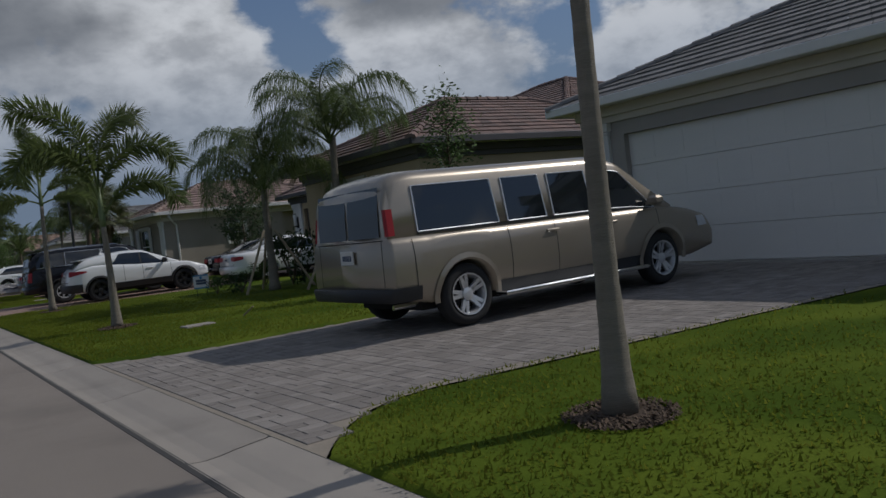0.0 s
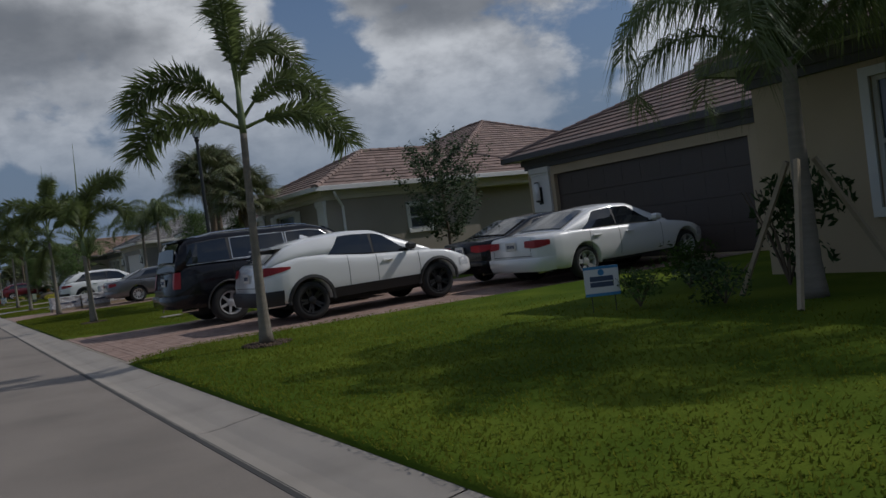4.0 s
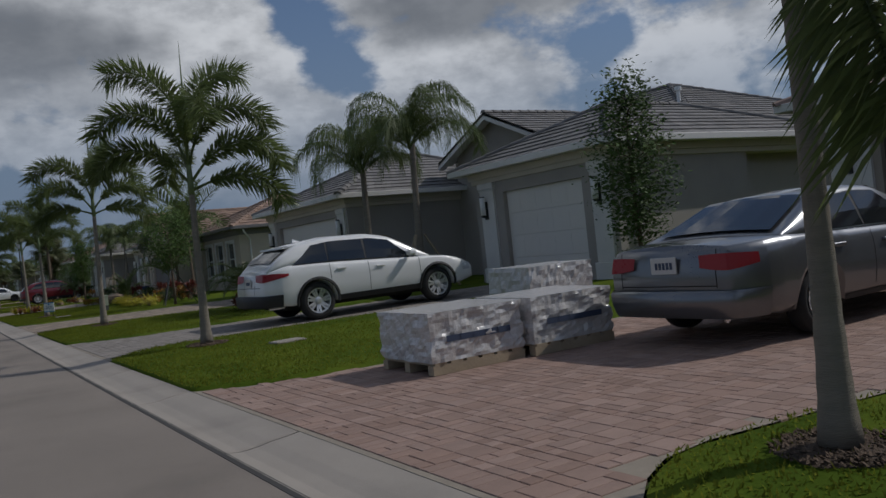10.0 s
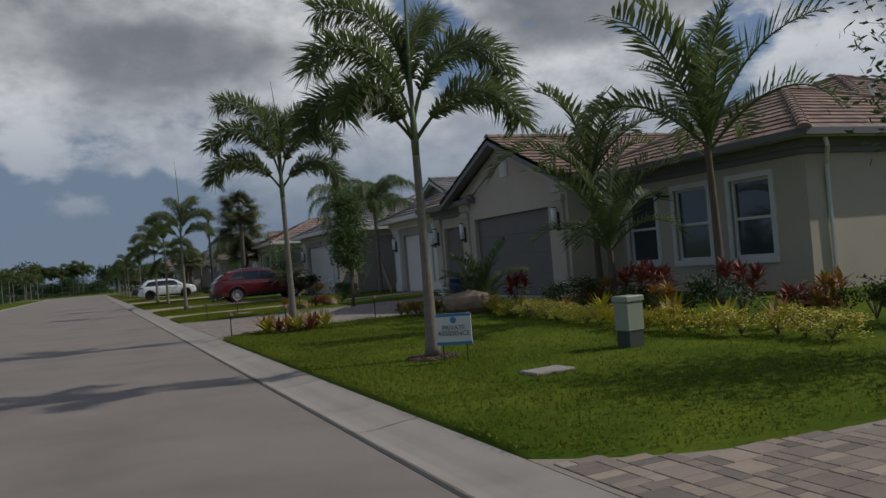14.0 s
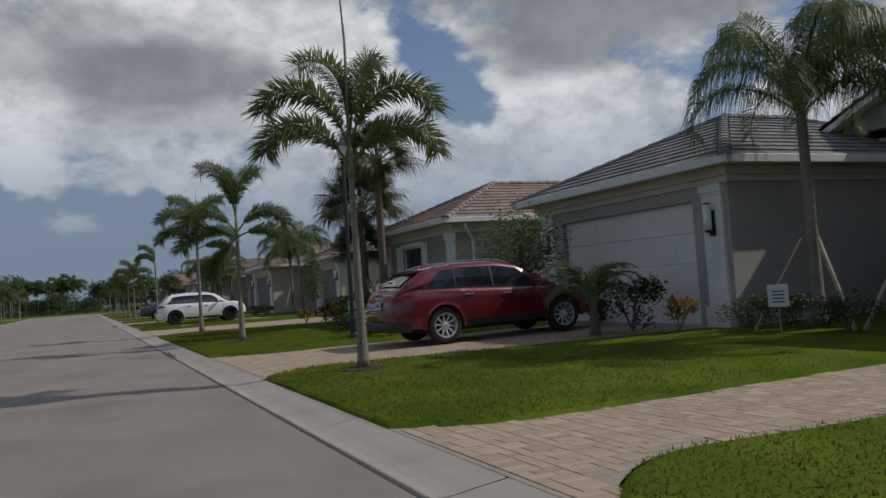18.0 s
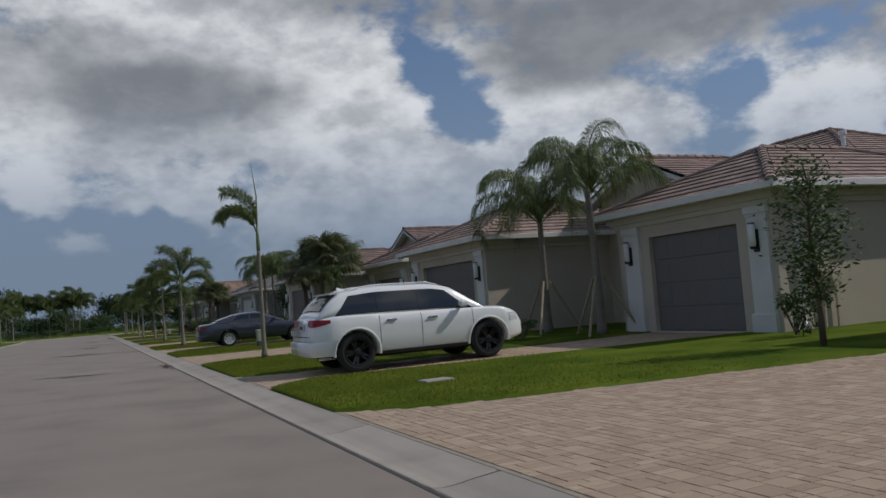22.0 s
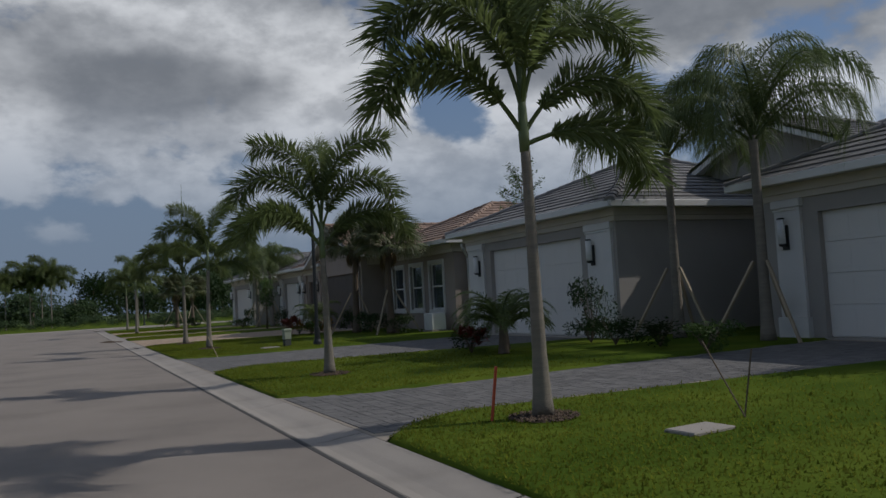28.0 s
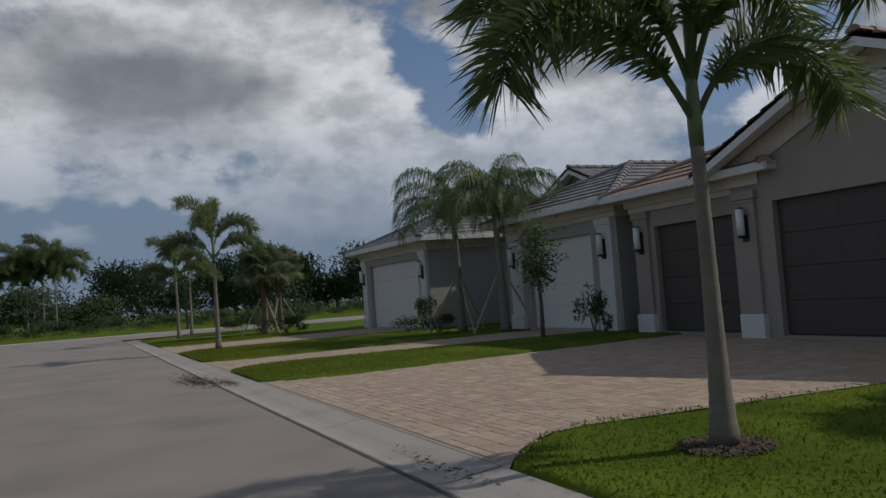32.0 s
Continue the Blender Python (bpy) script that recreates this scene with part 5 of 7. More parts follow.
def small_tree(x, y, h, kind, rx, rz, label, seed, stakes=False, n=2600, lo=.45, leaf=.11, loose=None, rise=.2, girth=1.0):
    m = {"green": M_LEAF, "dark": M_LEAFD}[kind]
    T = thing("tree", label, "tree", pose(x, y, lawn_z(x)), "small garden trees")
    r = random.Random(seed)
    tr = MB()
    tr.tube([(0, 0, 0), (.02, .01, h * .3), (-.02, .02, h * .6), (0, 0, h * .92)], [.055 * girth, .045 * girth, .03 * girth, .01], 7)
    part("trunk", tr, M_BARK, T, smooth=True)
    # limbs spiral up the trunk; the leaves sit along and round them
    lb, limbs = MB(), []
    count = 16 if n < 1500 else 34
    for i in range(count):
        u = (i + .5) / count
        z, a = h * (lo + (.97 - lo) * u), i * 2.4 + r.uniform(-.3, .3)
        ln = rx * (.35 + .75 * math.sin(math.pi * (.12 + .80 * u))) * r.uniform(.75, 1.15)
        p = [Vector((0, 0, z - .1)), Vector((ln * .5 * math.cos(a), ln * .5 * math.sin(a), z + .10)), Vector((ln * math.cos(a + .2), ln * math.sin(a + .2), z + rise * r.uniform(.5, 1.5)))]
        limbs.append(p)
        lb.tube(p, [.014, .009, .003], 4)
    part("limb", lb, M_BARK, T)
    lv = MB()
    for _ in range(int(n * 1.5)):
        p = r.choice(limbs)
        t = r.uniform(.5, 2.05)
        q = p[0].lerp(p[1], t) if t < 1 else p[1].lerp(p[2], t - 1)
        q = q + Vector((r.gauss(0, 1), r.gauss(0, 1), r.gauss(0, 1))) * (loose or .10 + .10 * rx)
        d = Vector((r.gauss(0, 1), r.gauss(0, 1), r.gauss(-.3, .7))).normalized()
        c = d.orthogonal().normalized()
        l, w = leaf * r.uniform(.7, 1.3), leaf * r.uniform(.35, .55)
        lv.face(q - d * l * .5, q + c * w * .5, q + d * l * .5, q - c * w * .5)
    part("crown", lv, m, T, "leafy crown with gaps")
    if stakes:
        for i in range(3):
            a = i * 2.094 + seed
            s = MB()
            s.tube([(.8 * math.cos(a), .8 * math.sin(a), 0), (.05 * math.cos(a), .05 * math.sin(a), 1.35)], .022, 4)
            part("stake", s, M_METAL, T, "dark bracing stake")


small_tree(12.9, 34.0, 3.7, "dark", 1.25, 1.15, "young tree with long leafy shoots and gaps", 2, n=3600, lo=.28, leaf=.13, loose=.09, rise=.75)
small_tree(8.65, 40.45, 2.55, "dark", .44, 1.0, "dense dark conical shrub beside the bedroom wing", 14, n=3600, lo=.12)
small_tree(11.2, 55.3, 3.9, "green", .66, 1.25, "dense conical young tree beside the grey house", 3, n=4200, lo=.22)
small_tree(7.3, 75.4, 3.4, "green", 1.1, .95, "young crape myrtle braced by dark stakes", 4, True, n=2700, leaf=.11)
small_tree(7.0, 95.0, 3.5, "green", .55, .85, "bright green young tree with an upright crown", 5, n=3600, lo=.32)
small_tree(8.6, 112.2, 2.5, "green", 1.0, .8, "spreading young tree near the house", 6, n=1500, leaf=.10)
small_tree(9.9, 135.0, 2.9, "green", .5, .8, "young upright tree by the garage", 7, n=1500, lo=.25)
small_tree(7.6, 154.6, 2.6, "green", .45, .7, "thin sapling with few leaves", 8, True, n=420, leaf=.09, loose=.06, girth=.5)
small_tree(11.2, 177.6, 3.65, "dark", .72, 1.25, "young tree braced by stakes before the white garage", 9, True, n=2800, lo=.38, leaf=.13)
small_tree(12.9, 193.9, 5.2, "green", .8, .8, "slim tree beside the taupe house", 10, n=1400, lo=.6, leaf=.1, loose=.07, rise=.5)
small_tree(8.8, 213.5, 2.5, "green", .35, .6, "small upright tree by the driveway", 11, n=900)
small_tree(9.3, 12.9, 3.7, "green", .5, .6, "slim tree beside the tan house", 12, n=900, lo=.6)

# across the junction and along the far side of the street
for i in range(10):
    y = 150 + 11.5 * i
    street_palm(-11.0 + 0.4 * math.sin(i * 2.3), y, 2.9 + .3 * math.sin(i * 1.7), SPARE[i % 3], .2, 300 + i, ring=False)
for i, (x, y) in enumerate(((-6.6, 268), (-4.3, 269), (-2.2, 267.5), (-8.5, 270), (-3.2, 271), (-10.5, 268), (-13, 272))):
    street_palm(x, y, 3.7 + .35 * (i % 3), "b0 b60 b120 b180 b240 b300 c30 c150 c270 a90 a210", .0, 330 + i, ring=False, size=1.75)
rt = random.Random(12)
far_tree = [leaf_mesh("crown", M_LEAFD, 400 + i, 3000, 2.6, 2.6, 1.6 - .2 * i, .30, 26, .35) for i in range(3)]
for i in range(70):
    x, y = -75 + 2.9 * i + rt.uniform(-1, 1), 275 + rt.uniform(0, 26)
    T = thing("tree", "dark leafy tree beyond the junction", "tree", pose(x, y, -.1, 0, 0, rt.uniform(0, 360)) @ Matrix.Diagonal((rt.uniform(1.1, 1.8), rt.uniform(1.1, 1.8), rt.uniform(1.0, 1.75) * (1.0 if -14 < x < 1 else 1.65), 1)), "trees beyond the junction")
    tr = MB()
    tr.tube([(0, 0, 0), (.1, 0, 1.5), (0, .1, 2.6)], [.16, .11, .05], 6)
    part("trunk", tr, M_BARK, T)
    part("crown", far_tree[i % 3], parent=T)
hedge = [leaf_mesh("leaves", M_LEAFD, 420 + i, 1500, 1.2, .6, .5, .11, 10, .05) for i in range(2)]
for i in range(34):
    x = -34 + 1.9 * i
    H = thing("hedge", "clipped dark hedge along the verge beyond the junction", "hedge", pose(x, 262 + rt.uniform(-.4, .4), .12) @ Matrix.Diagonal((1.2, 1.2, 1.3, 1)), "hedge beyond the junction")
    part("leaves", hedge[i % 2], parent=H)
for x, y in ((6.4, 238.5), (8.0, 238.8), (9.6, 239.0)):
    H = thing("hedge", "dark hedge at the street corner", "hedge", pose(x, y, .2), "hedge at the corner")
    part("leaves", hedge[0], parent=H)
for i in range(26):
    H = thing("hedge", "dark shrubs along the far lawn", "hedge", pose(-14 + rt.uniform(-.6, .6), 150 + 3.6 * i, .12, 0, 0, 90) @ Matrix.Scale(rt.uniform(1.0, 1.5), 4), "shrubs across the street")
    part("leaves", hedge[i % 2], parent=H)
for i in range(14):
    x, y = -19 + rt.uniform(-2, 2), 150 + 8 * i
    T = thing("tree", "leafy tree across the street", "tree", pose(x, y, .1, 0, 0, rt.uniform(0, 360)) @ Matrix.Scale(rt.uniform(.9, 1.4), 4), "trees across the street")
    tr = MB()
    tr.tube([(0, 0, 0), (.1, 0, 1.5), (0, .1, 2.6)], [.16, .11, .05], 6)
    part("trunk", tr, M_BARK, T)
    part("crown", far_tree[i % 3], parent=T)

# ---- cars ----
def lerp_line(pts, x):
    for (x0, z0), (x1, z1) in zip(pts[:-1], pts[1:]):
        if x <= x1:
            t = (x - x0) / (x1 - x0) if x1 > x0 else 1.0
            return z0 + (z1 - z0) * max(0.0, min(1.0, t))
    return pts[-1][1]


def smooth_line(pts, x, w=0.10):
    return sum(lerp_line(pts, x + w * k) * q for k, q in ((-1, .2), (-.5, .2), (0, .2), (.5, .2), (1, .2)))


WHEELS = {}


def wheel_meshes(r, w, style, rimmat):
    key = (r, style, rimmat.name)
    if key in WHEELS:
        return WHEELS[key]
    n = 28
    rev = lambda prof: [[(rad * math.cos(t), yy, rad * math.sin(t)) for t in (2 * math.pi * j / n for j in range(n))] for yy, rad in prof]
    ri = r * (0.66 if style != "truck" else 0.60)
    ty = MB()
    ty.rings(rev([(-w / 2 + .02, ri), (-w / 2, ri + .03), (-w / 2, r - .05), (-w / 2 + .03, r - .01), (-w / 4, r), (w / 4, r), (w / 2 - .03, r - .01), (w / 2, r - .05), (w / 2, ri)]), caps=False)
    rim = MB()
    rim.rings(rev([(-w / 2 - .004, ri + .006), (-w / 2 + .0, ri - .012), (-w / 2 + .05, ri - .03), (w / 4, ri - .04)]), caps=False)
    k = {"five": 5, "ten": 10, "truck": 6, "seven": 7}[style]
    for i in range(k):
        a = 2 * math.pi * i / k
        for sg in ((-1, 1) if style in ("five", "seven") else (0,)):
            c, s = math.cos(a), math.sin(a)
            pw = r * (.055 if style == "ten" else .075)
            off = sg * r * .085
            p = lambda rad, q, y: (rad * c - (q + off * rad / ri * 1.3) * s, y, rad * s + (q + off * rad / ri * 1.3) * c)
            rim.rings([[p(.04, -pw, -w / 2 + .045), p(.04, pw, -w / 2 + .045), p(.04, pw, -w / 2 + .08), p(.04, -pw, -w / 2 + .08)],
                       [p(ri - .01, -pw * .75, -w / 2 + .008), p(ri - .01, pw * .75, -w / 2 + .008), p(ri - .01, pw * .75, -w / 2 + .05), p(ri - .01, -pw * .75, -w / 2 + .05)]])
    rim.rings(rev([(-w / 2 + .02, .03), (-w / 2 + .03, .075), (-w / 2 + .08, .08)]))
    brake = MB()
    brake.rings(rev([(-w / 2 + .10, ri * .72), (-w / 2 + .12, ri * .72)]))
    brake.rings(rev([(w / 2 - .03, ri + .01), (w / 2 - .02, ri + .01)]))
    WHEELS[key] = ty.data("tyre", M_TYRE, True), rim.data("rim", rimmat), brake.data("brake", M_UNDER)
    return WHEELS[key]


def car(name, label, x, y, pt, S, heading=0.0):
    """A parked car; origin at the rear bumper on the ground, nose along +x."""
    L, W, r, wb, ro = S["L"], S["W"], S["r"], S["wb"], S["ro"]
    top, roof, sill = S["top"], S["roof"], S.get("sill", .30)
    C = thing("car", label, "car", pose(x, y, drive_z(x + 1) + .004, 0, -.34, heading), "parked cars")
    hub = [(ro, r), (ro + wb, r)]
    ra = r + S.get("gap", .055)

    def half(px, z):
        e = min(px, L - px)
        w = W / 2 - S.get("round", .20) * max(0.0, 1 - max(e, 0) / .55) ** 2.2
        zt = lerp_line(top, px)
        t = (z - sill) / max(.2, zt - sill)
        return w * (1 - .07 * max(0, .45 - t) ** 2 / .2 - .05 * max(0, t - .62) ** 2 / .15)

    def back(z):
        return lerp_line(S["back"], z)

    def xs_of(px, z):
        k = max(0.0, 1 - px / .5) ** 1.5
        q = max(0.0, 1 - (L - px) / .5) ** 1.5
        return px + k * back(z) - q * lerp_line(S["nose"], z)

    cols = sorted({round(v, 3) for v in [0, .05, .12, .22, .35, .5] + [L - v for v in (0, .05, .12, .22, .35, .5)] + [L * i / 26 for i in range(1, 26)]
                   + [h + ra * math.cos(radians(a)) for h, _ in hub for a in range(0, 181, 15)] + [h + s * (ra + .002) for h, _ in hub for s in (-1, 1)]})
    rows = 9
    rr = []
    for px in cols:
        zb = sill + .10 * max(0, 1 - min(px, L - px) / .5)
        for h, hz in hub:
            if abs(px - h) <= ra + 1e-4:
                zb = max(zb, hz + math.sqrt(max(0, ra * ra - (px - h) ** 2)))
        zt = max(smooth_line(top, px, .05), zb + .05)
        side = [(xs_of(px, zb + (zt - zb) * j / rows), half(px, zb + (zt - zb) * j / rows), zb + (zt - zb) * j / rows) for j in range(rows + 1)]
        # crease along the flank, rounded shoulder, then the deck
        ring = [(a, -b, c) for a, b, c in side[:-1]]
        a, b, c = side[-1]
        ring += [(a, -b + .015, c - .012), (a, -b + .05, c)]
        ring += [(a, (-b + .05) * k, c + .035 * (1 - k * k)) for k in (.66, .33, 0, -.33, -.66)]
        ring += [(a, b - .05, c), (a, b - .015, c - .012)] + [(p, q, z) for p, q, z in reversed(side[:-1])]
        rr.append(ring)
    body = MB()
    body.rings(rr, caps=False)
    n = len(rr[0])
    for e in (0, (len(rr) - 1) * n):
        for i in range(n // 2 - 1):
            q = (e + i, e + i + 1, e + n - 2 - i, e + n - 1 - i)
            body.f.append(q if e else tuple(reversed(q)))
    part("body", body, pt, C, smooth=True)
    # dark floor pan between the wheels and arch linings
    u = MB()
    u.box(.5, L - .5, -W / 2 + .30, W / 2 - .30, .24, .62)
    part("floor_pan", u, M_UNDER, C)
    # cabin
    x0, x1 = roof[0][0], roof[-1][0]
    ccols = sorted({round(x0 + (x1 - x0) * i / 40, 3) for i in range(41)} | {p[0] for p in roof})
    zr = lambda q: max(smooth_line(roof, q, .09) if x0 + .1 < q < x1 - .1 else lerp_line(roof, q), lerp_line(top, q) - .02)
    tum = S.get("tumble", .15)

    def cab(q):
        zb = lerp_line(top, q) - .04
        z = max(zr(q), zb + .03)
        wbse = half(q, lerp_line(top, q)) - .03
        k = (z - zb) / .6
        wt = wbse - tum * k
        return zb, z, wbse, wt

    rr = []
    for q in ccols:
        zb, z, wbse, wt = cab(q)
        hgt = z - zb
        side = [(wbse, zb), (wbse + (wt - wbse) * .45, zb + hgt * .45), (wt + .01, zb + hgt * .86), (wt - .04, zb + hgt * .955), (wt - .12, z)]
        ring = [(q, -a, c) for a, c in side] + [(q, (-wt + .12) * k, z + .025 * (1 - k * k)) for k in (.6, .2, -.2, -.6)] + [(q, a, c) for a, c in reversed(side)]
        rr.append(ring)
    cb = MB()
    cb.rings(rr)
    part("cabin", cb, S.get("roofmat", pt), C, smooth=True)

    def flank(q, v, sg, off):
        zb, z, wbse, wt = cab(q)
        hgt = z - zb
        yy = wbse + (wt - wbse) * v if v < .45 else wbse + (wt - wbse) * .45 + (wt + .01 - wbse - (wt - wbse) * .45) * (v - .45) / .41
        return (q, sg * (yy + off), zb + hgt * v)

    for sg in (-1, 1):
        for i, (a, b, ta, tb) in enumerate(S["glass"]):
            g = MB()
            rowsv = []
            for v, k in ((S.get("g0", .12), 0), (.45, .5), (S.get("g1", .80), 1)):
                qa, qb = a + ta * k, b + tb * k
                rowsv.append([flank(qa + (qb - qa) * j / 8, v, sg, .008) for j in range(9)])
            g.grid(rowsv if sg < 0 else [list(reversed(w)) for w in rowsv])
            pane = part("side_window", g, M_CGLASS, C, "tinted side window")
            if S.get("framed") and i >= S.get("framed_from", 0):
                fr = MB()
                lp = [flank(a + (b - a) * j / 8, S.get("g0", .12), sg, .010) for j in range(9)] + [flank(b + tb, S.get("g1", .8), sg, .010)]
                lp += [flank(a + ta + (b + tb - a - ta) * j / 8, S.get("g1", .8), sg, .010) for j in range(7, -1, -1)] + [flank(a, S.get("g0", .12), sg, .010)]
                fr.tube(lp, .010, 5)
                part("window_frame", fr, M_RIM, pane)
        if not S.get("plain_pillars"):
            bd = MB()
            (a, _, ta, _), (_, b, _, tb) = S["glass"][0], S["glass"][-1]
            bd.grid([[flank(a + ta * k + (b + tb * k - a - ta * k) * j / 16, v, sg, .004) for j in range(17)] for v, k in ((S.get("g0", .12) - .015, 0), (.45, .5), (S.get("g1", .80) + .015, 1))])
            part("pillar_trim", bd, M_PLASTIC, C, "black trim behind the side glass")
        # belt moulding, door seams, handles, sill strip
        t = MB()
        qa, qb = S["glass"][0][0], S["glass"][-1][1]
        pts = [flank(qa + (qb - qa) * j / 12, S.get("g0", .12) - .03, sg, .012) for j in range(13)]
        t.tube(pts, .011, 4)
        part("belt_moulding", t, S.get("trim", M_PLASTIC), C)
        for dx in S["doors"]:
            s = MB()
            zt = lerp_line(top, dx) - .03
            yo = lambda z: sg * (half(dx, z) + .002)
            zs = [sill + .1 + (zt - sill - .1) * j / 6 for j in range(7)]
            s.grid([[(dx - .005, yo(z), z) for z in zs], [(dx + .005, yo(z), z) for z in zs]])
            part("door_seam", s, M_UNDER, C)
        for dx in S["handles"]:
            s = MB()
            zt = lerp_line(top, dx) - .14
            yv = half(dx, zt)
            s.box(dx - .10, dx + .10, min(sg * (yv - .01), sg * (yv + .035)), max(sg * (yv - .01), sg * (yv + .035)), zt - .018, zt + .018, .008)
            part("door_handle", s, S.get("handlemat", pt), C)
        ll = MB()
        xa, xb = ro + ra + .03, ro + wb - ra - .03
        ll.grid([[(xa + (xb - xa) * j / 10, sg * (half(xa + (xb - xa) * j / 10, z) + .008), z) for j in range(11)] for z in (sill - .01, sill + S.get("clad", .07))])
        part("sill_trim", ll, M_PLASTIC, C)
        if S.get("step"):
            st = MB()
            st.box(xa, xb, min(sg * (W / 2 - .12), sg * (W / 2 + .10)), max(sg * (W / 2 - .12), sg * (W / 2 + .10)), sill - .06, sill - .01, .015)
            part("running_board", st, M_CHROME, C, "chrome running board")
        if S.get("arch"):
            for h, hz in hub:
                ar = MB()
                ang = [radians(a) for a in range(-8, 189, 14)]
                ar.grid([[(h + rad * math.cos(a), sg * (half(h + rad * math.cos(a), max(sill + .05, hz + rad * math.sin(a))) + o), max(sill - .02, hz + rad * math.sin(a))) for a in ang] for rad, o in ((ra - .01, .005), (ra + .01, .022), (ra + S["arch"], .012))])
                part("arch_trim", ar, S.get("archmat", M_PLASTIC), C)
        mr = MB()
        mx = S["mirror"]
        zt = lerp_line(top, mx)
        yv = half(mx, zt)
        mr.box(mx - .06, mx + .08, min(sg * (yv + .05), sg * (yv + .22)), max(sg * (yv + .05), sg * (yv + .22)), zt + .02, zt + .15, .035)
        mr.box(mx, mx + .05, min(sg * (yv - .08), sg * (yv + .1)), max(sg * (yv - .08), sg * (yv + .1)), zt + .03, zt + .07)
        part("mirror", mr, S.get("mirrormat", pt), C)
        # tail lamp wrapped round the corner, head lamp at the front
        za, zb2, into, fwd = S["tail"]
        tl = MB()
        tp, zc = S.get("taper", 1.0), (za + 3 * zb2) / 4
        path = [(fwd * (1 - j / 9) ** 1.5, 0.0) for j in range(10)] + [(0.0, into * j / 4) for j in range(1, 5)]
        rows_t = []
        for j in range(6):
            row = []
            for k, (px, inn) in enumerate(path):
                z = za + (zb2 - za) * j / 5
                sh = 1 - (1 - tp) * (px / fwd) ** 1.2 if px else 1 - .25 * (inn / into) ** 2
                z = zc + (z - zc) * sh
                row.append((xs_of(px, z) - .012 * (1 - px / fwd * .6), sg * (half(px, z) + (.010 if px else .004) - inn), z))
            rows_t.append(row)
        tl.grid(rows_t)
        if S.get("high_tail"):
            _, zq, wbq, wtq = cab(.3)
            yw = lambda z: wbq + (wtq - wbq) * (z - 1.08) / (zq - 1.08)
            tl = MB().grid([[(.05 + (z - 1.1) * .07 + o, sg * (yw(z) + e), z) for o, e in ((-.03, -.06), (-.04, -.02), (-.02, .012), (.06, .018))] for z in (1.14, 1.28, 1.44)])
        part("tail_lamp", tl, M_TAIL, C, "red tail lamp")
        hl = MB()
        zh = lerp_line(top, L - .25) - .16
        hl.grid([[(xs_of(L - .35, z) , sg * (half(L - .35, z) + .01), z), (xs_of(L - .12, z) + .01, sg * (half(L - .12, z) + .012), z), (xs_of(L, z) + .014, sg * (half(L, z) - .12), z), (xs_of(L, z) + .016, sg * (half(L, z) - .38), z)] for z in (zh - .07, zh, zh + .08)])
        part("head_lamp", hl, M_HEAD, C)
    # rear and front screens
    for nm, span in (("rear_window", S["rear"]), ("windscreen", S["front"])):
        if not span:
            continue
        qa, qb = span
        g = MB()
        sgn = -1 if nm == "rear_window" else 1
        rowsv = []
        for q in [qa] + [c for c in ccols if qa < c < qb] + [qb]:
            zb, z, wbse, wt = cab(q)
            rowsv.append([(q + sgn * .020, (wt - .12) * k, z + .016 + .025 * (1 - k * k)) for k in (-1, -.6, -.2, .2, .6, 1)])
        g.grid(rowsv)
        part(nm, g, M_CGLASS, C, "tinted screen")
    # rear bumper, plate, hatch seams
    zb0, zb1 = S["bumper"]
    bp = MB()
    rows_b = []
    for z in (zb0, zb0 + .03, (zb0 + zb1) / 2, zb1 - .02, zb1):
        o = .06 if zb0 < z < zb1 else .035
        h0 = half(0, z)
        rows_b.append([(xs_of(.35, z), -half(.35, z) - .012, z), (xs_of(.12, z) - o * .7, -half(.12, z) - .03, z), (xs_of(0, z) - o, -h0 - .0, z), (xs_of(0, z) - o - .02, 0, z), (xs_of(0, z) - o, h0 + .0, z), (xs_of(.12, z) - o * .7, half(.12, z) + .03, z), (xs_of(.35, z), half(.35, z) + .012, z)])
    bp.grid(rows_b)
    part("rear_bumper", bp, S.get("bumpmat", pt), C, smooth=True)
    zp = S["plate"]
    pl = MB()
    xr = xs_of(0, zp) - .028
    pl.box(xr - .012, xr, -.155, .155, zp - .08, zp + .08, .004)
    plate = part("number_plate", pl, M_PLATE, C)
    bars = MB()
    for j in range(5):
        bars.box(xr - .016, xr - .0125, -.11 + j * .045, -.08 + j * .045, zp - .035, zp + .03)
    part("plate_print", bars, M_BAR, plate)["kind"] = "stuff"
    sm = MB()
    zt = lerp_line(top, .05)
    for sg in (-1, 1):
        zz = [zb1 + .02 + (zt - .04 - zb1) * j / 5 for j in range(6)]
        wv = half(0, zt) - S["tail"][2] * (1 if S.get("hatch") else .2) - .03
        sm.grid([[(xs_of(0, z) - .003, sg * wv - .005, z) for z in zz], [(xs_of(0, z) - .003, sg * wv + .005, z) for z in zz]])
    for zq in S.get("lines", ()):
        sm.grid([[(xs_of(0, z) - .004, k * (half(0, z) - .12), z) for k in (-1, 0, 1)] for z in (zq - .005, zq + .005)])
    part("hatch_seam", sm, M_UNDER, C)
    if S.get("rear_glass"):
        za, zb2 = S["rear_glass"]
        for sg in (-1, 1):
            g = MB()
            g.grid([[(lerp_line([(p[1], p[0]) for p in roof[:3]], z) - .014, sg * (cab(.1)[3] * .49 + k * cab(.1)[3] * .455) , z) for k in (-1, 0, 1)] for z in (za, (za + zb2) / 2, zb2)])
            part("rear_door_window", g, M_CGLASS, C, "tinted rear door window")
    ex = MB()
    ex.tube([(.16, -W / 2 + .38, sill - .02), (.6, -W / 2 + .38, sill - .02)], .03, 8)
    part("exhaust", ex, M_CHROME, C)
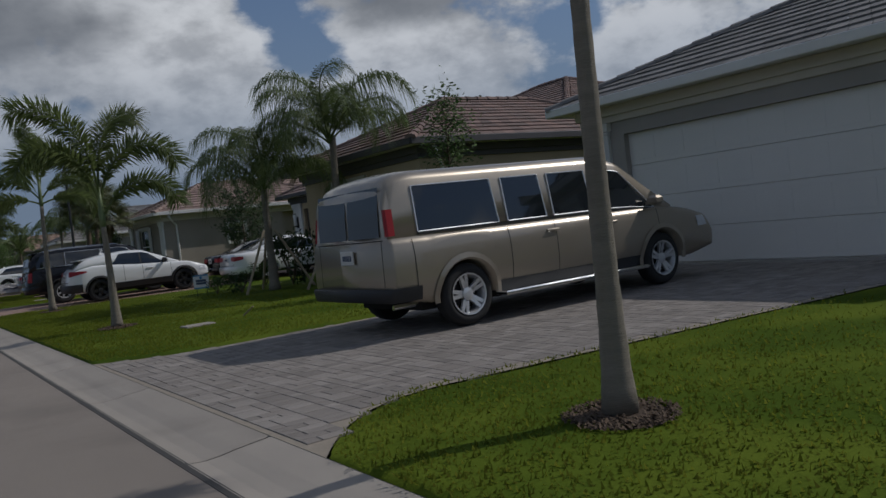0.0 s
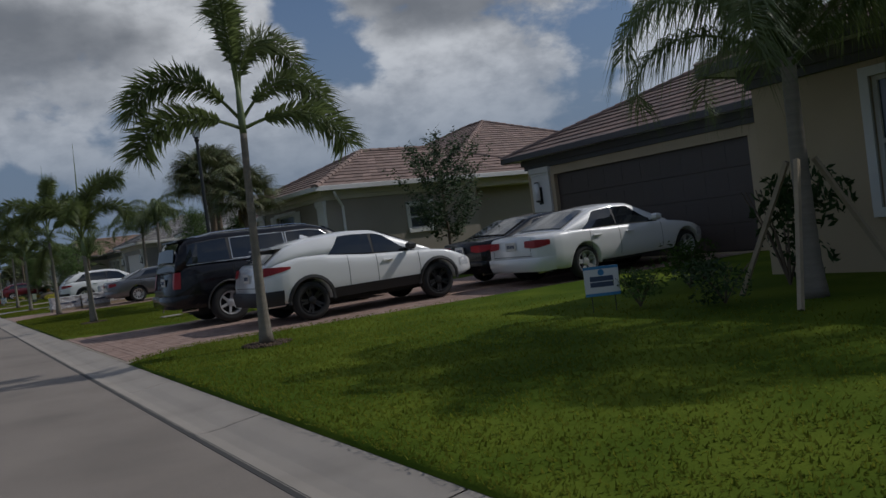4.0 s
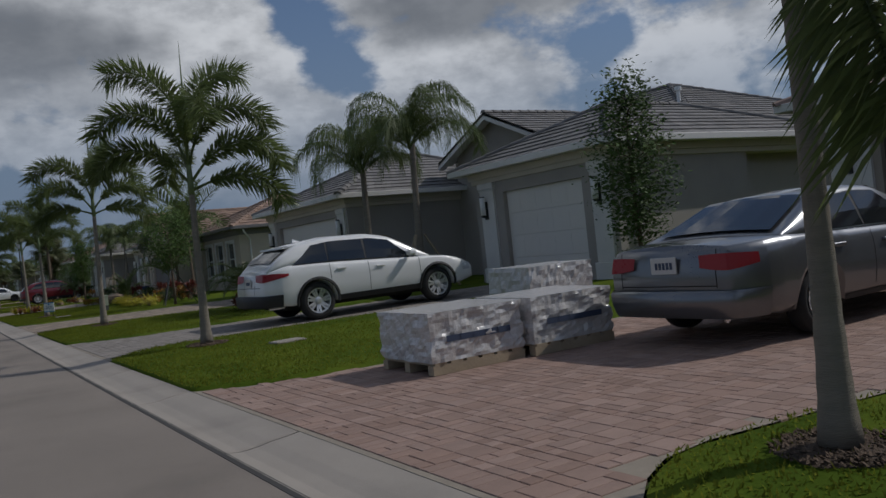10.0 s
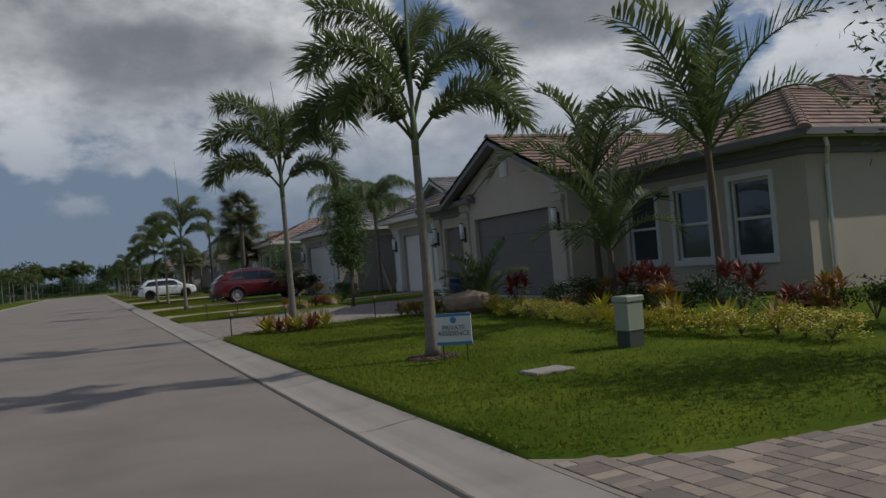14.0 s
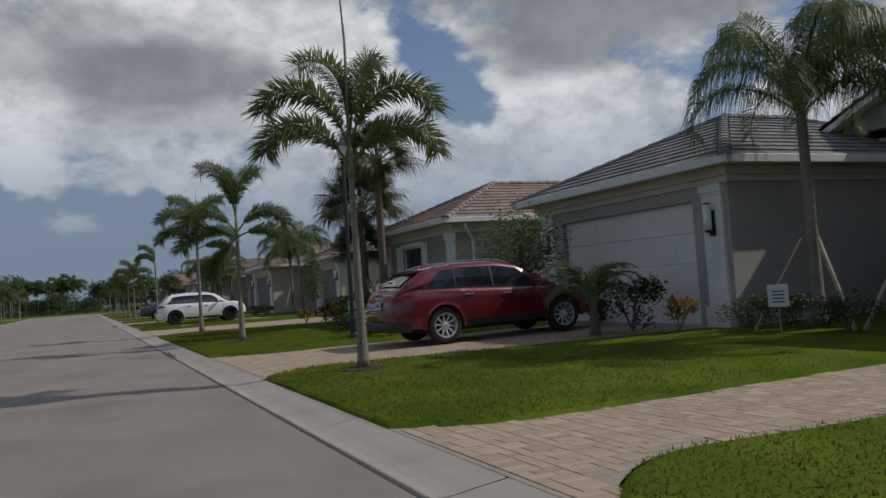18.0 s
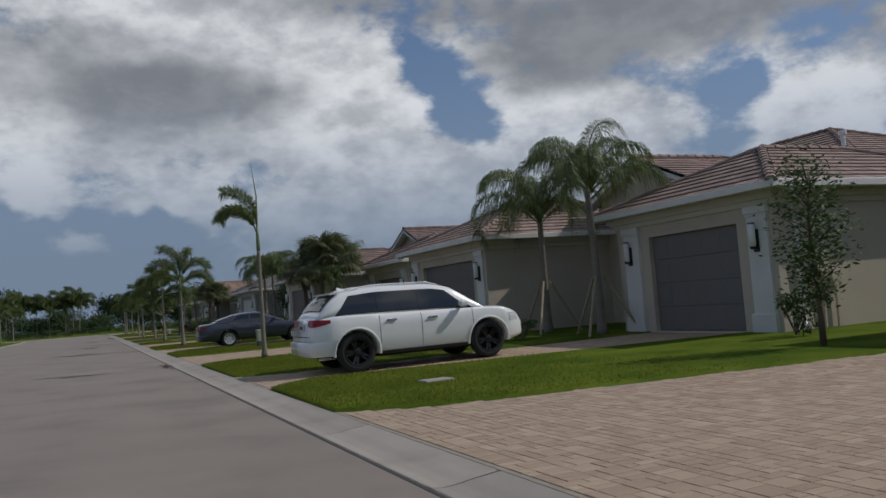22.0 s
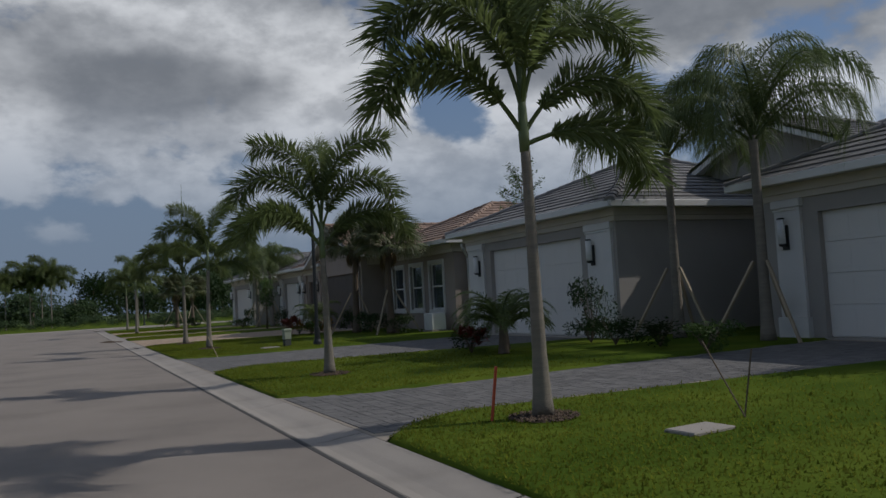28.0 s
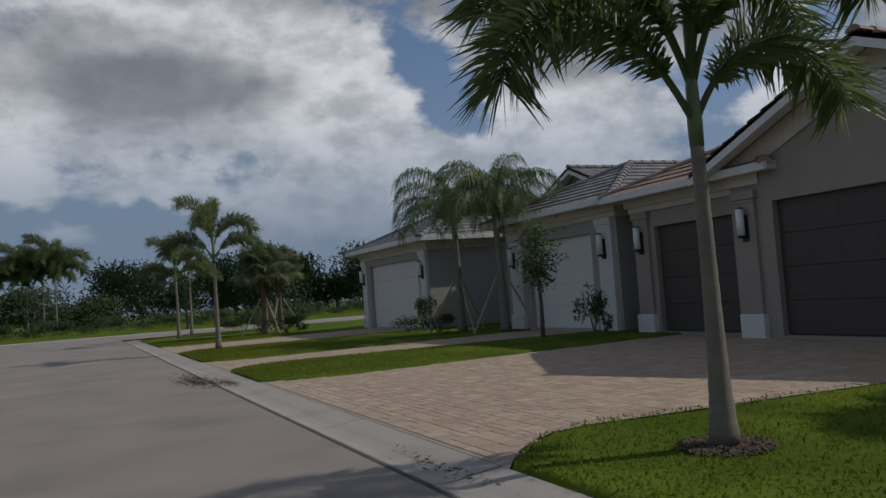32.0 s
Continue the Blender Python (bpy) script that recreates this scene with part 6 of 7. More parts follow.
    if S.get("rails"):
        for sg in (-1, 1):
            rl = MB()
            qa, qb = S["rails"]
            pts = [(q, sg * (cab(q)[3] - .10), cab(q)[1] + (.032 if 0 < j < 8 else .0)) for j, q in ((j, qa + (qb - qa) * j / 8) for j in range(9))]
            rl.tube(pts, .016, 6)
            part("roof_rail", rl, S.get("railmat", M_CHROME), C)
    if S.get("spoiler"):
        q, d = S["spoiler"]
        zb, z, wbse, wt = cab(q)
        s = MB()
        s.rings([[(q + .12, k * (wt - .10), z + .02), (q - d, k * (wt - .14), z + .0), (q - d, k * (wt - .14), z - .035), (q + .12, k * (wt - .10), z - .03)] for k in (-1, -.5, 0, .5, 1)])
        part("spoiler", s, S.get("roofmat", pt), C)
    if S.get("fin"):
        q = S["fin"]
        s = MB()
        z = cab(q)[1] + .02
        s.rings([[(q - .09, -.03, z), (q + .1, -.03, z), (q + .1, .03, z), (q - .09, .03, z)], [(q - .08, -.006, z + .07), (q - .03, -.006, z + .06), (q - .03, .006, z + .06), (q - .08, .006, z + .07)]])
        part("aerial_fin", s, pt, C)
    ty, rim, brake = wheel_meshes(r, S.get("tw", .24), S["style"], S["rim"])
    for h, hz in hub:
        for sg in (-1, 1):
            m = pose(h, sg * (W / 2 - S.get("tw", .24) / 2 - .03), hz, 0, (h * 40) % 60, 0 if sg < 0 else 180)
            wh = part("wheel", ty, parent=C, m=m)
            part("rim", rim, parent=wh)
            part("brake_disc", brake, parent=wh)
    return C


FLATB = [(0, .06), (.45, 0), (.7, 0), (1.1, .08), (1.3, .12)]
NOSE = [(0, .12), (.4, 0), (.65, .0), (1.0, .16), (1.3, .2)]
SUVG = dict(nose=NOSE, back=FLATB, style="five", rim=M_RIM, hatch=True, tumble=.17)
VAN = dict(SUVG, L=5.56, W=2.0, r=.365, wb=3.43, ro=1.0, sill=.34, top=[(0, 1.12), (4.4, 1.1), (4.9, 1.05), (5.56, .92)], roof=[(.02, 1.1), (.05, 1.66), (.13, 1.80), (.42, 1.865), (3.4, 1.88), (3.85, 1.80), (4.75, 1.1)],
           back=[(0, .03), (.6, 0), (1.3, .02)], framed=True, glass=[(.42, 1.60, .03, -.02), (1.74, 2.38, .02, -.02), (2.50, 3.20, .02, -.02), (3.34, 4.38, .02, -.55)], g0=.10, g1=.77, doors=[.30, 1.68, 2.44, 3.30, 4.38], handles=[2.38, 3.43], mirror=4.23,
           tail=(1.02, 1.40, .12, .10), high_tail=True, round=.03, rear=None, front=(3.9, 4.7), bumper=(.40, .56), bumpmat=M_PLASTIC, plate=.93, lines=(1.1,), style="five", arch=.07, archmat=paint("gold", (.33, .285, .225), .5), tumble=.10, clad=.12, rear_glass=(1.14, 1.70), step=True, plain_pillars=True)
CHR = dict(SUVG, L=4.36, W=1.80, r=.345, wb=2.64, ro=.86, sill=.34, top=[(0, .98), (.25, 1.05), (.7, 1.13), (1.2, 1.12), (2.0, 1.03), (3.2, .97), (3.75, .91), (4.36, .72)], roof=[(.10, 1.02), (.22, 1.12), (.42, 1.29), (.62, 1.36), (1.1, 1.44), (1.8, 1.49), (2.3, 1.46), (3.4, .98)],
           mirrormat=M_PLASTIC, glass=[(1.28, 2.16, .26, -.01), (2.20, 3.1, .01, -.64)], g0=.12, g1=.84, doors=[1.62, 2.20, 3.1], handles=[2.42], mirror=2.88, taper=.22, tail=(.86, 1.02, .16, .52), rear=(.16, .50), front=(2.42, 3.3), bumper=(.34, .60), bumpmat=M_PLASTIC, plate=.86, lines=(.68,), arch=.06, clad=.17, spoiler=(.62, .30), fin=1.2, style="five", rim=M_RIMB)
SUV = dict(SUVG, L=5.18, W=2.04, r=.39, wb=2.95, ro=1.06, sill=.36, top=[(0, 1.14), (.3, 1.22), (4.0, 1.16), (4.5, 1.12), (5.18, .98)], roof=[(.08, 1.14), (.18, 1.56), (.36, 1.75), (1.0, 1.81), (3.0, 1.80), (3.4, 1.70), (4.15, 1.15)],
           framed_from=1, glass=[(.30, 1.17, .08, -.01), (1.22, 2.39, .02, -.01), (2.42, 3.85, .02, -.62)], g0=.15, g1=.82, doors=[1.19, 2.40, 3.75], handles=[1.45, 2.6], mirror=3.5, tail=(.80, 1.12, .10, .12), rear=(.12, .4), front=(3.35, 4.05), bumper=(.40, .66), plate=.94, lines=(1.12,), arch=.03, clad=.06, rails=(.6, 3.0), spoiler=(.5, .26), framed=True, trim=M_CHROME, style="truck")
SED = dict(L=4.72, W=1.81, r=.325, wb=2.84, ro=1.10, sill=.27, nose=NOSE, back=[(0, .1), (.4, 0), (.7, 0), (1.05, .06)], top=[(0, .93), (.6, .97), (1.2, .95), (3.3, .91), (3.9, .84), (4.72, .64)], roof=[(.60, .96), (.95, 1.10), (1.5, 1.33), (2.05, 1.385), (2.55, 1.36), (3.45, .92)],
           glass=[(1.10, 2.01, .42, -.01), (2.04, 3.2, .02, -.72)], g0=.13, g1=.84, doors=[1.25, 2.02, 3.2], handles=[1.4, 2.28], mirror=2.95, tail=(.72, .87, .30, .26), taper=.6, rear=(.72, 1.45), front=(2.6, 3.4), bumper=(.28, .54), plate=.78, lines=(.58,), style="ten", rim=M_RIM, tumble=.22, tw=.22, trim=M_CHROME, clad=.04)
XSUV = dict(SUVG, L=4.89, W=1.90, r=.37, wb=2.79, ro=1.08, sill=.33, top=[(0, 1.02), (.5, 1.12), (1.5, 1.10), (3.6, 1.0), (4.2, .95), (4.89, .76)], roof=[(.12, 1.05), (.35, 1.28), (.75, 1.50), (1.5, 1.61), (2.4, 1.60), (2.9, 1.50), (3.75, 1.02)],
            glass=[(.62, 1.38, .46, .0), (1.40, 2.22, .02, -.01), (2.25, 3.5, .02, -.66)], g0=.12, g1=.82, doors=[1.38, 2.24, 3.45], handles=[1.62, 2.5], mirror=3.2, taper=.25, tail=(.84, 1.0, .38, .50), rear=(.25, .72), front=(2.85, 3.65), bumper=(.34, .58), bumpmat=M_PLASTIC, plate=.84, lines=(.74,), arch=.05, clad=.10, spoiler=(.75, .22), fin=1.1, style="seven", rim=M_RIM)
JEEP = dict(SUVG, L=4.50, W=1.90, r=.375, wb=2.80, ro=.84, sill=.30, top=[(0, 1.04), (.5, 1.09), (3.4, 1.04), (4.0, 1.01), (4.50, .89)], roof=[(.12, 1.06), (.34, 1.33), (.62, 1.53), (1.3, 1.60), (2.5, 1.585), (2.95, 1.49), (3.58, 1.05)],
            glass=[(.46, 1.300, .30, .0), (1.306, 2.168, .0, .0), (2.174, 3.36, .0, -.58)], g0=.15, g1=.80, doors=[1.31, 2.18, 3.3], handles=[1.55, 2.42], mirror=3.05, taper=.4, tail=(.90, 1.04, .34, .34), rear=(.22, .6), front=(2.88, 3.54), bumper=(.34, .62), plate=.90, lines=(.72,), arch=.045, archmat=paint("white", (.78, .78, .77)), clad=.05, spoiler=(.68, .24), rails=(.8, 2.7), fin=.85, style="five", rim=M_RIMB, railmat=paint("white", (.78, .78, .77)), gap=.065, handlemat=M_CHROME)
ACU = dict(SED, L=4.70, W=1.85, wb=2.78, ro=1.14, style="seven", roof=[(.5, .98), (.95, 1.13), (1.6, 1.31), (2.15, 1.35), (2.65, 1.31), (3.45, .94)], tail=(.75, .89, .32, .22))

WHITE, SILVERGREY, BLACK = paint("white", (.78, .78, .77)), paint("silver_grey", (.17, .175, .185), .7, .3), paint("black", (.005, .005, .007), 0, .25, .35)
RED, SLATE, GOLD = paint("red", (.13, .006, .012), .15), paint("slate", (.045, .052, .072), .5), paint("gold", (.33, .285, .225), .5)
car("van", "gold conversion van with tinted windows on a paver driveway", 4.46, 8.45, GOLD, VAN)
car("crossover", "white compact crossover with black lower trim", 4.44, 27.68, WHITE, CHR)
car("suv", "large black SUV with chrome trim and alloy wheels", 3.62, 30.5, BLACK, SUV)
car("sedan", "white sedan parked close to the garage", 9.15, 26.0, WHITE, dict(SED, L=4.6, style="five"))
car("sedan", "dark sedan parked beside the white one", 9.25, 27.95, BLACK, dict(SED, L=4.7))
car("sedan", "silver-grey sedan with ten-spoke wheels", 5.62, 49.7, SILVERGREY, SED)
car("suv", "white crossover SUV with a sloping rear screen", 5.0, 59.95, WHITE, XSUV)
car("suv", "red SUV with chrome rails on a paver driveway", 4.98, 111.9, RED, dict(XSUV, style="ten", handlemat=M_CHROME, rails=(.9, 2.7), bumper=(.30, .50), archmat=RED, roofmat=RED, tail=(.90, 1.0, .42, .40)))
car("suv", "white boxy SUV with black wheels", 3.02, 141.25, WHITE, JEEP)
car("sedan", "dark slate sedan at the edge of the lawn", 3.35, 160.5, SLATE, ACU)

# ---- street lamps, boxes, signs, path lights ----
def street_lamp(x, y, h=5.0):
    S = thing("street_lamp", "black post-top lantern on a tall fluted pole", "street lamp", pose(x, y, lawn_z(x)), "street lamps")
    p = MB()
    p.tube([(0, 0, 0), (0, 0, .5), (0, 0, .52), (0, 0, h - .55)], [.085, .075, .055, .042], 12)
    part("pole", p, M_METAL, S, smooth=False)
    b = MB()
    b.tube([(0, 0, -.02), (0, 0, .08), (0, 0, .16)], [.13, .12, .09], 12)
    part("base", b, M_METAL, S)
    sq = lambda q, z: [(q * math.cos(t), q * math.sin(t), z) for t in (math.pi / 4 + i * math.pi / 2 for i in range(4))]
    c = MB()
    c.tube([(0, 0, h - .60), (0, 0, h - .53), (0, 0, h - .49), (0, 0, h - .46)], [.045, .075, .05, .09], 10)
    for i in range(4):
        a = math.pi / 4 + i * math.pi / 2
        c.tube([(.085 * math.cos(a), .085 * math.sin(a), h - .46), (.165 * math.cos(a), .165 * math.sin(a), h - .14)], .011, 4)
    c.rings([sq(.21, h - .14), sq(.205, h - .115), sq(.10, h - .02), sq(.075, h - .01), sq(.06, h + .03), sq(.02, h + .06)])
    c.tube([(0, 0, h + .05), (0, 0, h + .13)], [.015, .008], 6)
    lan = part("lantern", c, M_METAL, S, "black lantern cage with pointed top")
    g = MB()
    g.rings([sq(.075, h - .45), sq(.15, h - .145)])
    part("lamp_glass", g, M_LAMPG, lan)


street_lamp(6.3, 36.1, 5.2)
street_lamp(5.5, 115.3, 4.9)
street_lamp(5.95, 194.4, 5.0)
street_lamp(6.2, 262.0 - 6, 4.9)


def utility_box(x, y, w=.38, d=.32, h=.62):
    U = thing("utility_box", "grey-green utility pedestal on the lawn", "utility box", pose(x, y, lawn_z(x) + .02, 0, 0, 8), "utility boxes")
    b = MB()
    b.box(-w / 2, w / 2, -d / 2, d / 2, .16, h, .02)
    b.box(-w / 2 - .015, w / 2 + .015, -d / 2 - .015, d / 2 + .015, h - .06, h + .015, .012)
    part("housing", b, M_BOX, U)
    b = MB()
    b.box(-w / 2 + .01, w / 2 - .01, -d / 2 + .01, d / 2 - .01, -.03, .17)
    part("base", b, M_BOXD, U)


for x, y, s in ((5.0, 33.7, .8), (5.35, 78.7, .95), (5.85, 115.75, 1.0), (5.15, 156.5, 1.0), (5.2, 195.0, .78)):
    utility_box(x, y, .26 * s, .24 * s, .6 * s)
U = thing("transformer", "large dark green transformer cabinet", "transformer", pose(6.9, 116.5, lawn_z(6.9) + .02))
b = MB()
b.box(-.38, .38, -.36, .36, 0, .62, .03)
b.box(-.41, .41, -.39, .39, .58, .67, .03)
part("cabinet", b, mat("transformer_green", (.035, .07, .05), .55, .12, 3.0), U)
b = MB()
b.box(-.392, -.38, -.09, .09, .3, .44)
part("notice", b, M_WHITE, U)


def meter_lid(x, y):
    b = MB()
    b.box(-.24, .24, -.16, .16, -.03, .012, .01)
    whole("meter_lid", b, M_GUTTER, "pale concrete meter lid flush in the lawn", "lid", m=pose(x, y, lawn_z(x) + .014, 0, 0, 5))


for x, y in ((3.95, 12.95), (4.6, 34.4), (4.1, 59.4 - 3.6), (3.7, 77.9), (4.15, 98.2), (4.0, 137.0), (4.0, 176.7), (4.6, 194.6)):
    meter_lid(x, y)


def text_mesh(words, size):
    cu = bpy.data.curves.new("words", "FONT")
    cu.body, cu.size, cu.align_x, cu.extrude = words, size, "CENTER", 0.001
    cu.space_line = 0.9
    tmp = bpy.data.objects.new("tmp", cu)
    scene.collection.objects.link(tmp)
    me = bpy.data.meshes.new_from_object(tmp.evaluated_get(bpy.context.evaluated_depsgraph_get()))
    bpy.data.objects.remove(tmp)
    return me


def yard_sign(x, y, turn, s=1.0, words=True):
    S = thing("yard_sign", "white PRIVATE RESIDENCE yard sign on thin stakes" if words else "small white yard sign on thin stakes", "sign", pose(x, y, lawn_z(x) + .02, 0, 0, turn))
    b = MB()
    b.box(-.30 * s, .30 * s, -.008, .008, .18, .18 + .52 * s)
    part("board", b, M_WHITE, S)
    b = MB()
    b.box(-.30 * s, .30 * s, -.0105, -.0085, .18 + .47 * s, .18 + .52 * s)
    b.box(-.30 * s, .30 * s, -.0105, -.0085, .18, .18 + .05 * s)
    part("border", b, mat("sign_blue", (.05, .22, .42), .5, .05, 3.0), S)
    b = MB()
    b.rings([[(r * math.cos(t) - .0, yy, .18 + .41 * s + r * math.sin(t)) for t in (2 * math.pi * i / 12 for i in range(12))] for yy, r in ((-.009, .055 * s), (-.011, .055 * s))])
    part("emblem", b, mat("sign_blue", (.05, .22, .42), .5, .05, 3.0), S)
    if words:
        me = text_mesh("PRIVATE\nRESIDENCE", .105 * s)
        me.materials.append(M_BAR)
        part("words", me, parent=S, m=pose(0, -.0115, .18 + .25 * s, 90))
    else:
        for q in (.30, .20):
            b = MB()
            b.box(-.2 * s, .2 * s, -.0105, -.0085, .18 + q * s - .03, .18 + q * s + .03)
            part("bar", b, M_BAR, S)
    b = MB()
    for q in (-.2, .2):
        b.tube([(q * s, 0, -.1), (q * s, 0, .2)], .008, 4)
    part("stake", b, M_METAL, S)


yard_sign(3.44, 79.55, -38, .72)
yard_sign(6.6, 20.9, -40, .7, False)


def path_light(x, y):
    P = thing("path_light", "short bronze garden path light", "path light", pose(x, y, lawn_z(x) + .02), "path lights")
    b = MB()
    b.tube([(0, 0, -.05), (0, 0, .42)], .012, 6)
    part("stem", b, M_METAL, P)
    b = MB()
    b.tube([(0, 0, .40), (0, 0, .43), (0, 0, .49)], [.075, .07, .012], 10)
    part("cap", b, mat("bronze", (.16, .12, .08), .45, .2, 5.0, metal=.6), P)


for x, y in ((2.14, 88.0), (3.5, 88.9), (5.7, 89.1), (5.76, 96.9), (3.64, 96.3), (2.75, 96.6)):
    path_light(x, y)


def thin_post(x, y, h, material, label, cat, tilt=0, turn=0, r=.02):
    b = MB()
    b.tube([(0, 0, -.05), (0, 0, h)], r, 5)
    whole(cat.replace(" ", "_"), b, material, label, cat, m=pose(x, y, lawn_z(x), tilt, 0, turn))


M_ORANGE = mat("marker_orange", (.55, .09, .04), .6, .1, 4.0)
thin_post(3.0, 178.4, .52, M_ORANGE, "orange survey stake in the lawn", "marker stake", 8, 40, .016)
thin_post(2.85, 192.99, .56, M_STAKE, "thin stick leaning in the lawn", "stick", 24, -114, .012)
thin_post(4.7, 176.9, .75, M_BARK, "dry twig standing in the lawn", "stick", 28, 200, .008)
thin_post(4.75, 176.95, .6, M_BARK, "dry twig standing in the lawn", "stick", 10, 20, .008)
thin_post(4.9, 36.6, .9, M_STAKE, "pale stake leaning on the lawn", "stake", 22, 70, .022)
thin_post(4.9, 13.4, .3, M_STAKE, "short broken stake in the lawn", "stake", 60, 20, .015)
thin_post(4.3, 156.2, .35, M_ORANGE, "small orange flag stake", "marker stake", 15, 20, .008)


def yard_plaque(x, y, turn, tilt=0):
    S = thing("yard_plaque", "small white notice tilted on a stake in the planting bed", "sign", pose(x, y, lawn_z(x), tilt, 0, turn))
    b = MB()
    b.box(-.15, .15, -.006, .006, .45, .80, .003)
    part("board", b, M_WHITE, S)
    b = MB()
    for j in range(4):
        b.box(-.09, .09, -.009, -.007, .52 + j * .055, .54 + j * .055)
    part("print", b, M_BAR, S)["kind"] = "stuff"
    b = MB()
    b.tube([(0, 0, -.1), (0, 0, .46)], .01, 5)
    part("stake", b, M_STAKE, S)


yard_plaque(9.4, 105.7, -50, 8)
yard_plaque(7.35, 158.2, -50, 4)
yard_plaque(7.6, 121.9, -60)
S = thing("yard_plaque", "small white oval plaque tilted on a thin stake", "sign", pose(8.0, 201.6, lawn_z(8.0), 22, 0, -120))
b = MB()
b.rings([[(q * .085 * math.cos(t), yy, .56 + q * .14 * math.sin(t)) for t in (2 * math.pi * i / 16 for i in range(16))] for yy, q in ((-.010, .0), (-.010, .94), (-.006, 1), (.006, 1), (.010, .94), (.010, .0))])
part("plaque", b, M_WHITE, S)
b = MB()
b.tube([(0, 0, -.1), (0, 0, .43)], .012, 5)
part("stake", b, M_WHITE, S)


def planter(x, y, h=.62):
    P = thing("planter", "glazed blue pot standing by the garage door", "planter", pose(x, y, drive_z(x)))
    b = MB()
    b.rings([[(q * math.cos(t), q * math.sin(t), z * h) for t in (2 * math.pi * j / 20 for j in range(20))] for q, z in ((.15, 0), (.22, .25), (.25, .6), (.22, .88), (.25, .93), (.25, 1.0), (.21, 1.0), (.19, .9))], caps=True)
    part("pot", b, mat("blue_glaze", (.02, .04, .13), .2, .15, 3.0, spec=.6), P, smooth=True)


planter(10.2, 94.05)


def rock(x, y, s):
    b = bmesh.new()
    bmesh.ops.create_icosphere(b, subdivisions=3, radius=1)
    for v in b.verts:
        v.co *= 1 + .42 * noise.noise(v.co * 1.2 + Vector((x, y, 0))) + .16 * noise.noise(v.co * 3.1 + Vector((y, x, 0)))
        v.co.z = max(v.co.z, -.35)
    me = bpy.data.meshes.new("boulder")
    b.to_mesh(me)
    b.free()
    me.materials.append(M_ROCK)
    tagged(part("boulder", me, m=pose(x, y, lawn_z(x) + .12 * s, 0, 0, x * 50) @ Matrix.Diagonal((s * .55, s * .4, s * .42, 1))), "pale limestone boulder in the planting bed", "boulder", "boulders")


for x, y, s in ((7.1, 86.75, .98), (5.9, 97.2, .5), (7.0, 97.6, .4)):
    rock(x, y, s)


# plants round the palm with the stone ring, strap leaves in red and green
STRAP = {}
for key, m in (("red", M_LEAFR), ("orange", M_LEAFO), ("green", M_LEAFY)):
    r = random.Random(len(key))
    b = MB()
    for i in range(18):
        a, t = i * 2.4, r.uniform(.5, 1.2)
        d = Vector((math.cos(a) * math.cos(t), math.sin(a) * math.cos(t), math.sin(t)))
        sd = d.cross(Vector((0, 0, 1))).normalized() * .03
        l = r.uniform(.3, .48)
        b.face(sd * .4, sd * 1.0 + d * l * .5, d * l - Vector((0, 0, .04)), -sd * 1.0 + d * l * .5, -sd * .4)
    STRAP[key] = b.data("strap_leaves", m)
rb = random.Random(21)
for i in range(15):
    a = i * .42
    q = rb.uniform(.4, .75)
    B = thing("bromeliad", "bromeliad with red and green strap leaves round a palm", "plant", pose(3.4 + q * math.cos(a), 87.7 + q * math.sin(a), lawn_z(3.4) + .04), "plants round the palm")
    part("strap_leaves", STRAP[("red", "orange", "green")[i % 3]], parent=B)
for i in range(8):
    B = thing("bromeliad", "bromeliad with orange strap leaves in the bed", "plant", pose(7.6 + rb.uniform(-.4, .4), 78.4 + i * .9, lawn_z(7.6) + .05) @ Matrix.Scale(1.05, 4), "plants in the bed")
    part("strap_leaves", STRAP[("orange", "green")[i % 2]], parent=B)


# brown leaf litter swept into the gutter
def litter(x, y, lx, ly, n, seed):
    r = random.Random(seed)
    b = MB()
    for _ in range(n):
        px, py = r.gauss(0, lx), r.gauss(0, ly)
        a, l, w = r.uniform(0, 6.28), r.uniform(.012, .04), r.uniform(.006, .014)
        c, q = math.cos(a), math.sin(a)
        z = .008 + r.uniform(0, .012)
        b.face((px - c * l, py - q * l, z), (px + q * w, py - c * w, z + .008), (px + c * l, py + q * l, z + .004), (px - q * w, py + c * w, z + .002))
    whole("leaf_litter", b, M_MULCH, "dry brown leaf litter and dirt in the gutter", "litter", "stuff", m=pose(x, y, .0))


for k, (x, y, lx, ly, n) in enumerate(((1.15, 213.2, .16, .75, 900), (1.6, 212.2, .14, .4, 300), (1.75, 203.3, .10, .5, 300), (1.2, 150.0, .08, .6, 260), (1.35, 117.0, .05, .8, 260), (1.85, 168.9, .08, .5, 220))):
    litter(x, y, lx, ly, n, 60 + k)
E = thing("equipment_box", "pale equipment box standing against the house wall", "box", pose(10.75, 196.6, lawn_z(10.75)))
b = MB()
b.box(-.25, .25, -.35, .35, .05, .62, .02)
part("housing", b, M_LAMPG, E)
b = MB()
b.box(-.30, .30, -.40, .40, -.05, .05, .01)
part("slab", b, M_GUTTER, E)


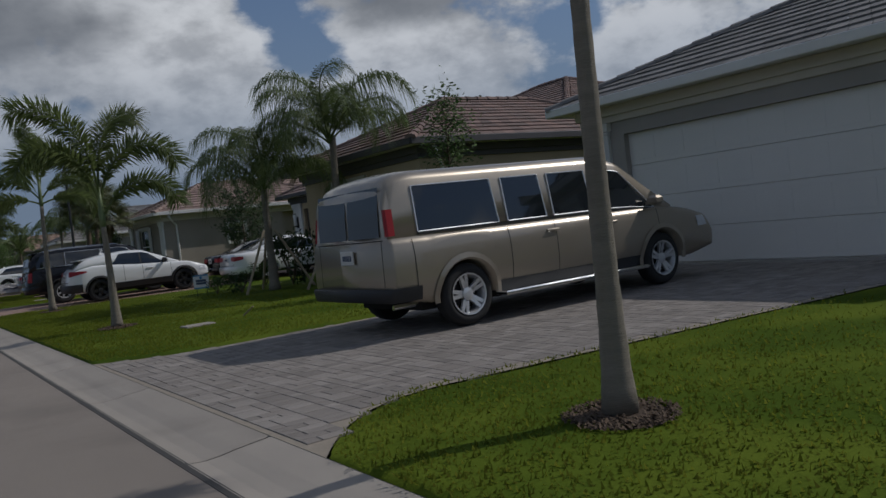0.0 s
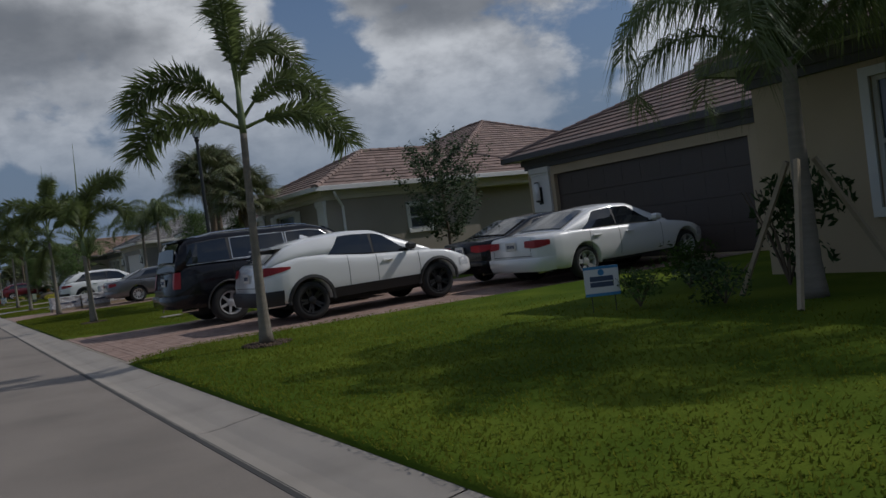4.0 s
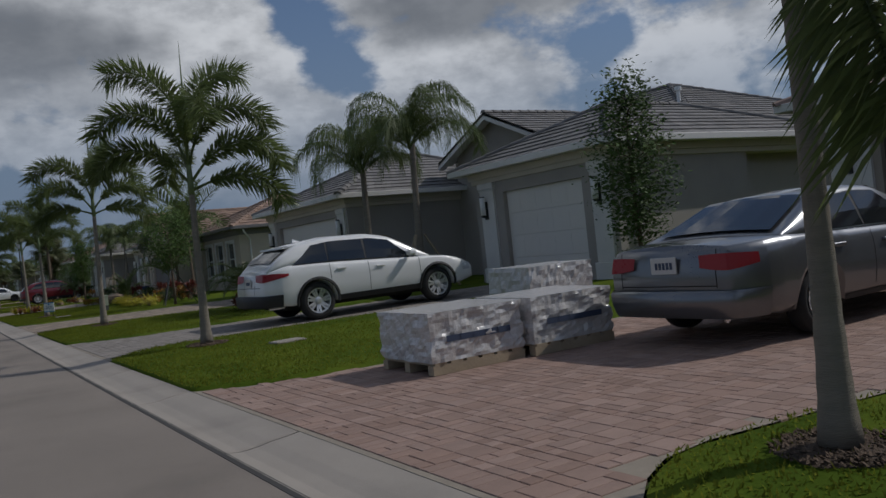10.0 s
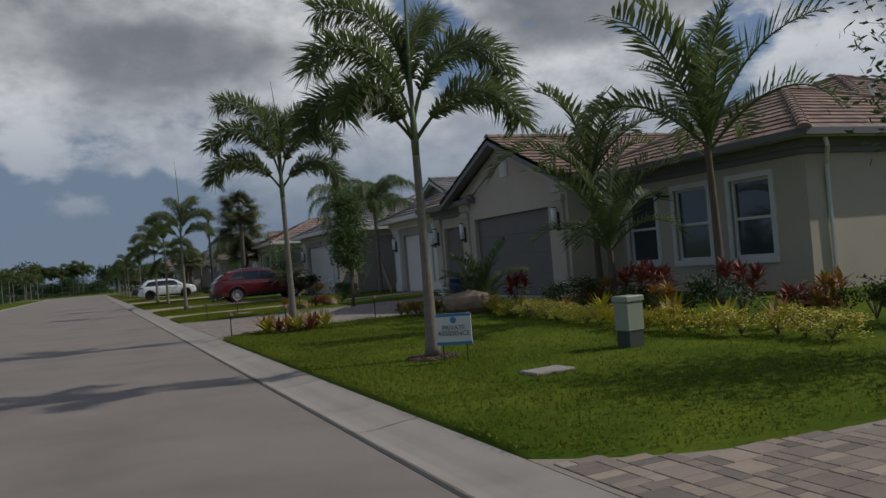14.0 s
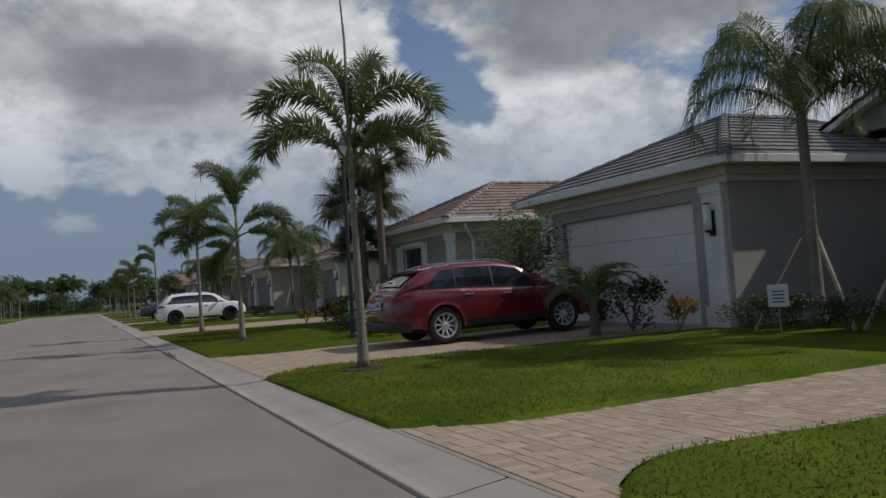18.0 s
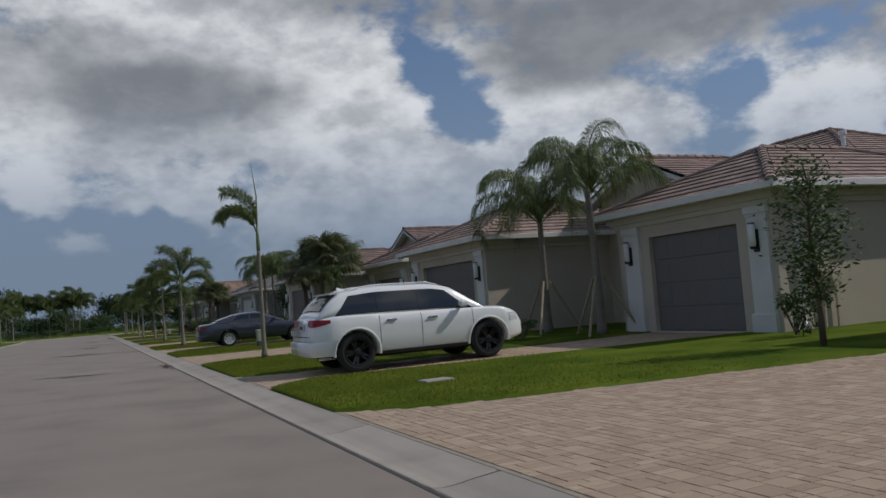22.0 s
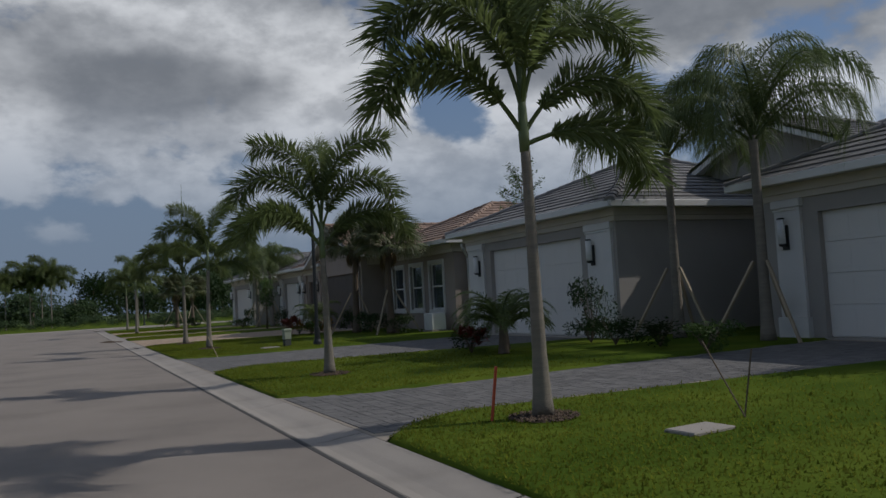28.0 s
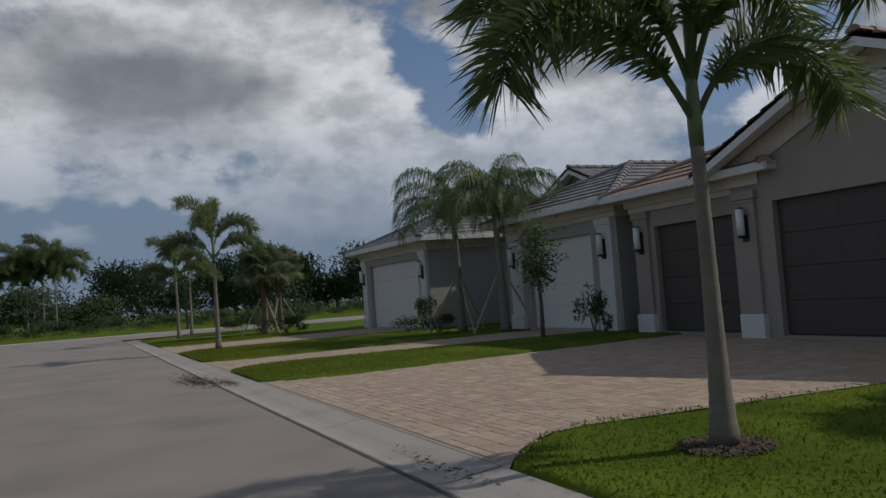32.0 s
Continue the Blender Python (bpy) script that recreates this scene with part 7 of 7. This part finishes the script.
# pallets of wrapped pavers on the driveway
def pallet_stack(x0, x1, y0, y1, z0, layers, seed, wrap=True):
    r = random.Random(seed)
    P = thing("pallet_stack", "pallet of pavers under shiny white plastic wrap", "pallet", pose((x0 + x1) / 2, (y0 + y1) / 2, z0), "pallets on the driveway")
    w, d = (x1 - x0) / 2, (y1 - y0) / 2
    for s in (-.9, 0, .9):
        b = MB()
        b.box(-w, w, s * d - .05, s * d + .05, 0, .09)
        part("runner", b, M_STAKE, P)
    for i in range(6):
        b = MB()
        c = -w + (i + .5) * 2 * w / 6
        b.box(c - .07, c + .07, -d, d, .09, .115)
        part("deck_board", b, M_STAKE, P)
    g = MB()
    H = .115 + .12 * layers
    rows = []
    for j in range(15):
        z = .115 + (H - .115) * j / 14
        row = []
        for i in range(96):
            t = i / 96
            px, py = (-w + 8 * w * t, -d) if t < .25 else (w, -d + 8 * d * (t - .25)) if t < .5 else (w - 8 * w * (t - .5), d) if t < .75 else (-w, d - 8 * d * (t - .75))
            o = .022 * noise.noise((px * 5, py * 5 + seed, z * 9)) + .020 * noise.noise((px * 17, py * 17, z * 20))
            row.append((px * (1 + o / w), py * (1 + o / d), z))
        rows.append(row)
    g.rings(rows)
    part("wrapped_pavers", g, M_WRAP, P, "wrinkled white shrink wrap")
    b = MB()
    for i in range(5):
        px = -w + .25 + i * (2 * w - .5) / 4
        b.box(px - .08, px + .08, -d - .022, -d - .018, .3, .36)
    part("print", b, M_BAR, P)["kind"] = "stuff"


pallet_stack(3.62, 4.72, 50.85, 51.85, drive_z(4.1), 4, 1)
pallet_stack(4.78, 5.88, 50.75, 51.75, drive_z(5.3), 4, 2)
pallet_stack(5.75, 6.75, 51.95, 52.8, drive_z(6.2), 6, 3)

# ---- driveway pavers ----
ASHLAR = [((0, 0, 2, 2), (2, 0, 1, 1), (2, 1, 1, 1)), ((0, 0, 1, 1), (0, 1, 1, 1), (1, 0, 2, 1), (1, 1, 2, 1)), ((0, 0, 1, 2), (1, 0, 2, 2)), ((0, 0, 2, 1), (2, 0, 1, 2), (0, 1, 2, 1)), ((0, 0, 2, 1), (0, 1, 1, 1), (1, 1, 2, 1), (2, 0, 1, 1))]


def paver_mesh(name, material, l, w):
    b = MB()
    b.box(-l / 2, l / 2, -w / 2, w / 2, -.03, .004, .004)
    return b.data(name, material)


for k, d in enumerate(DRIVES):
    D = thing("driveway", "driveway of " + {"grey": "grey", "red": "reddish", "mixed": "mixed tan and grey", "tan": "tan", "brown": "brown-grey", "rust": "rusty tan", "dark": "dark grey"}[d[5]] + " concrete pavers", "driveway", kind="structure")
    bed = MB()
    xs = [1.9, 2.0, 2.15, 2.35, 2.6, 2.9, 3.3] + list(np.linspace(4, d[2] + .1, 8))
    bed.grid([[(x, drive_edges(d, x)[0] + .01, drive_z(x) - .009), (x, drive_edges(d, x)[1] - .01, drive_z(x) - .009)] for x in xs])
    part("sand_bed", bed, M_SAND, D, "sand-filled joints")
    ca_, cb_ = PAVE[d[5]]
    mp = mat("paver_" + d[5], ca_, .85, .25, 5.0, .4, 130, rnd=.15 if d[5] == "tan" else .25, second=cb_, spec=.25)
    mj = mat("pavers_" + d[5], ca_, .85, .25, 5.0, .4, 130, island=.15 if d[5] == "tan" else .25, second=cb_, spec=.25)
    unit = {"red": .105, "rust": .105, "tan": .105}.get(d[5], .11)
    kinds = [(1, 1), (2, 1), (1, 2), (2, 2)]
    shared = [paver_mesh("paver", mp, p * unit - .006, q * unit - .006) for p, q in kinds]
    rest = MB()
    r = random.Random(k)
    cells = []
    x, row = 1.95, 0
    # courses of mixed sizes laid in small blocks, each course shifted
    while x + 3 * unit < d[2] - .02:
        y0, y1 = drive_edges(d, x + 1.5 * unit)
        y = y0 + .02 - unit * r.choice((0, .5, 1, 1.5))
        while y < y1 - unit * .5:
            block = r.choice(ASHLAR)
            flip = r.random() < .5
            for u, v, p, q in block:
                if flip:
                    v = 2 - v - q
                cx, cy = x + (u + p / 2) * unit, y + (v + q / 2) * unit
                if y0 - .03 < cy - q * unit / 2 and cy + q * unit / 2 < y1 + .04:
                    cells.append((cx, cy, kinds.index((p, q)), r.uniform(-.0015, .0015)))
            y += 2 * unit
        x += 3 * unit
    cells.sort()
    for i, (x, y, j, dz) in enumerate(cells):
        m = pose(x, y, drive_z(x) + dz - .006, 0, -.34, 0)
        if i < 175:
            part("paver", shared[j], parent=D, m=m)
        else:
            c = len(rest.v)
            w, l, s = kinds[j][0] * unit / 2 - .003, kinds[j][1] * unit / 2 - .003, .004
            z = drive_z(x) + dz
            zz = .006
            for q, zo in ((0, -.03), (0, -.008), (s, -.002)):
                rest.v += [(x - w + q, y - l + q, z + zo - zz * (w - q)), (x + w - q, y - l + q, z + zo + zz * (w - q)), (x + w - q, y + l - q, z + zo + zz * (w - q)), (x - w + q, y + l - q, z + zo - zz * (w - q))]
            for a in (0, 4):
                for e in range(4):
                    rest.f.append((c + a + e, c + a + (e + 1) % 4, c + a + 4 + (e + 1) % 4, c + a + 4 + e))
            rest.f.append((c + 8, c + 9, c + 10, c + 11))
    p = part("pavers", rest, mj, D)
    p["kind"] = "stuff"
